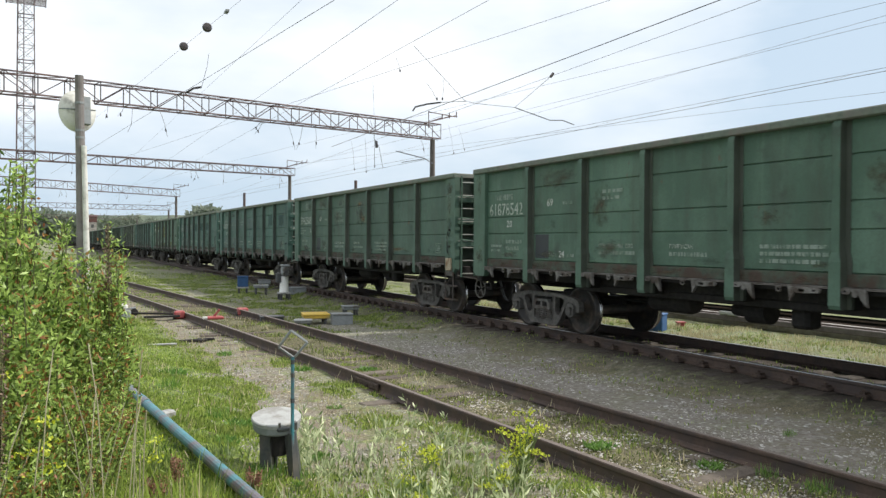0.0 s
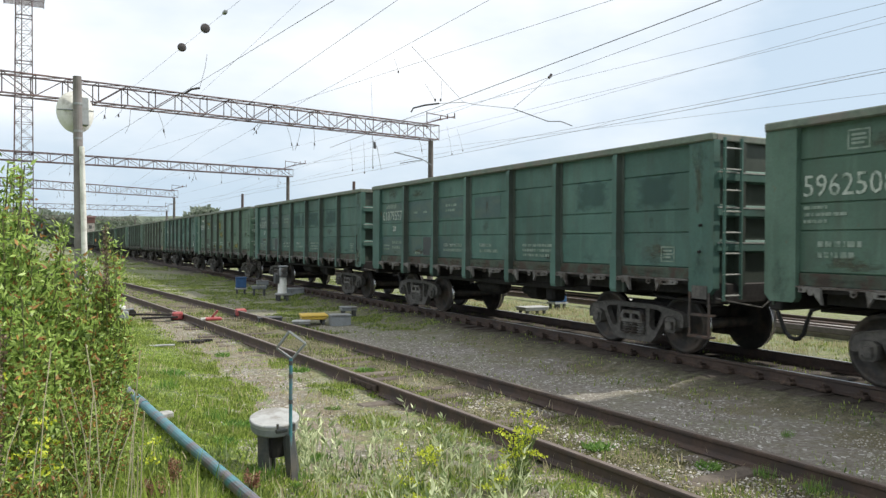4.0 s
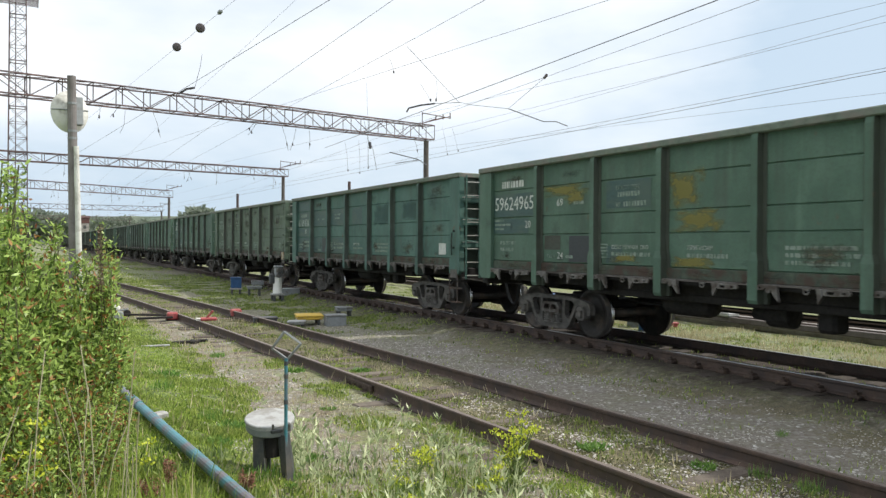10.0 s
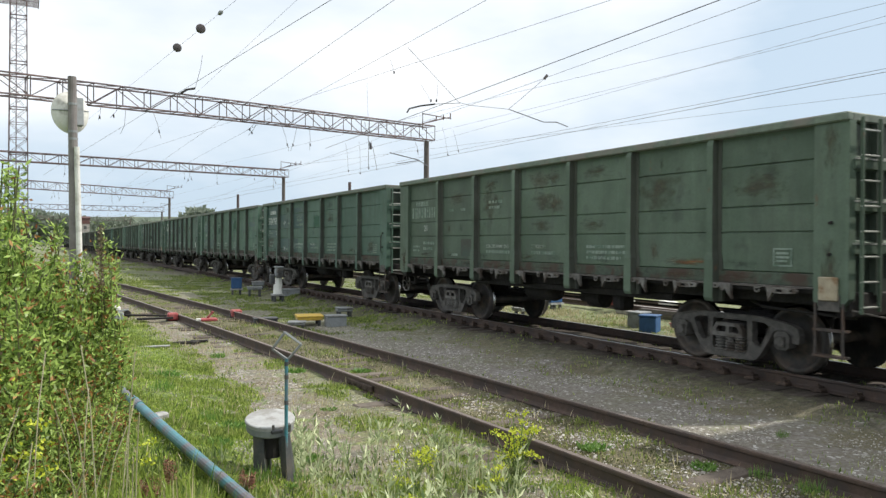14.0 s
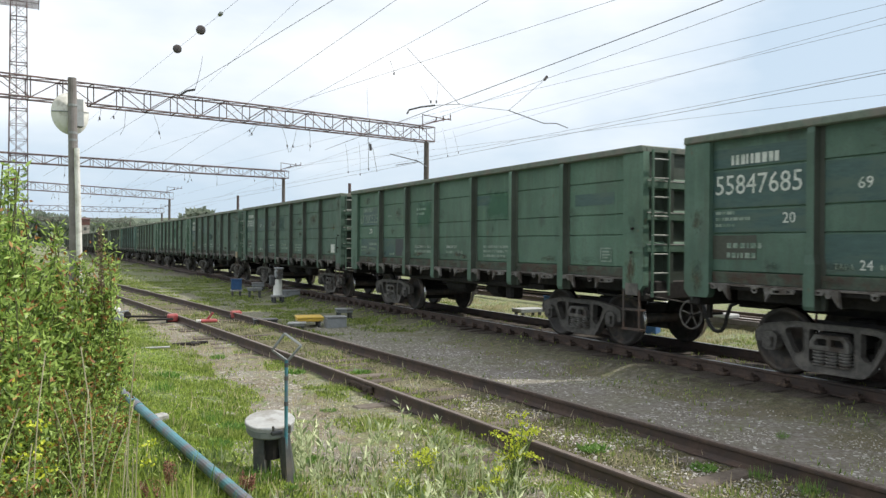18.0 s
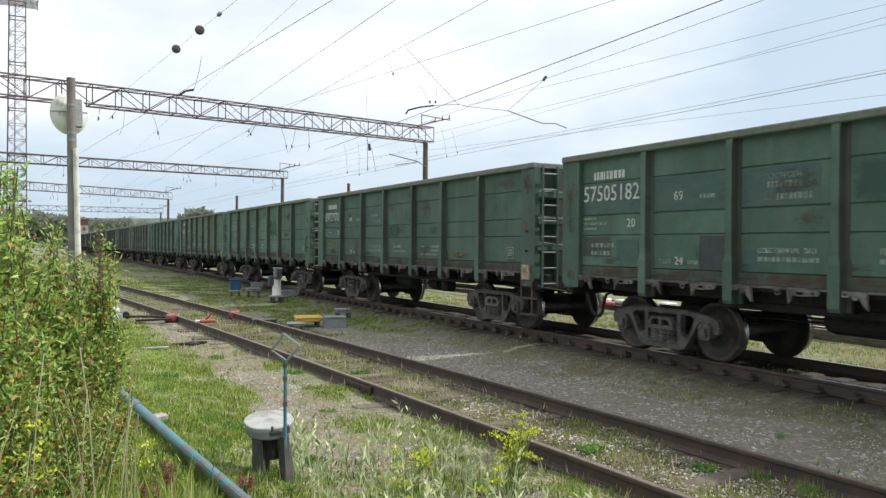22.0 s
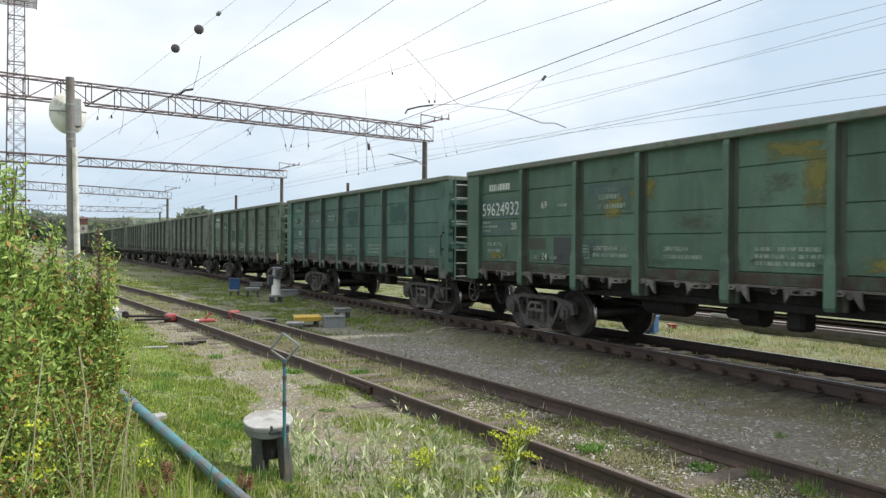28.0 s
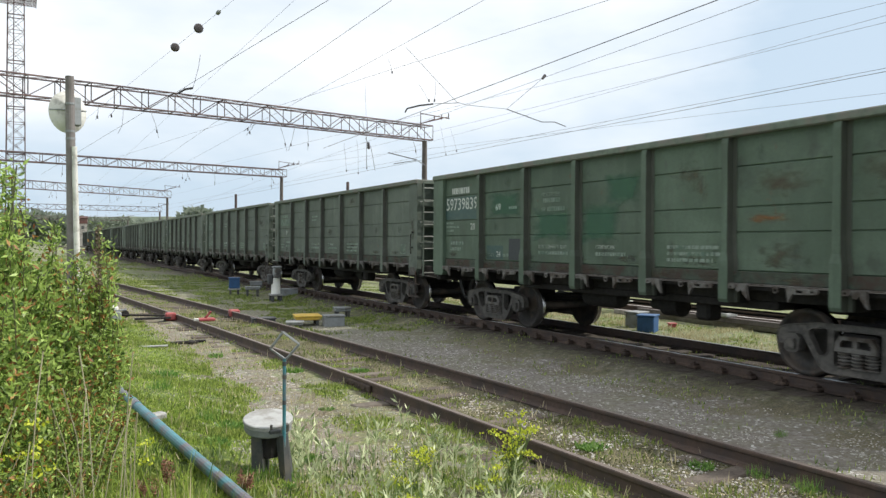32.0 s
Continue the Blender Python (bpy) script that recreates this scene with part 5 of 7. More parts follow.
def light_mast():
    m = tagged(empty("light_mast", pose(-1.2, 97.3, -0.3)), "tall dark lattice lighting mast with a lamp platform", "mast")
    w0, w1, H = 1.0, 0.80, 28.7
    leg = []
    for sx in (-1, 1):
        for sy in (-1, 1):
            part("leg", bar((sx * w0, sy * w0, 0), (sx * w1, sy * w1, H), 0.06, sides=4), LATTICE, m)
    bm = bmesh.new()
    n = 17
    for i in range(n):
        u, v = i / n, (i + 1) / n
        a, b = w0 + (w1 - w0) * u, w0 + (w1 - w0) * v
        for k in range(4):
            c = [(-1, -1), (1, -1), (1, 1), (-1, 1)]
            p, q = c[k], c[(k + 1) % 4]
            bar((p[0] * a, p[1] * a, H * u), (q[0] * b, q[1] * b, H * v), 0.024, bm, 4)
            bar((q[0] * a, q[1] * a, H * u), (p[0] * b, p[1] * b, H * v), 0.024, bm, 4)
            bar((p[0] * b, p[1] * b, H * v), (q[0] * b, q[1] * b, H * v), 0.03 if i % 3 else 0.06, bm, 4)
    part("lacing", bm, LATTICE, m)["kind"] = "stuff"
    bm = bmesh.new()
    for k in range(9):
        box(-2.0, 2.0, -1.6 + 0.4 * k - 0.03, -1.6 + 0.4 * k + 0.03, H, H + 0.06, bm)
    for sx in (-1.97, 1.97):
        box(sx - 0.04, sx + 0.04, -1.6, 1.6, H - 0.1, H, bm)
    part("platform", bm, LATTICE, m, "open grating platform")["kind"] = "stuff"
    bm = bmesh.new()
    for z in (0.6, 1.1):
        for s in (-1, 1):
            bar((-2, s * 1.6, H + z), (2, s * 1.6, H + z), 0.04, bm, 4)
            bar((s * 2, -1.6, H + z), (s * 2, 1.6, H + z), 0.04, bm, 4)
    for k in range(5):
        bar((-2 + k, -1.6, H), (-2 + k, -1.6, H + 1.1), 0.04, bm, 4)
    part("railing", bm, LATTICE, m)["kind"] = "stuff"
    for k in range(4):
        part("floodlight", box(-1.9 + k, -1.2 + k, -1.9, -1.6, H + 0.2, H + 0.85, soft=0.05), WHITEPAINT, m)
    part("climbing_rail", bar((-0.2, -w0 * 0.9, 0), (-0.2, -w1, H), 0.05, sides=4), LATTICE, m)


light_mast()


def wire(name, label, a, b, r=0.012, y0=-4.0, y1=160.0, twin=0.0, sag=0.0):
    """A long overhead wire through a and b, drawn on to y0 and y1."""
    a, b = Vector(a), Vector(b)
    d = (b - a) / (b.y - a.y)
    p, q = a + d * (y0 - a.y), a + d * (y1 - a.y)
    w = tagged(empty(name), label, "overhead wire", "overhead wires")
    for k in range(2 if twin else 1):
        bm = bmesh.new()
        o = Vector((twin * k, 0, 0.03 * k))
        span(p + o, q + o, r, bm, sag, 6)
        part("strand", bm, WIRE, w)
    return w


wire("contact_wire", "thick twin catenary wire over the train", (12.84, 12.38, 7.0), (13.43, 24.27, 7.0), 0.0099, -4, 40, 0.06)
wire("contact_wire", "thin contact wire beyond the train", (18.03, 11.13, 6.0), (17.46, 31.52, 6.0), 0.0074)
wire("messenger_wire", "thin messenger wire beyond the train", (19.38, 11.96, 6.4), (18.49, 30.67, 6.4), 0.0062)
wire("messenger_wire", "thin wire over the train", (15.11, 12.37, 7.6), (15.65, 20.53, 7.6), 0.0068)
wire("feeder_wire", "fine wire high beyond the train", (20.65, 12.77, 8.5), (19.21, 24.83, 8.5), 0.0056)
wire("feeder_wire", "fine wire high beyond the train", (21.82, 13.49, 8.5), (22.36, 25.37, 8.5), 0.0056)
wire("feeder_wire", "fine wire high beyond the train", (21.47, 13.27, 8.2), (20.85, 26.93, 8.2), 0.0056)
wire("feeder_wire", "fine slanting wire beyond the train", (20.56, 12.69, 6.0), (18.23, 20.67, 6.0), 0.0043, -4, 40)
wire("messenger_wire", "thin wire over the yard", (11.84, 13.85, 7.5), (10.85, 20.19, 7.5), 0.0056, -4, 60)
wire("messenger_wire", "thin wire over the yard", (9.33, 15.26, 7.5), (9.53, 29.91, 7.5), 0.0062)
wire("contact_wire", "contact wire over the siding", (6.80, 14.88, 7.0), (7.03, 28.91, 7.0), 0.0068)
wire("contact_wire", "contact wire over the siding, dark", (5.84, 16.15, 7.2), (4.78, 27.74, 7.2), 0.0087, -4, 70)
wire("messenger_wire", "thin wire above the siding", (6.15, 19.59, 8.2), (6.20, 28.50, 8.2), 0.0050)
ball_wire = wire("guy_wire", "wire strung with two dark round insulators", (5.39, 24.80, 9.2), (4.35, 36.48, 9.2), 0.0062, 20, 60)


def turned(y, a=(5.39, 24.80, 9.2), b=(4.35, 36.48, 9.2)):
    a, b = Vector(a), Vector(b)
    return a + (b - a) * ((y - a.y) / (b.y - a.y))


for y in (27.3, 30.4):
    q = turned(y)
    part("insulator", lathe([(-0.09, 0.03), (-0.075, 0.13), (-0.02, 0.165), (0.02, 0.165), (0.075, 0.13), (0.09, 0.03)], "y", 16), PORCELAIN, ball_wire, "dark round insulator", Matrix.Translation(q))
part("tensioner", box(-0.06, 0.06, -0.14, 0.14, -0.05, 0.05, soft=0.02), GREYPAINT, ball_wire, "", Matrix.Translation(turned(25.1)))


# ---- posts and small yard fixtures ----
def loudspeaker_pole():
    p = tagged(empty("pole", pose(1.10, 23.27, -0.35, 0, -0.9, 0)), "weathered concrete pole with a pale steel brace", "pole")
    part("shaft", bar((0, 0, 0), (0, 0, 6.68), 0.145, sides=14, r2=0.11), POLEGREY, p)
    part("brace", bar((0.125, -0.16, 0.0), (0.085, -0.15, 4.75), 0.085, sides=12, r2=0.07), WHITEPAINT, p, "pale pipe strapped to the pole")
    for z in (5.9, 5.15, 4.95):
        part("clamp", lathe([(z, 0.11), (z, 0.125), (z + 0.06, 0.125), (z + 0.06, 0.11)], "z", 12), GREYPAINT, p)
    d = tagged(empty("dish_antenna", pose(0.97, 23.62, 5.40, -4, 0, 14)), "weathered white dish antenna seen from behind, clamped to the pole", "antenna")
    o = part("dish", lathe([(-0.20, 0.07), (-0.175, 0.25), (-0.085, 0.47), (0.0, 0.585), (0.02, 0.59), (0.02, 0.575), (-0.065, 0.46), (-0.155, 0.24), (-0.18, 0.05)], "y", 32), WHITEPAINT, d)
    o.scale = (0.84, 1, 1)
    for a in (8, 95, 178, 262):
        c, e = math.cos(radians(a)) * 0.86, math.sin(radians(a))
        part("rib", tube([(0.08 * c, -0.225, 0.08 * e), (0.3 * c, -0.18, 0.3 * e), (0.56 * c, -0.03, 0.56 * e)], 0.016), GREYPAINT, d)
    part("mount", box(-0.02, 0.24, -0.38, -0.18, -0.42, 0.36, soft=0.02), GREYPAINT, d, "grey clamp box")


loudspeaker_pole()


def cable_pit():
    z = ground_z(1.80, 6.42)
    b = tagged(empty("cable_box", pose(1.80, 6.42, z + 0.03)), "grey round-lidded cable box on dark steel legs in the grass", "cable box")
    tip = Matrix.Translation((0, 0, 0.36)) @ pose(0, 0, 0, 10, -3, 0) @ Matrix.Translation((0, 0, -0.36))
    part("lid", lathe([(0.405, 0.18), (0.405, 0.206), (0.434, 0.209), (0.441, 0.202), (0.443, 0.17), (0.447, 0.05)], "z", 32), PALEGREY, b, "pale grey round lid", tip)
    part("body", lathe([(0.325, 0.10), (0.335, 0.185), (0.35, 0.197), (0.40, 0.2), (0.406, 0.17)], "z", 28), GREYPAINT, b, "", tip)
    # Black drum added to fill the shadowed space between the legs.
    part("core", lathe([(0.10, 0.05), (0.11, 0.09), (0.32, 0.11), (0.33, 0.09)], "z", 16), BLACKGRIME, b, "solid dark drum added for the shade under the lid")
    for a, w, lean in ((205, 0.068, 0.02), (325, 0.07, 0.05), (90, 0.06, 0.0)):
        c, d = math.cos(radians(a)), math.sin(radians(a))
        bm = bar((0.12 * c + lean, 0.12 * d, -0.08), (0.115 * c, 0.115 * d, 0.36), w, sides=4, r2=w * 0.9)
        part("leg", bm, DARKGREY, b)
    part("hinge", box(-0.05, 0.05, -0.222, -0.18, 0.385, 0.42, soft=0.008), DARKGREY, b, "", tip)
    part("bolt", bar((-0.03, -0.2, 0.39), (-0.03, -0.2, 0.46), 0.011), DARKGREY, b, "", tip)
    part("latch", box(0.08, 0.12, -0.21, -0.17, 0.38, 0.45, soft=0.006), DARKGREY, b, "", tip)
    s = tagged(empty("marker_stake", pose(1.865, 6.17, z + 0.0)), "teal painted stake topped by a rusty open square frame", "marker")
    part("foot", bar((0.02, 0.0, -0.06), (0, 0.02, 0.36), 0.05, sides=4, r2=0.034), DARKGREY, s, "dark angled foot")
    part("rod", bar((0, 0, 0.0), (0, 0, 1.0), 0.0145, sides=8), TEAL, s)
    for zz in (0.62, 0.83, 0.94):
        part("sleeve", bar((0, 0, zz), (0, 0, zz + 0.035), 0.0175, sides=8), DARKGREY, s, "dark worn band")
    bm = bmesh.new()
    c = (0, 0, 0.92)
    pts = [(0.01, 0, 0.99), (-0.105, 0.05, 1.08), (-0.015, 0.0, 1.22), (0.11, -0.05, 1.12), (0.01, 0, 0.99)]
    for p, q in zip(pts, pts[1:]):
        bar(p, q, 0.0115, bm, 4)
    part("frame", bm, GREYPAINT, s, "bare steel square frame set on its corner")


cable_pit()


def teal_pipe():
    p = tagged(empty("steel_pipe"), "chipped teal painted steel pipe lying in the grass", "pipe")
    pts = [(1.37, 4.6, 0.05), (1.31, 5.34, 0.045), (1.16, 7.2, 0.05), (1.0, 9.4, 0.05), (0.81, 12.0, 0.06)]
    part("tube", tube(pts, 0.047, sides=14), TEAL, p)
    part("joint", bar((1.045, 8.8, 0.05), (1.022, 9.1, 0.05), 0.053, sides=14), TEAL, p)
    q = tagged(part("stone", box(-0.08, 0.08, -0.06, 0.06, 0, 0.09, soft=0.02), PALEGREY, None, "", pose(1.2, 8.45, ground_z(1.2, 8.45) - 0.01, 0, 0, 25)), "pale concrete block beside the pipe", "block")


teal_pipe()


def box_on_legs(x, y, w, d, h, leg, mat, label, name="track_box", rz=0.0, category="equipment box"):
    z = ground_z(x, y) - 0.02
    b = tagged(empty(name, pose(x, y, z, 0, 0, rz)), label, category)
    part("body", box(-w / 2, w / 2, -d / 2, d / 2, leg, leg + h, soft=0.02), mat, b)
    if mat is BLUE and leg > 0.1:
        part("tray", box(-w / 2 - 0.03, w / 2 + 0.03, -d / 2 - 0.03, d / 2 + 0.03, leg - 0.06, leg - 0.003), PALEGREY, b, "pale frame under the box")
    part("lid", box(-w / 2 - 0.02, w / 2 + 0.02, -d / 2 - 0.02, d / 2 + 0.02, leg + h, leg + h + 0.04, soft=0.01), mat, b)
    if leg > 0.05:
        for sx in (-1, 1):
            for sy in (-1, 1):
                part("leg", box(sx * w * 0.36 - 0.035, sx * w * 0.36 + 0.035, sy * d * 0.36 - 0.035, sy * d * 0.36 + 0.035, 0, leg), DARKGREY, b)
    return b


box_on_legs(7.02, 18.9, 0.52, 0.42, 0.27, 0.0, GREYPAINT, "grey steel equipment box on the gravel", rz=-10)
box_on_legs(8.06, 21.0, 0.44, 0.40, 0.08, 0.20, GREYPAINT, "low grey box on short legs", rz=-10)
box_on_legs(6.50, 19.5, 0.66, 0.72, 0.08, 0.17, YELLOW, "faded yellow flat box on legs", rz=-12)
box_on_legs(5.98, 18.9, 0.42, 0.35, 0.05, 0.10, PALEGREY, "low pale flat trackside box", rz=-20)
box_on_legs(7.46, 31.7, 0.42, 0.36, 0.40, 0.30, BLUE, "blue box on a white legged frame", rz=-10)
box_on_legs(7.9, 30.5, 0.55, 0.4, 0.08, 0.28, GREYPAINT, "small grey table-like box", rz=-10)
box_on_legs(8.75, 33.2, 0.5, 0.4, 0.14, 0.2, GREYPAINT, "grey box by the train track", rz=-10)
box_on_legs(8.85, 28.9, 0.75, 0.45, 0.24, 0.0, GREYPAINT, "long grey cable box in the grass", rz=-10)
box_on_legs(5.5, 20.1, 0.6, 0.4, 0.14, 0.0, DARKGREY, "low dark box between the siding rails", rz=-10)
box_on_legs(15.05, 20.3, 0.46, 0.42, 0.22, 0.26, BLUE, "small blue box on a pale frame behind the train")
box_on_legs(13.3, 19.2, 0.85, 0.5, 0.08, 0.18, PALEGREY, "pale low box on legs behind the train")


box_on_legs(13.48, 14.2, 0.48, 0.42, 0.40, 0.0, BLUE, "dark blue equipment box in the grass behind the train", rz=32)
box_on_legs(13.95, 15.1, 0.46, 0.40, 0.40, 0.0, GREYPAINT, "grey box with a pale lid behind the train", rz=10)
box_on_legs(14.7, 14.6, 0.18, 0.16, 0.08, 0.05, RED, "small dull red box behind the train", rz=-25)


def dwarf_signal():
    z = ground_z(7.78, 27.3)
    s = tagged(empty("dwarf_signal", pose(7.90, 27.24, z)), "white dwarf signal post with a grey lamp head", "signal")
    part("base", box(-0.21, 0.21, -0.2, 0.2, 0.2, 0.27, soft=0.012), PALEGREY, s)
    for sx in (-0.15, 0.15):
        for sy in (-0.14, 0.14):
            part("leg", box(sx - 0.04, sx + 0.04, sy - 0.04, sy + 0.04, -0.03, 0.2), DARKGREY, s)
    part("post", bar((0, 0, 0.27), (0, 0, 0.84), 0.165, sides=16, r2=0.15), SIGNALWHITE, s)
    part("lamp_head", box(-0.10, 0.16, -0.16, 0.14, 0.84, 1.22, soft=0.06), GREYPAINT, s)
    part("cap", box(-0.12, 0.18, -0.18, 0.15, 1.2, 1.27, soft=0.025), GREYPAINT, s)
    for zz in (0.94, 1.10):
        part("hood", lathe([(-0.30, 0.085), (-0.30, 0.1), (-0.15, 0.1), (-0.15, 0.085)], "y", 14), DARKGREY, s, "", pose(0, 0, zz))
    part("junction_box", box(-0.30, -0.13, -0.12, 0.1, 0.62, 0.98, soft=0.03), DARKGREY, s)


dwarf_signal()


def point_gear():
    def red_block(x, y, w, label):
        b = tagged(empty("wheel_stop", pose(x, y, -0.33, 0, 0, -6)), label, "rail block", "red rail blocks")
        part("body", box(-w / 2, w / 2, -0.16, 0.16, 0.02, 0.22, soft=0.03), RED, b)
        part("clamp", box(-w / 2 - 0.03, w / 2 + 0.03, -0.05, 0.05, 0.0, 0.12), DARKGREY, b)
    red_block(3.43, 21.9, 0.28, "red painted clamp block against the rail")
    red_block(5.22, 22.2, 0.30, "red painted clamp block against the rail")
    b = tagged(empty("rail_lock", pose(3.95, 19.7, -0.15, 0, 0, -6)), "red and white lever device lying on the rail head", "rail lock")
    part("body", box(-0.2, 0.2, -0.16, 0.16, 0.0, 0.07, soft=0.02), RED, b)
    part("lever", bar((-0.05, 0, 0.05), (0.10, -0.05, 0.24), 0.03), RED, b)
    part("plate", box(-0.3, -0.12, -0.12, 0.1, 0.01, 0.06), WHITEPAINT, b)
    m = tagged(empty("point_lever", pose(2.13, 22.6, ground_z(2.13, 22.6))), "white and grey point lever stand with a dark weight", "point lever")
    part("stand", box(-0.28, 0.12, -0.2, 0.2, 0.0, 0.26, soft=0.04), GREYPAINT, m)
    part("weight", lathe([(-0.06, 0.03), (-0.05, 0.1), (0.05, 0.1), (0.06, 0.03)], "y", 16), BLACKGRIME, m, "", pose(0.22, 0, 0.18))
    part("arm", bar((-0.2, 0, 0.25), (0.26, 0, 0.3), 0.025), GREYPAINT, m)
    part("top", box(-0.4, 0.05, -0.1, 0.1, 0.26, 0.42, soft=0.05), WHITEPAINT, m)
    r = tagged(empty("point_rod"), "dark steel rods from the point lever to the rails", "point rod")
    part("rod", bar((2.3, 22.5, -0.18), (3.35, 22.3, -0.22), 0.03), BLACKGRIME, r)
    part("plate", box(2.5, 3.4, 21.6, 21.8, -0.25, -0.2), BLACKGRIME, r)


point_gear()


# ---- plants ----
def leaf_cloud(name, items, mat, parent=None, label="", category="", kind=""):
    """Many small pointed leaves or blades in one mesh: items of (root, way, side, length, width)."""
    v, f = [], []
    for root, way, side, ln, wd in items:
        k = len(v)
        v += [root, root + way * ln * 0.45 + side * wd * 0.5, root + way * ln, root + way * ln * 0.45 - side * wd * 0.5]
        f.append((k, k + 1, k + 2, k + 3))
    me = bpy.data.meshes.new(name)
    me.from_pydata(v, [], f)
    me.materials.append(mat)
    ob = new(name, me)
    ob.parent = parent
    return tagged(ob, label, category, "", kind)


def any_way(r, up=0.0):
    while True:
        q = Vector((r.uniform(-1, 1), r.uniform(-1, 1), r.uniform(-1, 1) + up))
        if 0.1 < q.length < 1.6:
            return q.normalized()


def shrub(x, y, height, width, stems, leaves, seed, label, red=0.12, leaf=0.065):
    r = random.Random(seed)
    z = ground_z(x, y)
    s = tagged(empty("shrub", pose(x, y, z)), label, "shrub", "roadside shrubs")
    bm = bmesh.new()
    green, rusty = [], []
    for k in range(stems):
        a = r.uniform(0, math.tau)
        spread = width * math.sqrt(r.random())
        tip = Vector((spread * math.cos(a), spread * math.sin(a), height * r.uniform(0.6, 1.0) * (1 - 0.35 * (spread / width) ** 2)))
        root = Vector((tip.x * 0.35, tip.y * 0.35, 0))
        bow = Vector((r.uniform(-0.1, 0.1), r.uniform(-0.1, 0.1), 0))
        pts = [root.lerp(tip, u) + bow * math.sin(u * 3.1) for u in (0, 0.35, 0.7, 1)]
        tube(pts, 0.0035 + 0.003 * r.random(), bm, 4)
        for j in range(leaves // stems):
            u = r.uniform(0.12, 1.0) ** 0.66
            p = pts[0].lerp(pts[3], u) + bow * math.sin(u * 3.1) + any_way(r) * r.uniform(0.0, 0.09 + 0.12 * (1 - u))
            w = any_way(r, 0.6)
            side = w.cross(any_way(r)).normalized()
            (rusty if r.random() < red else green).append((p, w, side, leaf * r.uniform(0.6, 1.4), leaf * r.uniform(0.26, 0.42)))
    part("branch", bm, STEM, s)
    leaf_cloud("foliage", green, LEAF, s)
    if rusty:
        leaf_cloud("red_foliage", rusty, REDLEAF, s)["label"] = "rust-coloured leaves"
    return s


shrub(-0.28, 6.1, 2.62, 0.56, 64, 14000, 1, "tall green willow-like shrub with pale leaves", 0.05, 0.062)
shrub(0.05, 6.7, 2.25, 0.44, 58, 15000, 2, "dense green willow-like shrub with reddish leaves", 0.13, 0.053)
shrub(0.30, 7.0, 1.85, 0.38, 46, 10500, 7, "dense green willow-like shrub with reddish leaves", 0.12, 0.052)
shrub(-0.30, 5.4, 1.70, 0.48, 40, 10000, 3, "dense green shrub with narrow yellowish leaves", 0.12, 0.052)
shrub(0.36, 6.3, 0.92, 0.38, 36, 6000, 4, "low green shrub with rust-tinted leaves", 0.25, 0.04)
shrub(0.10, 5.6, 0.95, 0.50, 40, 6500, 5, "low green shrub with rust-tinted leaves", 0.16, 0.042)
shrub(-0.25, 4.9, 0.85, 0.45, 34, 5000, 6, "low green shrub with rust-tinted leaves", 0.2, 0.042)


shrub(0.52, 7.15, 2.12, 0.20, 20, 4800, 8, "slender green willow-like shrub with reddish leaves", 0.14, 0.052)
shrub(-0.62, 6.6, 2.45, 0.42, 44, 9000, 9, "tall green willow-like shrub with pale leaves", 0.03, 0.056)


def dock_stalk():
    """A tall rusty seed stalk among the shrubs."""
    r = random.Random(77)
    z = ground_z(0.53, 6.95)
    d = tagged(empty("dock_plant", pose(0.53, 6.95, z - 0.01)), "tall rusty dock plant gone to seed", "weed")
    part("stalk", tube([(0, 0, 0), (0.0, 0.02, 1.0), (-0.015, 0.0, 1.98)], 0.006, None, 5), STEM, d)
    seeds = []
    for k in range(260):
        u = r.uniform(0.72, 1.0)
        w = any_way(r, 0.3)
        seeds.append((Vector((-0.015 * u + r.gauss(0, 0.013), r.gauss(0, 0.013), 1.98 * u)), w, w.cross(any_way(r)).normalized(), r.uniform(0.018, 0.035), 0.014))
    leaf_cloud("seed_head", seeds, DOCKSEED, d, "", "", "stuff")["label"] = "brown seed head"


def rusty_weed(x, y, hgt, seed):
    """A small reddish-brown seeding weed."""
    r = random.Random(seed)
    z = ground_z(x, y)
    d = tagged(empty("rusty_weed", pose(x, y, z - 0.01)), "small reddish-brown weed in seed by the pipe", "weed", "reddish weeds")
    bm, seeds = bmesh.new(), []
    for k in range(7):
        tip = Vector((r.uniform(-0.07, 0.07), r.uniform(-0.07, 0.07), hgt * r.uniform(0.6, 1.0)))
        tube([(0, 0, 0), tip * 0.5 + Vector((r.uniform(-0.02, 0.02), 0, 0)), tip], 0.003, bm, 4)
        for j in range(45):
            w = any_way(r, 0.5)
            seeds.append((tip * r.uniform(0.45, 1.0) + any_way(r) * 0.018, w, w.cross(any_way(r)).normalized(), r.uniform(0.014, 0.035), 0.010))
    part("stalk", bm, STEM, d)
    leaf_cloud("seed_head", seeds, REDSEED, d, "", "", "stuff")


REDSEED = leafy("red-brown seeds", (0.16, 0.06, 0.045), (0.40, 0.20, 0.14), 0.7, 0.2)
rusty_weed(0.92, 5.95, 0.26, 81)
rusty_weed(0.72, 5.6, 0.24, 82)
rusty_weed(1.42, 5.68, 0.20, 83)
DOCKSEED = leafy("brown seeds", (0.09, 0.06, 0.04), (0.22, 0.16, 0.11), 0.7, 0.1)
dock_stalk()


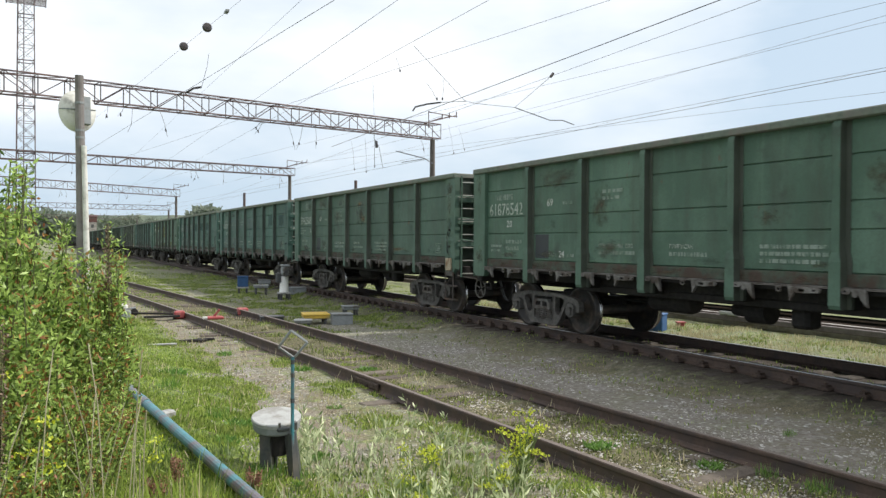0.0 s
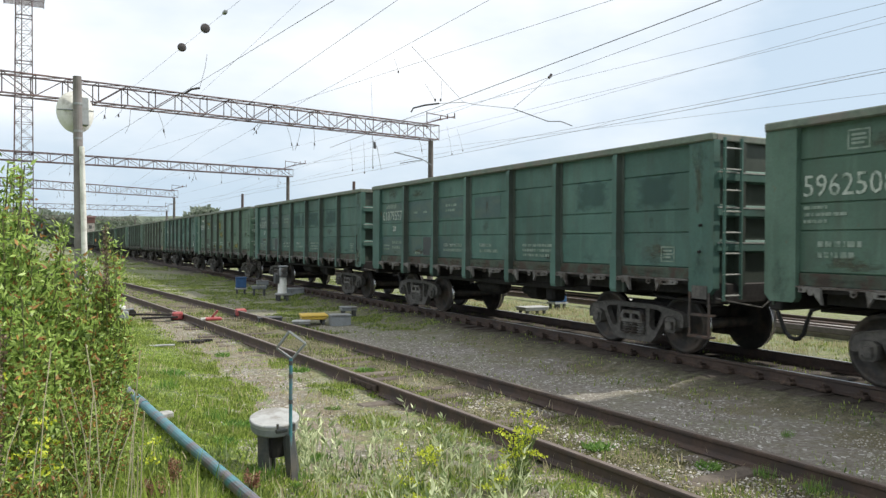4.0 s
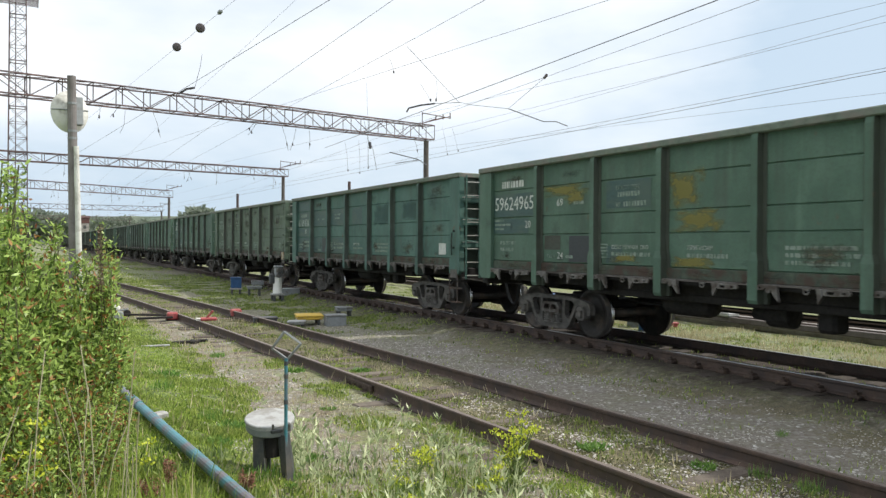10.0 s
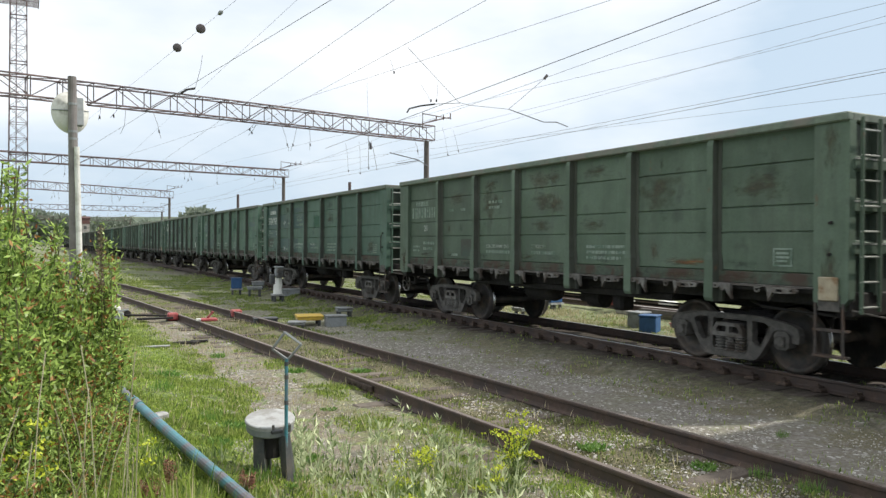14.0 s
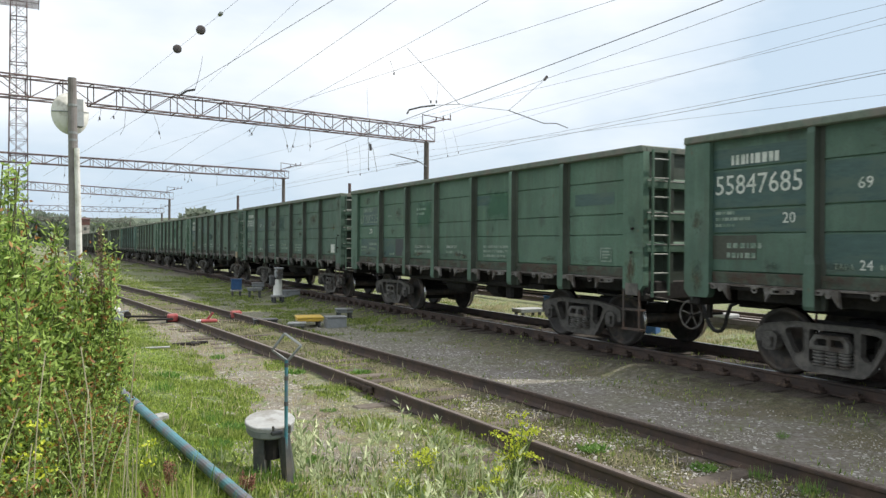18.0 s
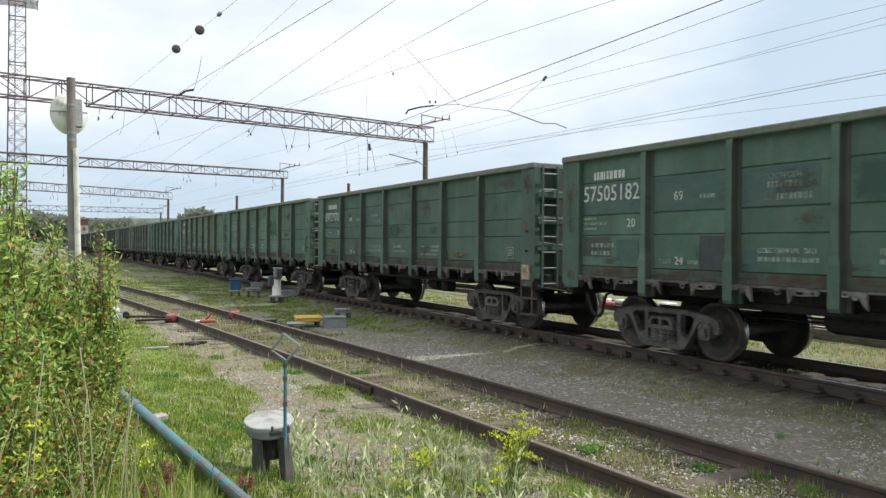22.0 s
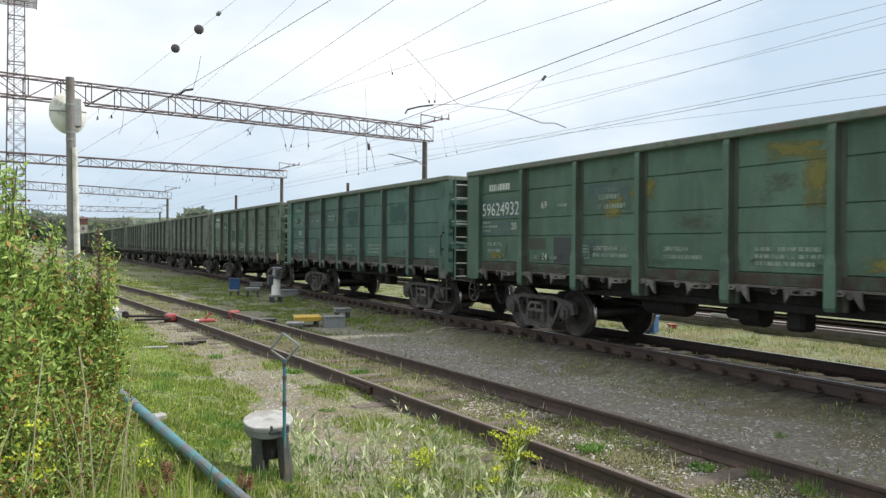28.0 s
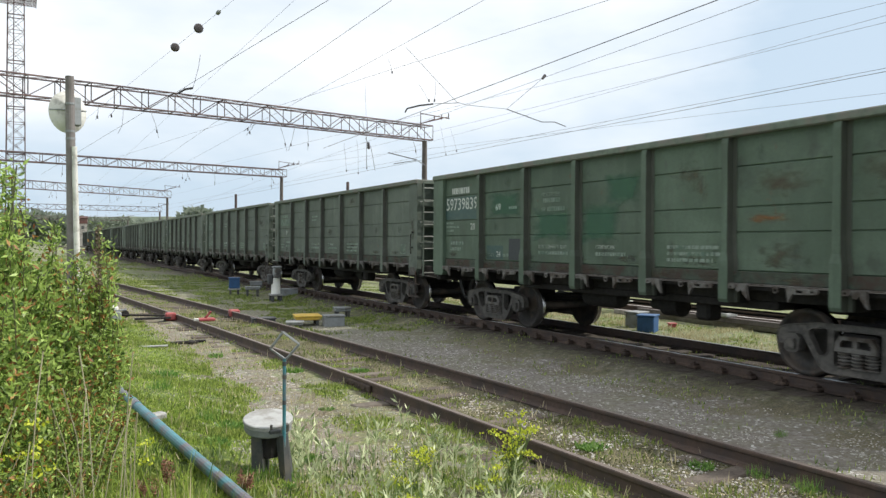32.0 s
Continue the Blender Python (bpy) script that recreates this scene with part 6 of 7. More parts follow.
def dead_weed():
    """A brown dried plant at the foot of the shrubs."""
    r = random.Random(78)
    z = ground_z(-0.22, 4.75)
    d = tagged(empty("dead_weed", pose(-0.22, 4.75, z - 0.01)), "brown dried-up weed before the shrubs", "weed")
    bm, seeds = bmesh.new(), []
    for k in range(9):
        tip = Vector((r.uniform(-0.07, 0.07), r.uniform(-0.07, 0.07), r.uniform(0.9, 1.4)))
        tube([(0, 0, 0), tip * 0.5 + Vector((r.uniform(-0.02, 0.02), 0, 0)), tip], 0.004, bm, 4)
        for j in range(110):
            w = any_way(r, 0.4)
            seeds.append((tip * r.uniform(0.3, 1.0) + any_way(r) * 0.03, w, w.cross(any_way(r)).normalized(), r.uniform(0.015, 0.04), 0.012))
    part("stalk", bm, STEM, d)
    leaf_cloud("dry_leaf", seeds, DOCKSEED, d, "", "", "stuff")["label"] = "brown dry leaves"


dead_weed()


def wave_way(r, lean):
    a = r.uniform(0, math.tau)
    return Vector((math.cos(a) * lean, math.sin(a) * lean, 1)).normalized()


def grass_field(name, mat, count, region, height, seed, label, dens=None, width=0.012):
    r = random.Random(seed)
    items = []
    x0, x1, y0, y1 = region
    while len(items) < count:
        y = y0 + (y1 - y0) * r.random() ** 1.7
        x = r.uniform(x0, x1)
        c = x - bend_x(min(y, 60)) + 5.55
        if dens and r.random() > dens(x, y, c):
            continue
        g = ground_z(x, y)
        w = wave_way(r, r.uniform(0.05, 0.6))
        side = Vector((r.uniform(-1, 1), r.uniform(-1, 1), 0)).normalized()
        items.append((Vector((x, y, g - 0.01)), w, side, height * r.uniform(0.5, 1.4), width * r.uniform(0.6, 1.5) * (1 + y * 0.03)))
    leaf_cloud(name, items, mat, None, label, "grass", "stuff")


def clump(x, y, s, k):
    return max(0.0, noise.noise(Vector((x * s, y * s, k))) * 1.6 + 0.35)


def meadow(x, y, c):
    off = c - (4.9 - 14.5 / max(y, 3.0)) + 0.35 * noise.noise(Vector((x * 0.9, y * 0.9, 2)))
    d = 1.0 if off < -0.4 else 0.05 if off < 0.45 else 0.42
    if c > 4.6:
        d = 0.24 if c < 6.5 else 0.025 if c < 8.0 else 0.06
    if y < 6.2 and off > -0.4:
        d = min(d, 0.22)
    if y > 17 and c > 6.5 and x < 9.0:
        d = 0.7
    if x > 12.2:
        d = 0.28
    return d * clump(x, y, 0.8, 3) * min(1.0, 2.2 * clump(x, y, 3.1, 17))


grass_field("far_grass", GRASS, 26000, (-14, 9.0, 42, 125), 0.12, 10, "patchy grass far along the line", lambda x, y, c: clump(x, y * 0.4, 0.35, 3), 0.014)
grass_field("grass", GRASS, 170000, (-3, 15.5, 3.0, 45), 0.062, 11, "short patchy green grass", meadow)
grass_field("dry_grass", DRYGRASS, 15000, (-1, 15.5, 3.0, 26), 0.13, 12, "dry pale grass stalks", lambda x, y, c: (0.09 if c < 2.6 else 0.14 if c < 4.2 else 0.10 if c < 6.6 else 1.0 if x > 12.2 else 0) * clump(x, y, 1.1, 8), 0.009)
grass_field("turf", TURF, 70000, (0.4, 4.9, 3.6, 14), 0.034, 20, "short yellow-green turf", lambda x, y, c: meadow(x, y, c) if y > 6.4 or x < 1.7 else 0.55 * clump(x, y, 2.3, 31), 0.011)
grass_field("lawn", TURF, 34000, (0.3, 3.6, 5.5, 22), 0.045, 51, "soft bright green turf beside the worn path", lambda x, y, c: (1.0 if c - (4.9 - 14.5 / max(y, 3.0)) + 0.4 * noise.noise(Vector((x * 0.9, y * 0.9, 2))) < -0.35 else 0.0) * min(1.0, 0.35 + clump(x, y, 1.6, 52)), 0.009)
grass_field("track_moss", MOSS, 22000, (2.5, 6.4, 3.0, 24), 0.026, 53, "low moss and weeds between the siding rails", lambda x, y, c: (1.0 if 4.85 < c < 6.25 else 0.0) * clump(x, y, 1.9, 54), 0.012)
grass_field("herb_grass", HERB, 3600, (0.6, 3.95, 3.2, 7.2), 0.085, 19, "dark low herbs in the foreground", lambda x, y, c: (0.2 if math.hypot(x - 1.8, y - 6.2) < 0.5 else 1.0) * clump(x, y, 2.1, 25), 0.013)
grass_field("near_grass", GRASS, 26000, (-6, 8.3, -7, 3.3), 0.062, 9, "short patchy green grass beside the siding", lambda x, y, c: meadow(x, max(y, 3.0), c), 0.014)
grass_field("tall_grass", GRASS, 1100, (0.2, 3.9, 3.2, 6.6), 0.13, 13, "taller lush grass in the foreground", lambda x, y, c: (0 if math.hypot(x - 1.8, y - 6.2) < 0.55 else 0.9) * clump(x, y, 1.3, 5), 0.010)
grass_field("pale_grass", PALEHERB, 500, (0.8, 3.9, 3.2, 7.0), 0.16, 14, "pale bleached grass in the foreground", lambda x, y, c: (0 if math.hypot(x - 1.8, y - 6.2) < 0.5 else 0.9) * clump(x, y, 1.7, 15), 0.009)


def litter(name, mat, count, seed, label):
    """Dry bits of leaf and stalk lying flat on the ground."""
    r = random.Random(seed)
    items = []
    while len(items) < count:
        y = 3.4 + 11 * r.random() ** 1.7
        x = r.uniform(0.6, 6.3) + bend_x(y) - 5.55
        if r.random() > clump(x, y, 1.6, seed):
            continue
        a = r.uniform(0, math.tau)
        w = Vector((math.cos(a), math.sin(a), r.uniform(-0.05, 0.35))).normalized()
        items.append((Vector((x, y, ground_z(x, y) + 0.006)), w, Vector((-w.y, w.x, r.uniform(-0.4, 0.4))), r.uniform(0.025, 0.08), r.uniform(0.006, 0.02)))
    leaf_cloud(name, items, mat, None, label, "litter", "stuff")


DARKBIT = leafy("dark plant litter", (0.03, 0.025, 0.018), (0.13, 0.105, 0.06), 0.8, 0.1)
litter("dark_litter", DARKBIT, 7000, 41, "dark dead leaves scattered on the ground")
litter("pale_litter", DRYGRASS, 4500, 42, "pale dry stalks scattered on the ground")
grass_field("tall_stalks", TURF, 1700, (-0.5, 0.95, 3.5, 5.1), 0.42, 43, "tall yellow-green grass before the shrubs", lambda x, y, c: clump(x, y, 2.0, 43), 0.010)
grass_field("straw", DRYGRASS, 520, (-0.5, 1.0, 3.5, 5.1), 0.36, 44, "bleached straw before the shrubs", lambda x, y, c: clump(x, y, 2.0, 44), 0.008)


def herbs():
    """Pale leafy herbs along the siding, and yellow flowering plants."""
    r = random.Random(21)
    items = []
    for k in range(350):
        x, y = r.uniform(1.9, 3.85), r.uniform(4.2, 7.6)
        if x > 4.2 - 0.07 * y or r.random() > clump(x, y, 1.9, 9):
            continue
        z = ground_z(x, y)
        hgt = r.uniform(0.18, 0.46)
        lean = Vector((r.uniform(-0.25, 0.25), r.uniform(-0.25, 0.25), 1)).normalized()
        base = Vector((x, y, z))
        side = Vector((r.uniform(-1, 1), r.uniform(-1, 1), 0)).normalized()
        items.append((base, lean, side, hgt, 0.014))
        for j in range(r.randint(7, 13)):
            u = r.uniform(0.3, 1.0)
            w = (lean + any_way(r) * 0.8).normalized()
            items.append((base + lean * hgt * u, w, w.cross(any_way(r)).normalized(), r.uniform(0.045, 0.11), r.uniform(0.014, 0.030)))
    leaf_cloud("pale_herbs", items, PALEHERB, None, "pale silvery herbs with upright leaves by the siding", "herbs", "stuff")

    def flowering(x, y, hgt, heads, spread, label):
        z = ground_z(x, y)
        f = tagged(empty("yellow_flower", pose(x, y, z - 0.01)), label, "flower", "yellow flowers")
        bm = bmesh.new()
        bl, lv = [], []
        for k in range(heads):
            top = Vector((r.uniform(-spread, spread), r.uniform(-spread, spread), hgt * r.uniform(0.45, 1.0)))
            mid = Vector((top.x * 0.3, top.y * 0.3, top.z * 0.5))
            tube([(0, 0, 0), mid, top], 0.004, bm, 4)
            for j in range(22):
                p = top + Vector((r.gauss(0, 0.036), r.gauss(0, 0.036), r.gauss(0, 0.012)))
                w = any_way(r, 0.9)
                bl.append((p, w, w.cross(any_way(r)).normalized(), r.uniform(0.02, 0.034), 0.02))
            for j in range(6):
                w = any_way(r, 0.3)
                lv.append((mid.lerp(top, r.uniform(-0.6, 0.7)), w, w.cross(any_way(r)).normalized(), 0.06, 0.012))
        part("stalk", bm, GRASSSTEM, f)
        leaf_cloud("blossom", bl, BLOOM, f, "", "", "stuff")
        leaf_cloud("leaf", lv, GRASS, f, "", "", "stuff")
    flowering(3.70, 5.50, 0.66, 26, 0.16, "bright yellow flowering weed against the rail")
    flowering(3.35, 5.35, 0.34, 6, 0.15, "small yellow flowering weed")
    flowering(2.80, 5.75, 0.40, 6, 0.18, "pale yellow flowering weed among herbs")
    flowering(2.95, 5.9, 0.36, 5, 0.16, "pale yellow flowering weed among herbs")
    flowering(2.62, 5.25, 0.30, 3, 0.12, "small yellow flowering weed")
    flowering(0.16, 5.0, 0.95, 4, 0.22, "tall yellow flowering weed beside the shrubs")
    flowering(-0.05, 5.15, 1.15, 5, 0.25, "tall yellow flowering weed beside the shrubs")
    flowering(0.10, 4.75, 0.42, 4, 0.10, "yellow flowering weed under the shrubs")
    flowering(0.75, 5.6, 0.45, 2, 0.10, "small yellow flowering weed near the pipe")
    d = tagged(empty("dry_stalks"), "dry bleached weed stalks standing before the shrubs", "dry stalks")
    for k in range(16):
        x, y = r.uniform(-0.25, 0.55), r.uniform(4.3, 5.2)
        z = ground_z(x, y)
        hgt = r.uniform(0.5, 1.35)
        lx, ly = r.uniform(-0.25, 0.2), r.uniform(-0.2, 0.2)
        pts = [(x, y, z), (x + lx * 0.12, y + ly * 0.2, z + hgt * 0.4), (x + lx * 0.45, y + ly * 0.5, z + hgt * 0.75), (x + lx, y + ly, z + hgt)]
        bm = tube(pts, 0.0033, None, 5)
        if k % 3 == 0:
            tube([pts[1], (x + lx * 0.3 + 0.12, y, z + hgt * 0.75)], 0.002, bm, 4)
        part("stalk", bm, STRAW, d)
    fl = []
    for k in range(90):
        p = Vector((0.42 + r.gauss(0, 0.05), 4.95 + r.gauss(0, 0.04), ground_z(0.42, 4.95) + 0.20 + r.gauss(0, 0.02)))
        w = any_way(r, 0.6)
        fl.append((p, w, w.cross(any_way(r)).normalized(), 0.03, 0.016))
    pk = tagged(empty("pink_flower"), "pink thistle-like blossom low in the grass", "flower")
    leaf_cloud("blossom", fl, PINK, pk)
    part("stalk", tube([(0.42, 4.95, ground_z(0.42, 4.95) - 0.01), (0.42, 4.95, ground_z(0.42, 4.95) + 0.2)], 0.006), GRASSSTEM, pk)


def tufts():
    """Single tufts of lush grass and broad-leaved weeds."""
    r = random.Random(61)
    spots = TUFTS
    for x, y, size, broad in spots:
        g = ground_z(x, y)
        t = tagged(empty("weed_tuft", pose(x, y, g - 0.012)), "low broad-leaved green weed" if broad else "lush tuft of green grass", "weed", "weed tufts")
        items = []
        for k in range(150 if broad else 80):
            a, q = r.uniform(0, math.tau), size * math.sqrt(r.random())
            w = wave_way(r, r.uniform(0.5, 1.6) if broad else r.uniform(0.05, 0.5))
            side = w.cross(any_way(r)).normalized()
            items.append((Vector((q * math.cos(a), q * math.sin(a), 0)), w, side, size * (r.uniform(0.3, 0.8) if broad else r.uniform(0.6, 1.6)), size * (0.16 if broad else 0.05)))
        leaf_cloud("leaf", items, LUSH, t, "", "", "stuff")


LUSH = leafy("lush weed leaf", (0.07, 0.17, 0.03), (0.22, 0.38, 0.08), 0.5, 0.35)
TUFTS = ((1.70, 6.16, 0.11, 0), (1.98, 6.2, 0.09, 0), (1.60, 6.35, 0.10, 1), (1.84, 6.02, 0.07, 1), (5.98, 4.85, 0.11, 0), (5.95, 4.32, 0.12, 0), (5.72, 5.3, 0.12, 1), (6.0, 8.6, 0.10, 0), (4.91, 12.0, 0.16, 1), (1.9, 8.2, 0.17, 1), (1.75, 8.6, 0.13, 0), (1.82, 12.1, 0.18, 1), (3.4, 9.4, 0.10, 1), (2.3, 7.0, 0.13, 1), (3.1, 14.6, 0.15, 1), (3.85, 12.2, 0.16, 1), (3.6, 5.0, 0.10, 1), (4.3, 4.4, 0.12, 1), (4.55, 6.6, 0.09, 0), (5.2, 6.3, 0.14, 1), (1.5, 10.4, 0.15, 0), (7.4, 5.7, 0.08, 0), (6.1, 7.3, 0.09, 1), (1.55, 7.4, 0.14, 1))
tufts()


def ground_litter():
    p = tagged(part("plank", box(-0.42, 0.42, -0.05, 0.05, 0, 0.03, soft=0.006), PALEGREY, None, "", pose(2.05, 16.08, ground_z(2.05, 16.08), 0, 0, -5)), "pale weathered plank lying in the grass", "plank")
    b = tagged(empty("scrap_iron", pose(3.03, 16.8, ground_z(3.03, 16.8))), "dark scrap iron lying on the path", "scrap")
    for k, (x, y, w, a) in enumerate(((-0.15, 0, 0.5, 8), (0.16, 0.08, 0.36, -14), (0.05, -0.1, 0.24, 40))):
        part("bar", box(-w / 2, w / 2, -0.05, 0.05, 0, 0.06, soft=0.012), BLACKGRIME, b, "", pose(x, y, 0.0 + 0.002 * k, 0, 0, a))


ground_litter()
GRASSSTEM = surface("green stem", (0.12, 0.18, 0.05), 0.7)
STRAW = surface("bleached stalk", (0.38, 0.35, 0.23), 0.8, 0, 0.15, 20)
herbs()


def stones(name, mat, count, seed, spot, size, label):
    """Loose stones as one mesh of small squashed lumps."""
    r = random.Random(seed)
    v, f = [], []
    while len(v) < count * 6:
        x, y, ok = spot(r)
        if not ok:
            continue
        s = size * r.uniform(0.5, 1.5) * (1 + 0.02 * y)
        z = ground_z(x, y) + s * 0.15
        a = r.uniform(0, math.tau)
        c, d = math.cos(a) * s, math.sin(a) * s
        k = len(v)
        q = r.uniform(0.5, 1)
        v += [(x + c, y + d, z), (x - d * q, y + c * q, z + s * r.uniform(-0.1, 0.2)), (x - c, y - d, z), (x + d * q, y - c * q, z), (x + r.uniform(-0.3, 0.3) * s, y + r.uniform(-0.3, 0.3) * s, z + s * r.uniform(0.4, 0.8)), (x, y, z - s * 0.5)]
        f += [(k + i, k + (i + 1) % 4, k + 4) for i in range(4)] + [(k + (i + 1) % 4, k + i, k + 5) for i in range(4)]
    me = bpy.data.meshes.new(name)
    me.from_pydata(v, [], f)
    me.materials.append(mat)
    tagged(new(name, me), label, "gravel", "", "stuff")


def strip(x0, x1, y0, y1, keep=1.0, curved=True, power=1.6):
    def spot(r):
        y = y0 + (y1 - y0) * r.random() ** power
        x = r.uniform(x0, x1) + (bend_x(y) - 5.55 if curved else 0)
        return x, y, r.random() < keep * clump(x, y, 1.2, 14)
    return spot


stones("gravel", PALESTONE, 5500, 31, strip(6.4, 8.7, 2.8, 19), 0.0105, "loose grey gravel between the tracks")
stones("ballast", PALESTONE, 2600, 32, strip(4.9, 6.2, 2.8, 9.5, 0.6), 0.015, "pale broken stones between the siding rails")
stones("path_stones", PALESTONE, 6500, 33, strip(2.0, 4.5, 3.2, 13), 0.010, "small pale stones on the worn path")

# ---- overhead details ----
ARMS = {
    "registration_arm": ("dark bent registration arm on the catenary", 0.03, [(11.24, 23.48, 6.26), (11.31, 23.44, 6.40), (11.66, 23.25, 6.50), (12.08, 23.02, 6.56)]),
    "stay_wire": ("thin slack stay wire above the train", 0.008, [(11.25, 23.47, 8.48), (12.79, 22.64, 6.62), (13.10, 22.48, 6.53), (14.28, 21.84, 6.40)]),
    "steady_arm": ("bent steady arm beyond the train", 0.016, [(14.28, 21.84, 6.40), (15.33, 21.27, 5.97), (15.71, 21.06, 5.97), (16.05, 20.88, 5.82)]),
    "stay_wire.b": ("thin slack stay wire above the train", 0.007, [(14.28, 21.84, 6.40), (14.70, 21.61, 6.81), (15.32, 21.28, 7.42)]),
    "stay_wire.c": ("thin slack stay wire above the train", 0.010, [(12.08, 23.02, 6.56), (12.84, 22.61, 6.60)]),
    "registration_arm.b": ("dark registration arm under the portal beam", 0.045, [(4.97, 30.27, 7.43), (5.20, 30.15, 7.60), (5.48, 30.00, 7.65)]),
    "stay_wire.d": ("thin upright stay on the portal beam", 0.009, [(5.48, 30.00, 7.65), (5.66, 29.90, 8.42), (5.72, 29.87, 8.91)]),
    "dropper": ("thin hanging dropper wire", 0.008, [(3.28, 32.32, 7.02), (3.24, 32.34, 6.37), (3.10, 32.41, 6.06)]),
    "dropper.b": ("thin hanging dropper wire", 0.010, [(14.58, 35.31, 7.85), (14.76, 35.22, 7.02), (14.76, 35.21, 5.48)]),
    "dropper.c": ("thin hanging dropper wire", 0.012, [(14.71, 35.24, 7.02), (14.96, 35.11, 6.54), (15.14, 35.01, 5.42)]),
    "registration_arm.c": ("registration arm near the portal post", 0.025, [(16.52, 36.54, 6.56), (17.83, 35.83, 6.19), (19.3, 37.6, 6.1)]),
    "registration_arm.d": ("registration arm near the portal post", 0.020, [(16.79, 36.39, 5.97), (17.83, 35.83, 6.16)]),
    "stay_insulator.b": ("small dark strain insulator", 0.07, [(14.05, 33.32, 6.55), (14.08, 33.31, 6.24)]),
}
DROPS = [
    ((14.57, 35.0, 9.73), (14.69, 35.0, 5.48)),
    ((11.75, 26.0, 8.65), (11.91, 26.0, 8.14)),
    ((12.14, 23.0, 7.34), (12.12, 23.0, 6.63)),
    ((11.52, 23.0, 7.16), (11.91, 23.0, 6.61)),
    ((19.62, 36.5, 8.12), (19.95, 36.5, 6.61)),
    ((20.25, 36.5, 8.05), (20.62, 36.5, 6.84)),
    ((13.47, 35.0, 6.68), (13.62, 35.0, 5.29)),
    ((14.17, 35.0, 6.84), (14.24, 35.0, 5.21)),
]
for p, q in DROPS:
    d = tagged(empty("dropper"), "thin hanging dropper wire with a small clamp", "dropper", "overhead fittings")
    part("wire", tube([p, (p[0] * 0.5 + q[0] * 0.5 + 0.03, p[1], p[2] * 0.5 + q[2] * 0.5), q], 0.006, None, 4), WIRE, d)
    part("clamp", bar(q, (q[0], q[1], q[2] + 0.09), 0.028, sides=6), PORCELAIN, d)
tagged(part("stay_insulator", bar((15.87, 22.0, 7.63), (15.99, 22.0, 7.77), 0.05, sides=8), PORCELAIN), "small dark strain insulator", "insulator", "overhead fittings")
for nm, (label, rad, pts) in ARMS.items():
    tagged(part(nm.split(".")[0], tube(pts, rad), PORCELAIN if "insulator" in nm or rad > 0.02 else WIRE), label, nm.split(".")[0].replace("_", " "), "overhead fittings")
for y in (13.0, 17.0, 22.0, 28.0):
    u = (y - 11.13) / 20.39
    part("dropper", bar((18.03 - 0.57 * u, y, 6.0), (19.38 - 0.89 * (y - 11.96) / 18.71, y, 6.4), 0.004, sides=4), WIRE, ball_wire)
for x, y, hh, rad in ((25.7, 65.7, 7.4, 0.14), (21.96, 92.7, 7.6, 0.15)):
    tagged(part("mast", bar((x, y, -0.5), (x, y, hh), rad * 1.2, sides=12, r2=rad), LATTICE), "dark catenary mast beyond the train", "mast", "catenary masts")


# ---- sleepers and fastenings ----
def lay_sleepers():
    main = None
    lump = None
    r = random.Random(41)
    for k in range(126):
        y = -7.41 + k * 0.545
        if main is None:
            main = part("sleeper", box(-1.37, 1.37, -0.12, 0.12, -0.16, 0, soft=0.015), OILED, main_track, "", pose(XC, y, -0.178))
            bm = box(-0.20, -0.06, -0.09, 0.09, 0.0, 0.055, soft=0.015)
            bar((-0.13, 0, 0.04), (-0.13, 0, 0.12), 0.026, bm, 6)
            box(-0.16, -0.05, -0.04, 0.04, 0.05, 0.085, bm)
            lump = part("rail_chair", bm, CHAIR, main_track, "rusty rail fastening", pose(XC - 0.797, y, -0.178))
            continue
        share(main, main_track, pose(XC + r.uniform(-0.04, 0.04), y + r.uniform(-0.03, 0.03), -0.178, 0, 0, r.uniform(-1.2, 1.2)))
        if 16 < k < 108:
            share(lump, main_track, pose(XC - 0.797, y, -0.178))
            share(lump, main_track, pose(XC + 0.797, y, -0.178, 0, 0, 180))
    old = None
    for k in range(88):
        y = -7.88 + k * 0.56
        at = pose(bend_x(y) + r.uniform(-0.08, 0.08), y, -0.336 + r.uniform(-0.012, 0.014), r.uniform(-1, 1), r.uniform(-0.8, 0.8), r.uniform(-3, 3) + 2.2)
        if old is None:
            old = part("sleeper", box(-1.35, 1.35, -0.12, 0.12, -0.14, 0, soft=0.02), SLEEPER, siding, "", at)
        else:
            share(old, siding, at)
    bm = box(-0.06, -0.012, -0.42, 0.42, 0.035, 0.13, soft=0.012)
    for u in (-0.3, -0.1, 0.1, 0.3):
        bar((-0.085, u, 0.08), (-0.055, u, 0.08), 0.016, bm, 6)
    for y in (10.4, 22.5):
        part("fishplate", bm.copy(), CHAIR, siding, "bolted rail joint plate", pose(bend_x(y) - 0.797, y, -0.33, 0, 0, 3.0))
    bm.free()


lay_sleepers()


# ---- distance ----
def far_woods(name, x0, x1, y, h, seed, n, label, dome=False):
    r = random.Random(seed)
    items = []
    for k in range(n):
        u = r.random()
        x = x0 + (x1 - x0) * u
        top = h * (0.85 + 0.18 * noise.noise(Vector((x * 0.03, seed, 0))) + 0.16 * noise.noise(Vector((x * 0.13, seed, 3))))
        if dome:
            top *= math.sqrt(max(0.05, 1 - (2 * u - 1) ** 2))
        z = top * math.sqrt(r.random())
        w = any_way(r)
        items.append((Vector((x, y + r.uniform(-14, 14), z)), w, w.cross(any_way(r)).normalized(), 2.8 * r.uniform(0.5, 1.2), 2.0))
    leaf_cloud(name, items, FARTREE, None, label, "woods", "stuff")


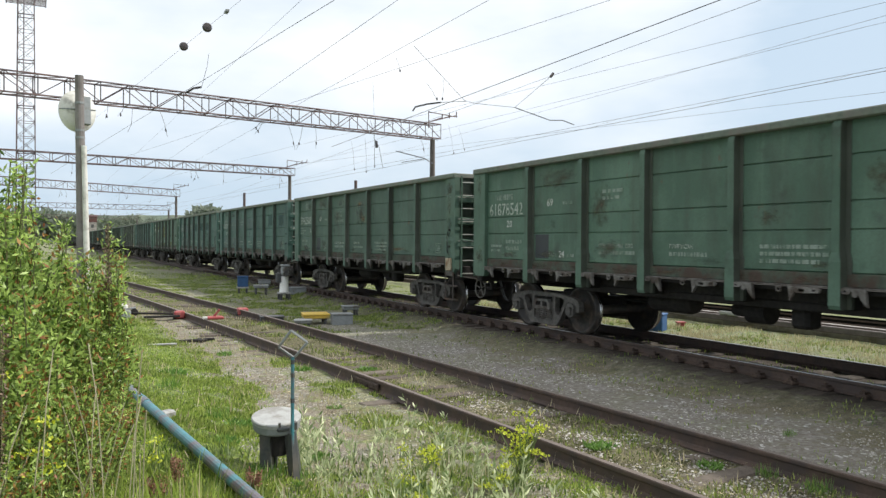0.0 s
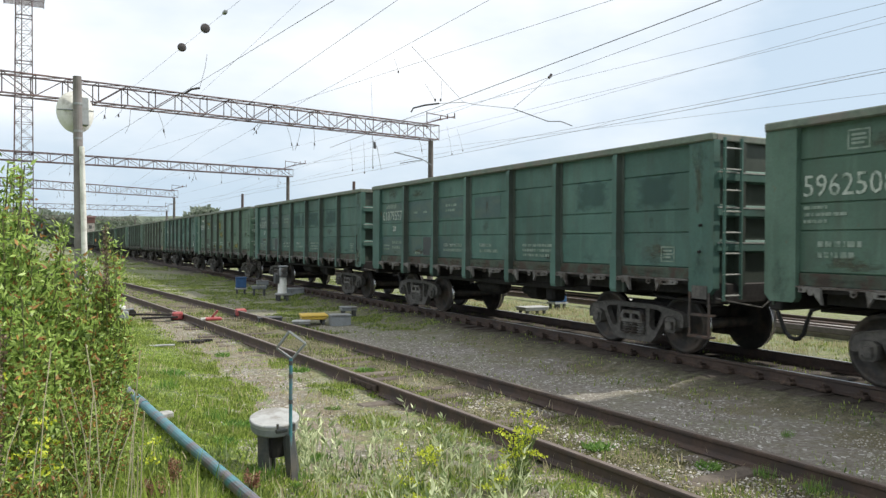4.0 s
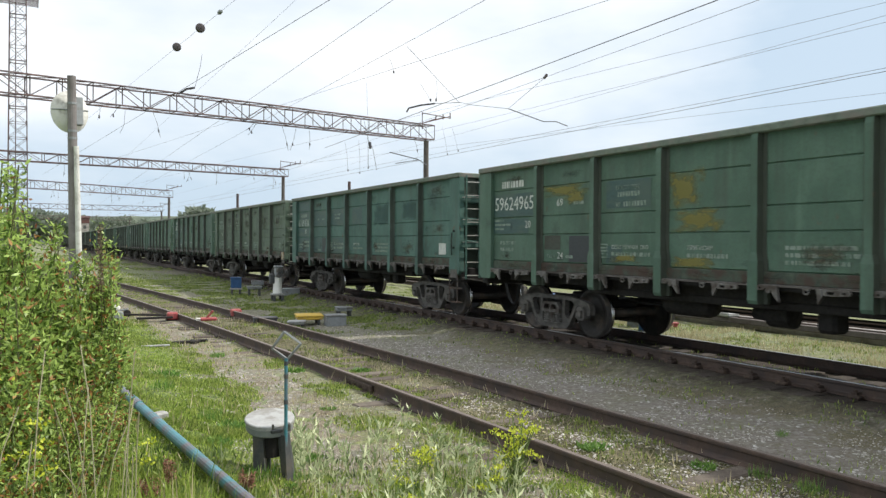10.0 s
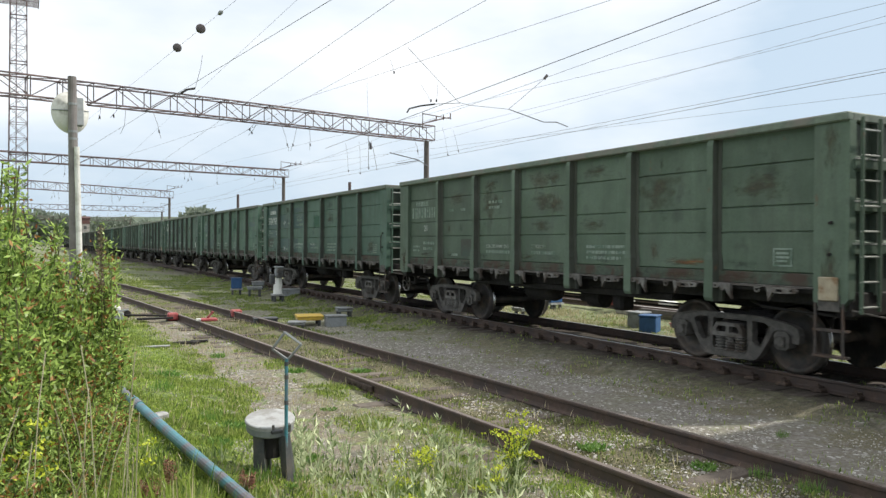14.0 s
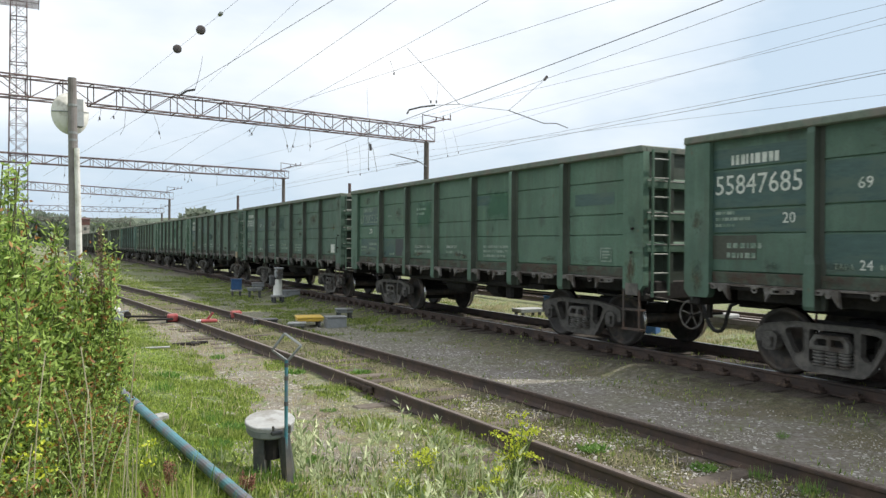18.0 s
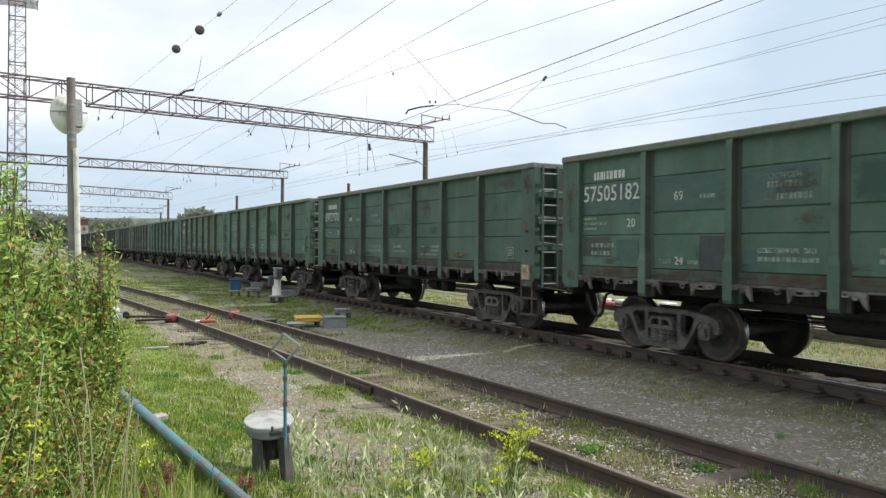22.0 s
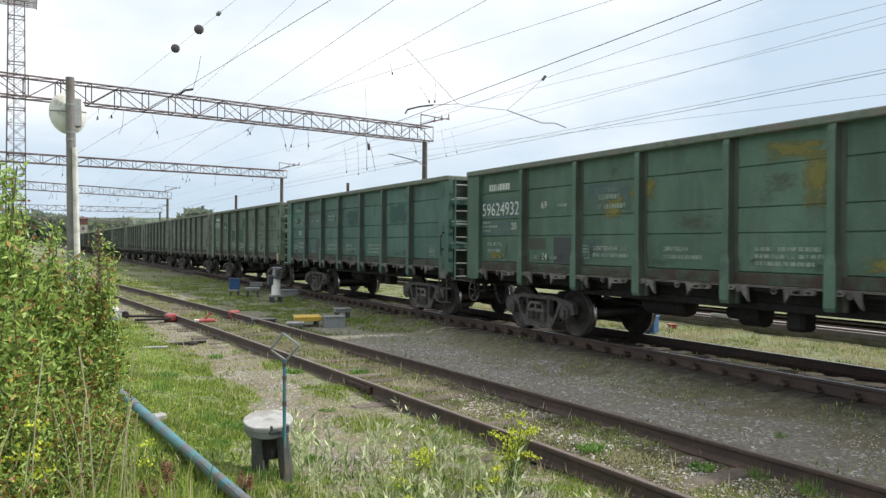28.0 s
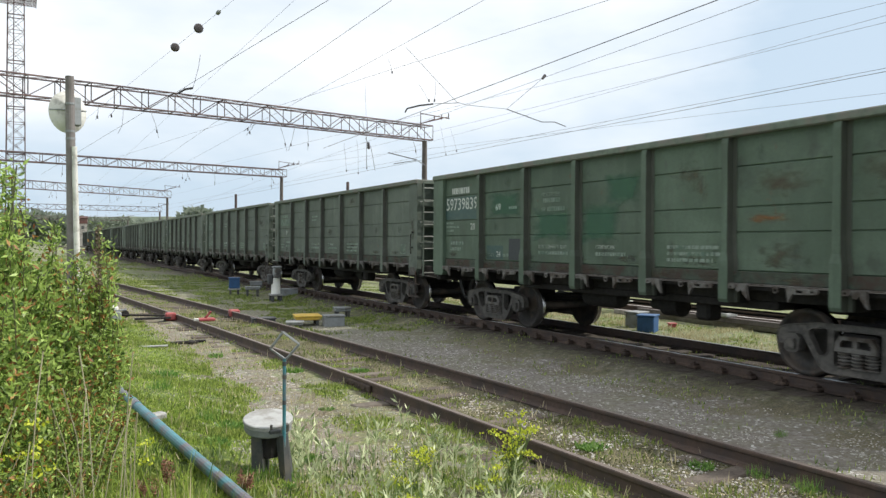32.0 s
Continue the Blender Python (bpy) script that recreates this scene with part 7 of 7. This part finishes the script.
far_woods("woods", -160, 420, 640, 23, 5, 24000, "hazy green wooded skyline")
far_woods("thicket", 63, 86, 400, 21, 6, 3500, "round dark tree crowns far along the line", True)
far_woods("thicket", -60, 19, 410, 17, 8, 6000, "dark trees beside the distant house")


def hill():
    """A low wooded ridge that closes the view."""
    verts, faces = [], []
    n = 120
    for i in range(n + 1):
        x = -900 + 2400 * i / n
        h = 27 + 7 * noise.noise(Vector((x * 0.004, 0, 0))) + 2.0 * noise.noise(Vector((x * 0.03, 5, 0)))
        verts += [(x, 880, -2), (x, 930, h), (x, 1100, h * 0.9), (x, 1250, -2)]
        if i:
            k = 4 * i
            faces += [(k - 4 + j, k + j, k + j + 1, k - 3 + j) for j in range(3)]
    me = bpy.data.meshes.new("hill")
    me.from_pydata(verts, [], faces)
    me.materials.append(surface("wooded slope", (0.10, 0.13, 0.10), 0.95, 0, 0.4, 0.12, 0, (0.15, 0.17, 0.12), 0.4, 0.02))
    tagged(new("backdrop_hill", me), "low hazy wooded ridge on the horizon", "hill", kind="structure")


hill()


def rail_pile():
    p = tagged(empty("rail_pile", pose(16.7, 13.5, -0.33)), "pale old rails and beams piled in the grass behind the train", "rail pile")
    r = random.Random(51)
    for k in range(9):
        x, z = -0.7 + 0.18 * k, 0.0 if k % 3 else 0.14
        y0 = r.uniform(-1, 1)
        part("beam", box(x - 0.07, x + 0.07, y0 - 4.5, y0 + r.uniform(3, 5.5), z, z + 0.14, soft=0.015), r.choice((GREYPAINT, DARKCONCRETE, CONCRETE, RAILSTEEL)), p)
    for k in range(7):
        part("scrap", box(-0.3, 0.3, -0.2, 0.2, 0, 0.12, soft=0.03), r.choice((WHITEPAINT, RED, PALEGREY)), p, "", pose(r.uniform(-0.8, 0.9), r.uniform(-6.5, 6.5), 0.0 if abs(k - 3) > 2 else 0.28, 0, 0, r.uniform(0, 90)))


rail_pile()


def far_house():
    b = tagged(empty("house", pose(20.0, 353, -0.3)), "narrow distant white house with a dull red upper storey", "house")
    part("wall", box(-1.7, 1.7, -3, 3, 0, 9.5), CONCRETE, b)
    part("upper_storey", box(-1.8, 1.8, -3.1, 3.1, 9.5, 11.9), surface("dull red boards", (0.12, 0.055, 0.05), 0.8), b, "dull red upper storey")
    part("roof", prism([(-3.5, 11.9), (3.5, 11.9), (0, 12.7)], -2.1, 2.1), surface("dull red roof", (0.10, 0.05, 0.047), 0.8), b)
    part("window", box(-0.5, 0.6, -3.05, -2.95, 7.2, 8.6), DARKGREY, b)



far_house()


def motions():
    """The train rolls past, its wheels turning while it is near."""
    for k, wg in wagons:
        def mid(t):
            return 8.766 + 13.92 * k - travel(t)
        walk(wg, [(t, pose(XC, mid(t), 0)) for t in range(33)])
        for bogie in [c for c in wg.children if c.name.startswith("bogie")]:
            for ws in [c for c in bogie.children if c.name.startswith("wheelset")]:
                y = ws.matrix_basis.translation.y
                rows = [j / 10 for j in range(321) if -8 < mid(j / 10) < 42]
                if not rows:
                    rows = []
                times = sorted({0.0, 32.0, *rows})
                turn = [(t, pose(0, y, 0.475, math.degrees((travel(min(max(t, rows[0]), rows[-1])) if rows else 0) / 0.475))) for t in times]
                walk(ws, turn)


motions()
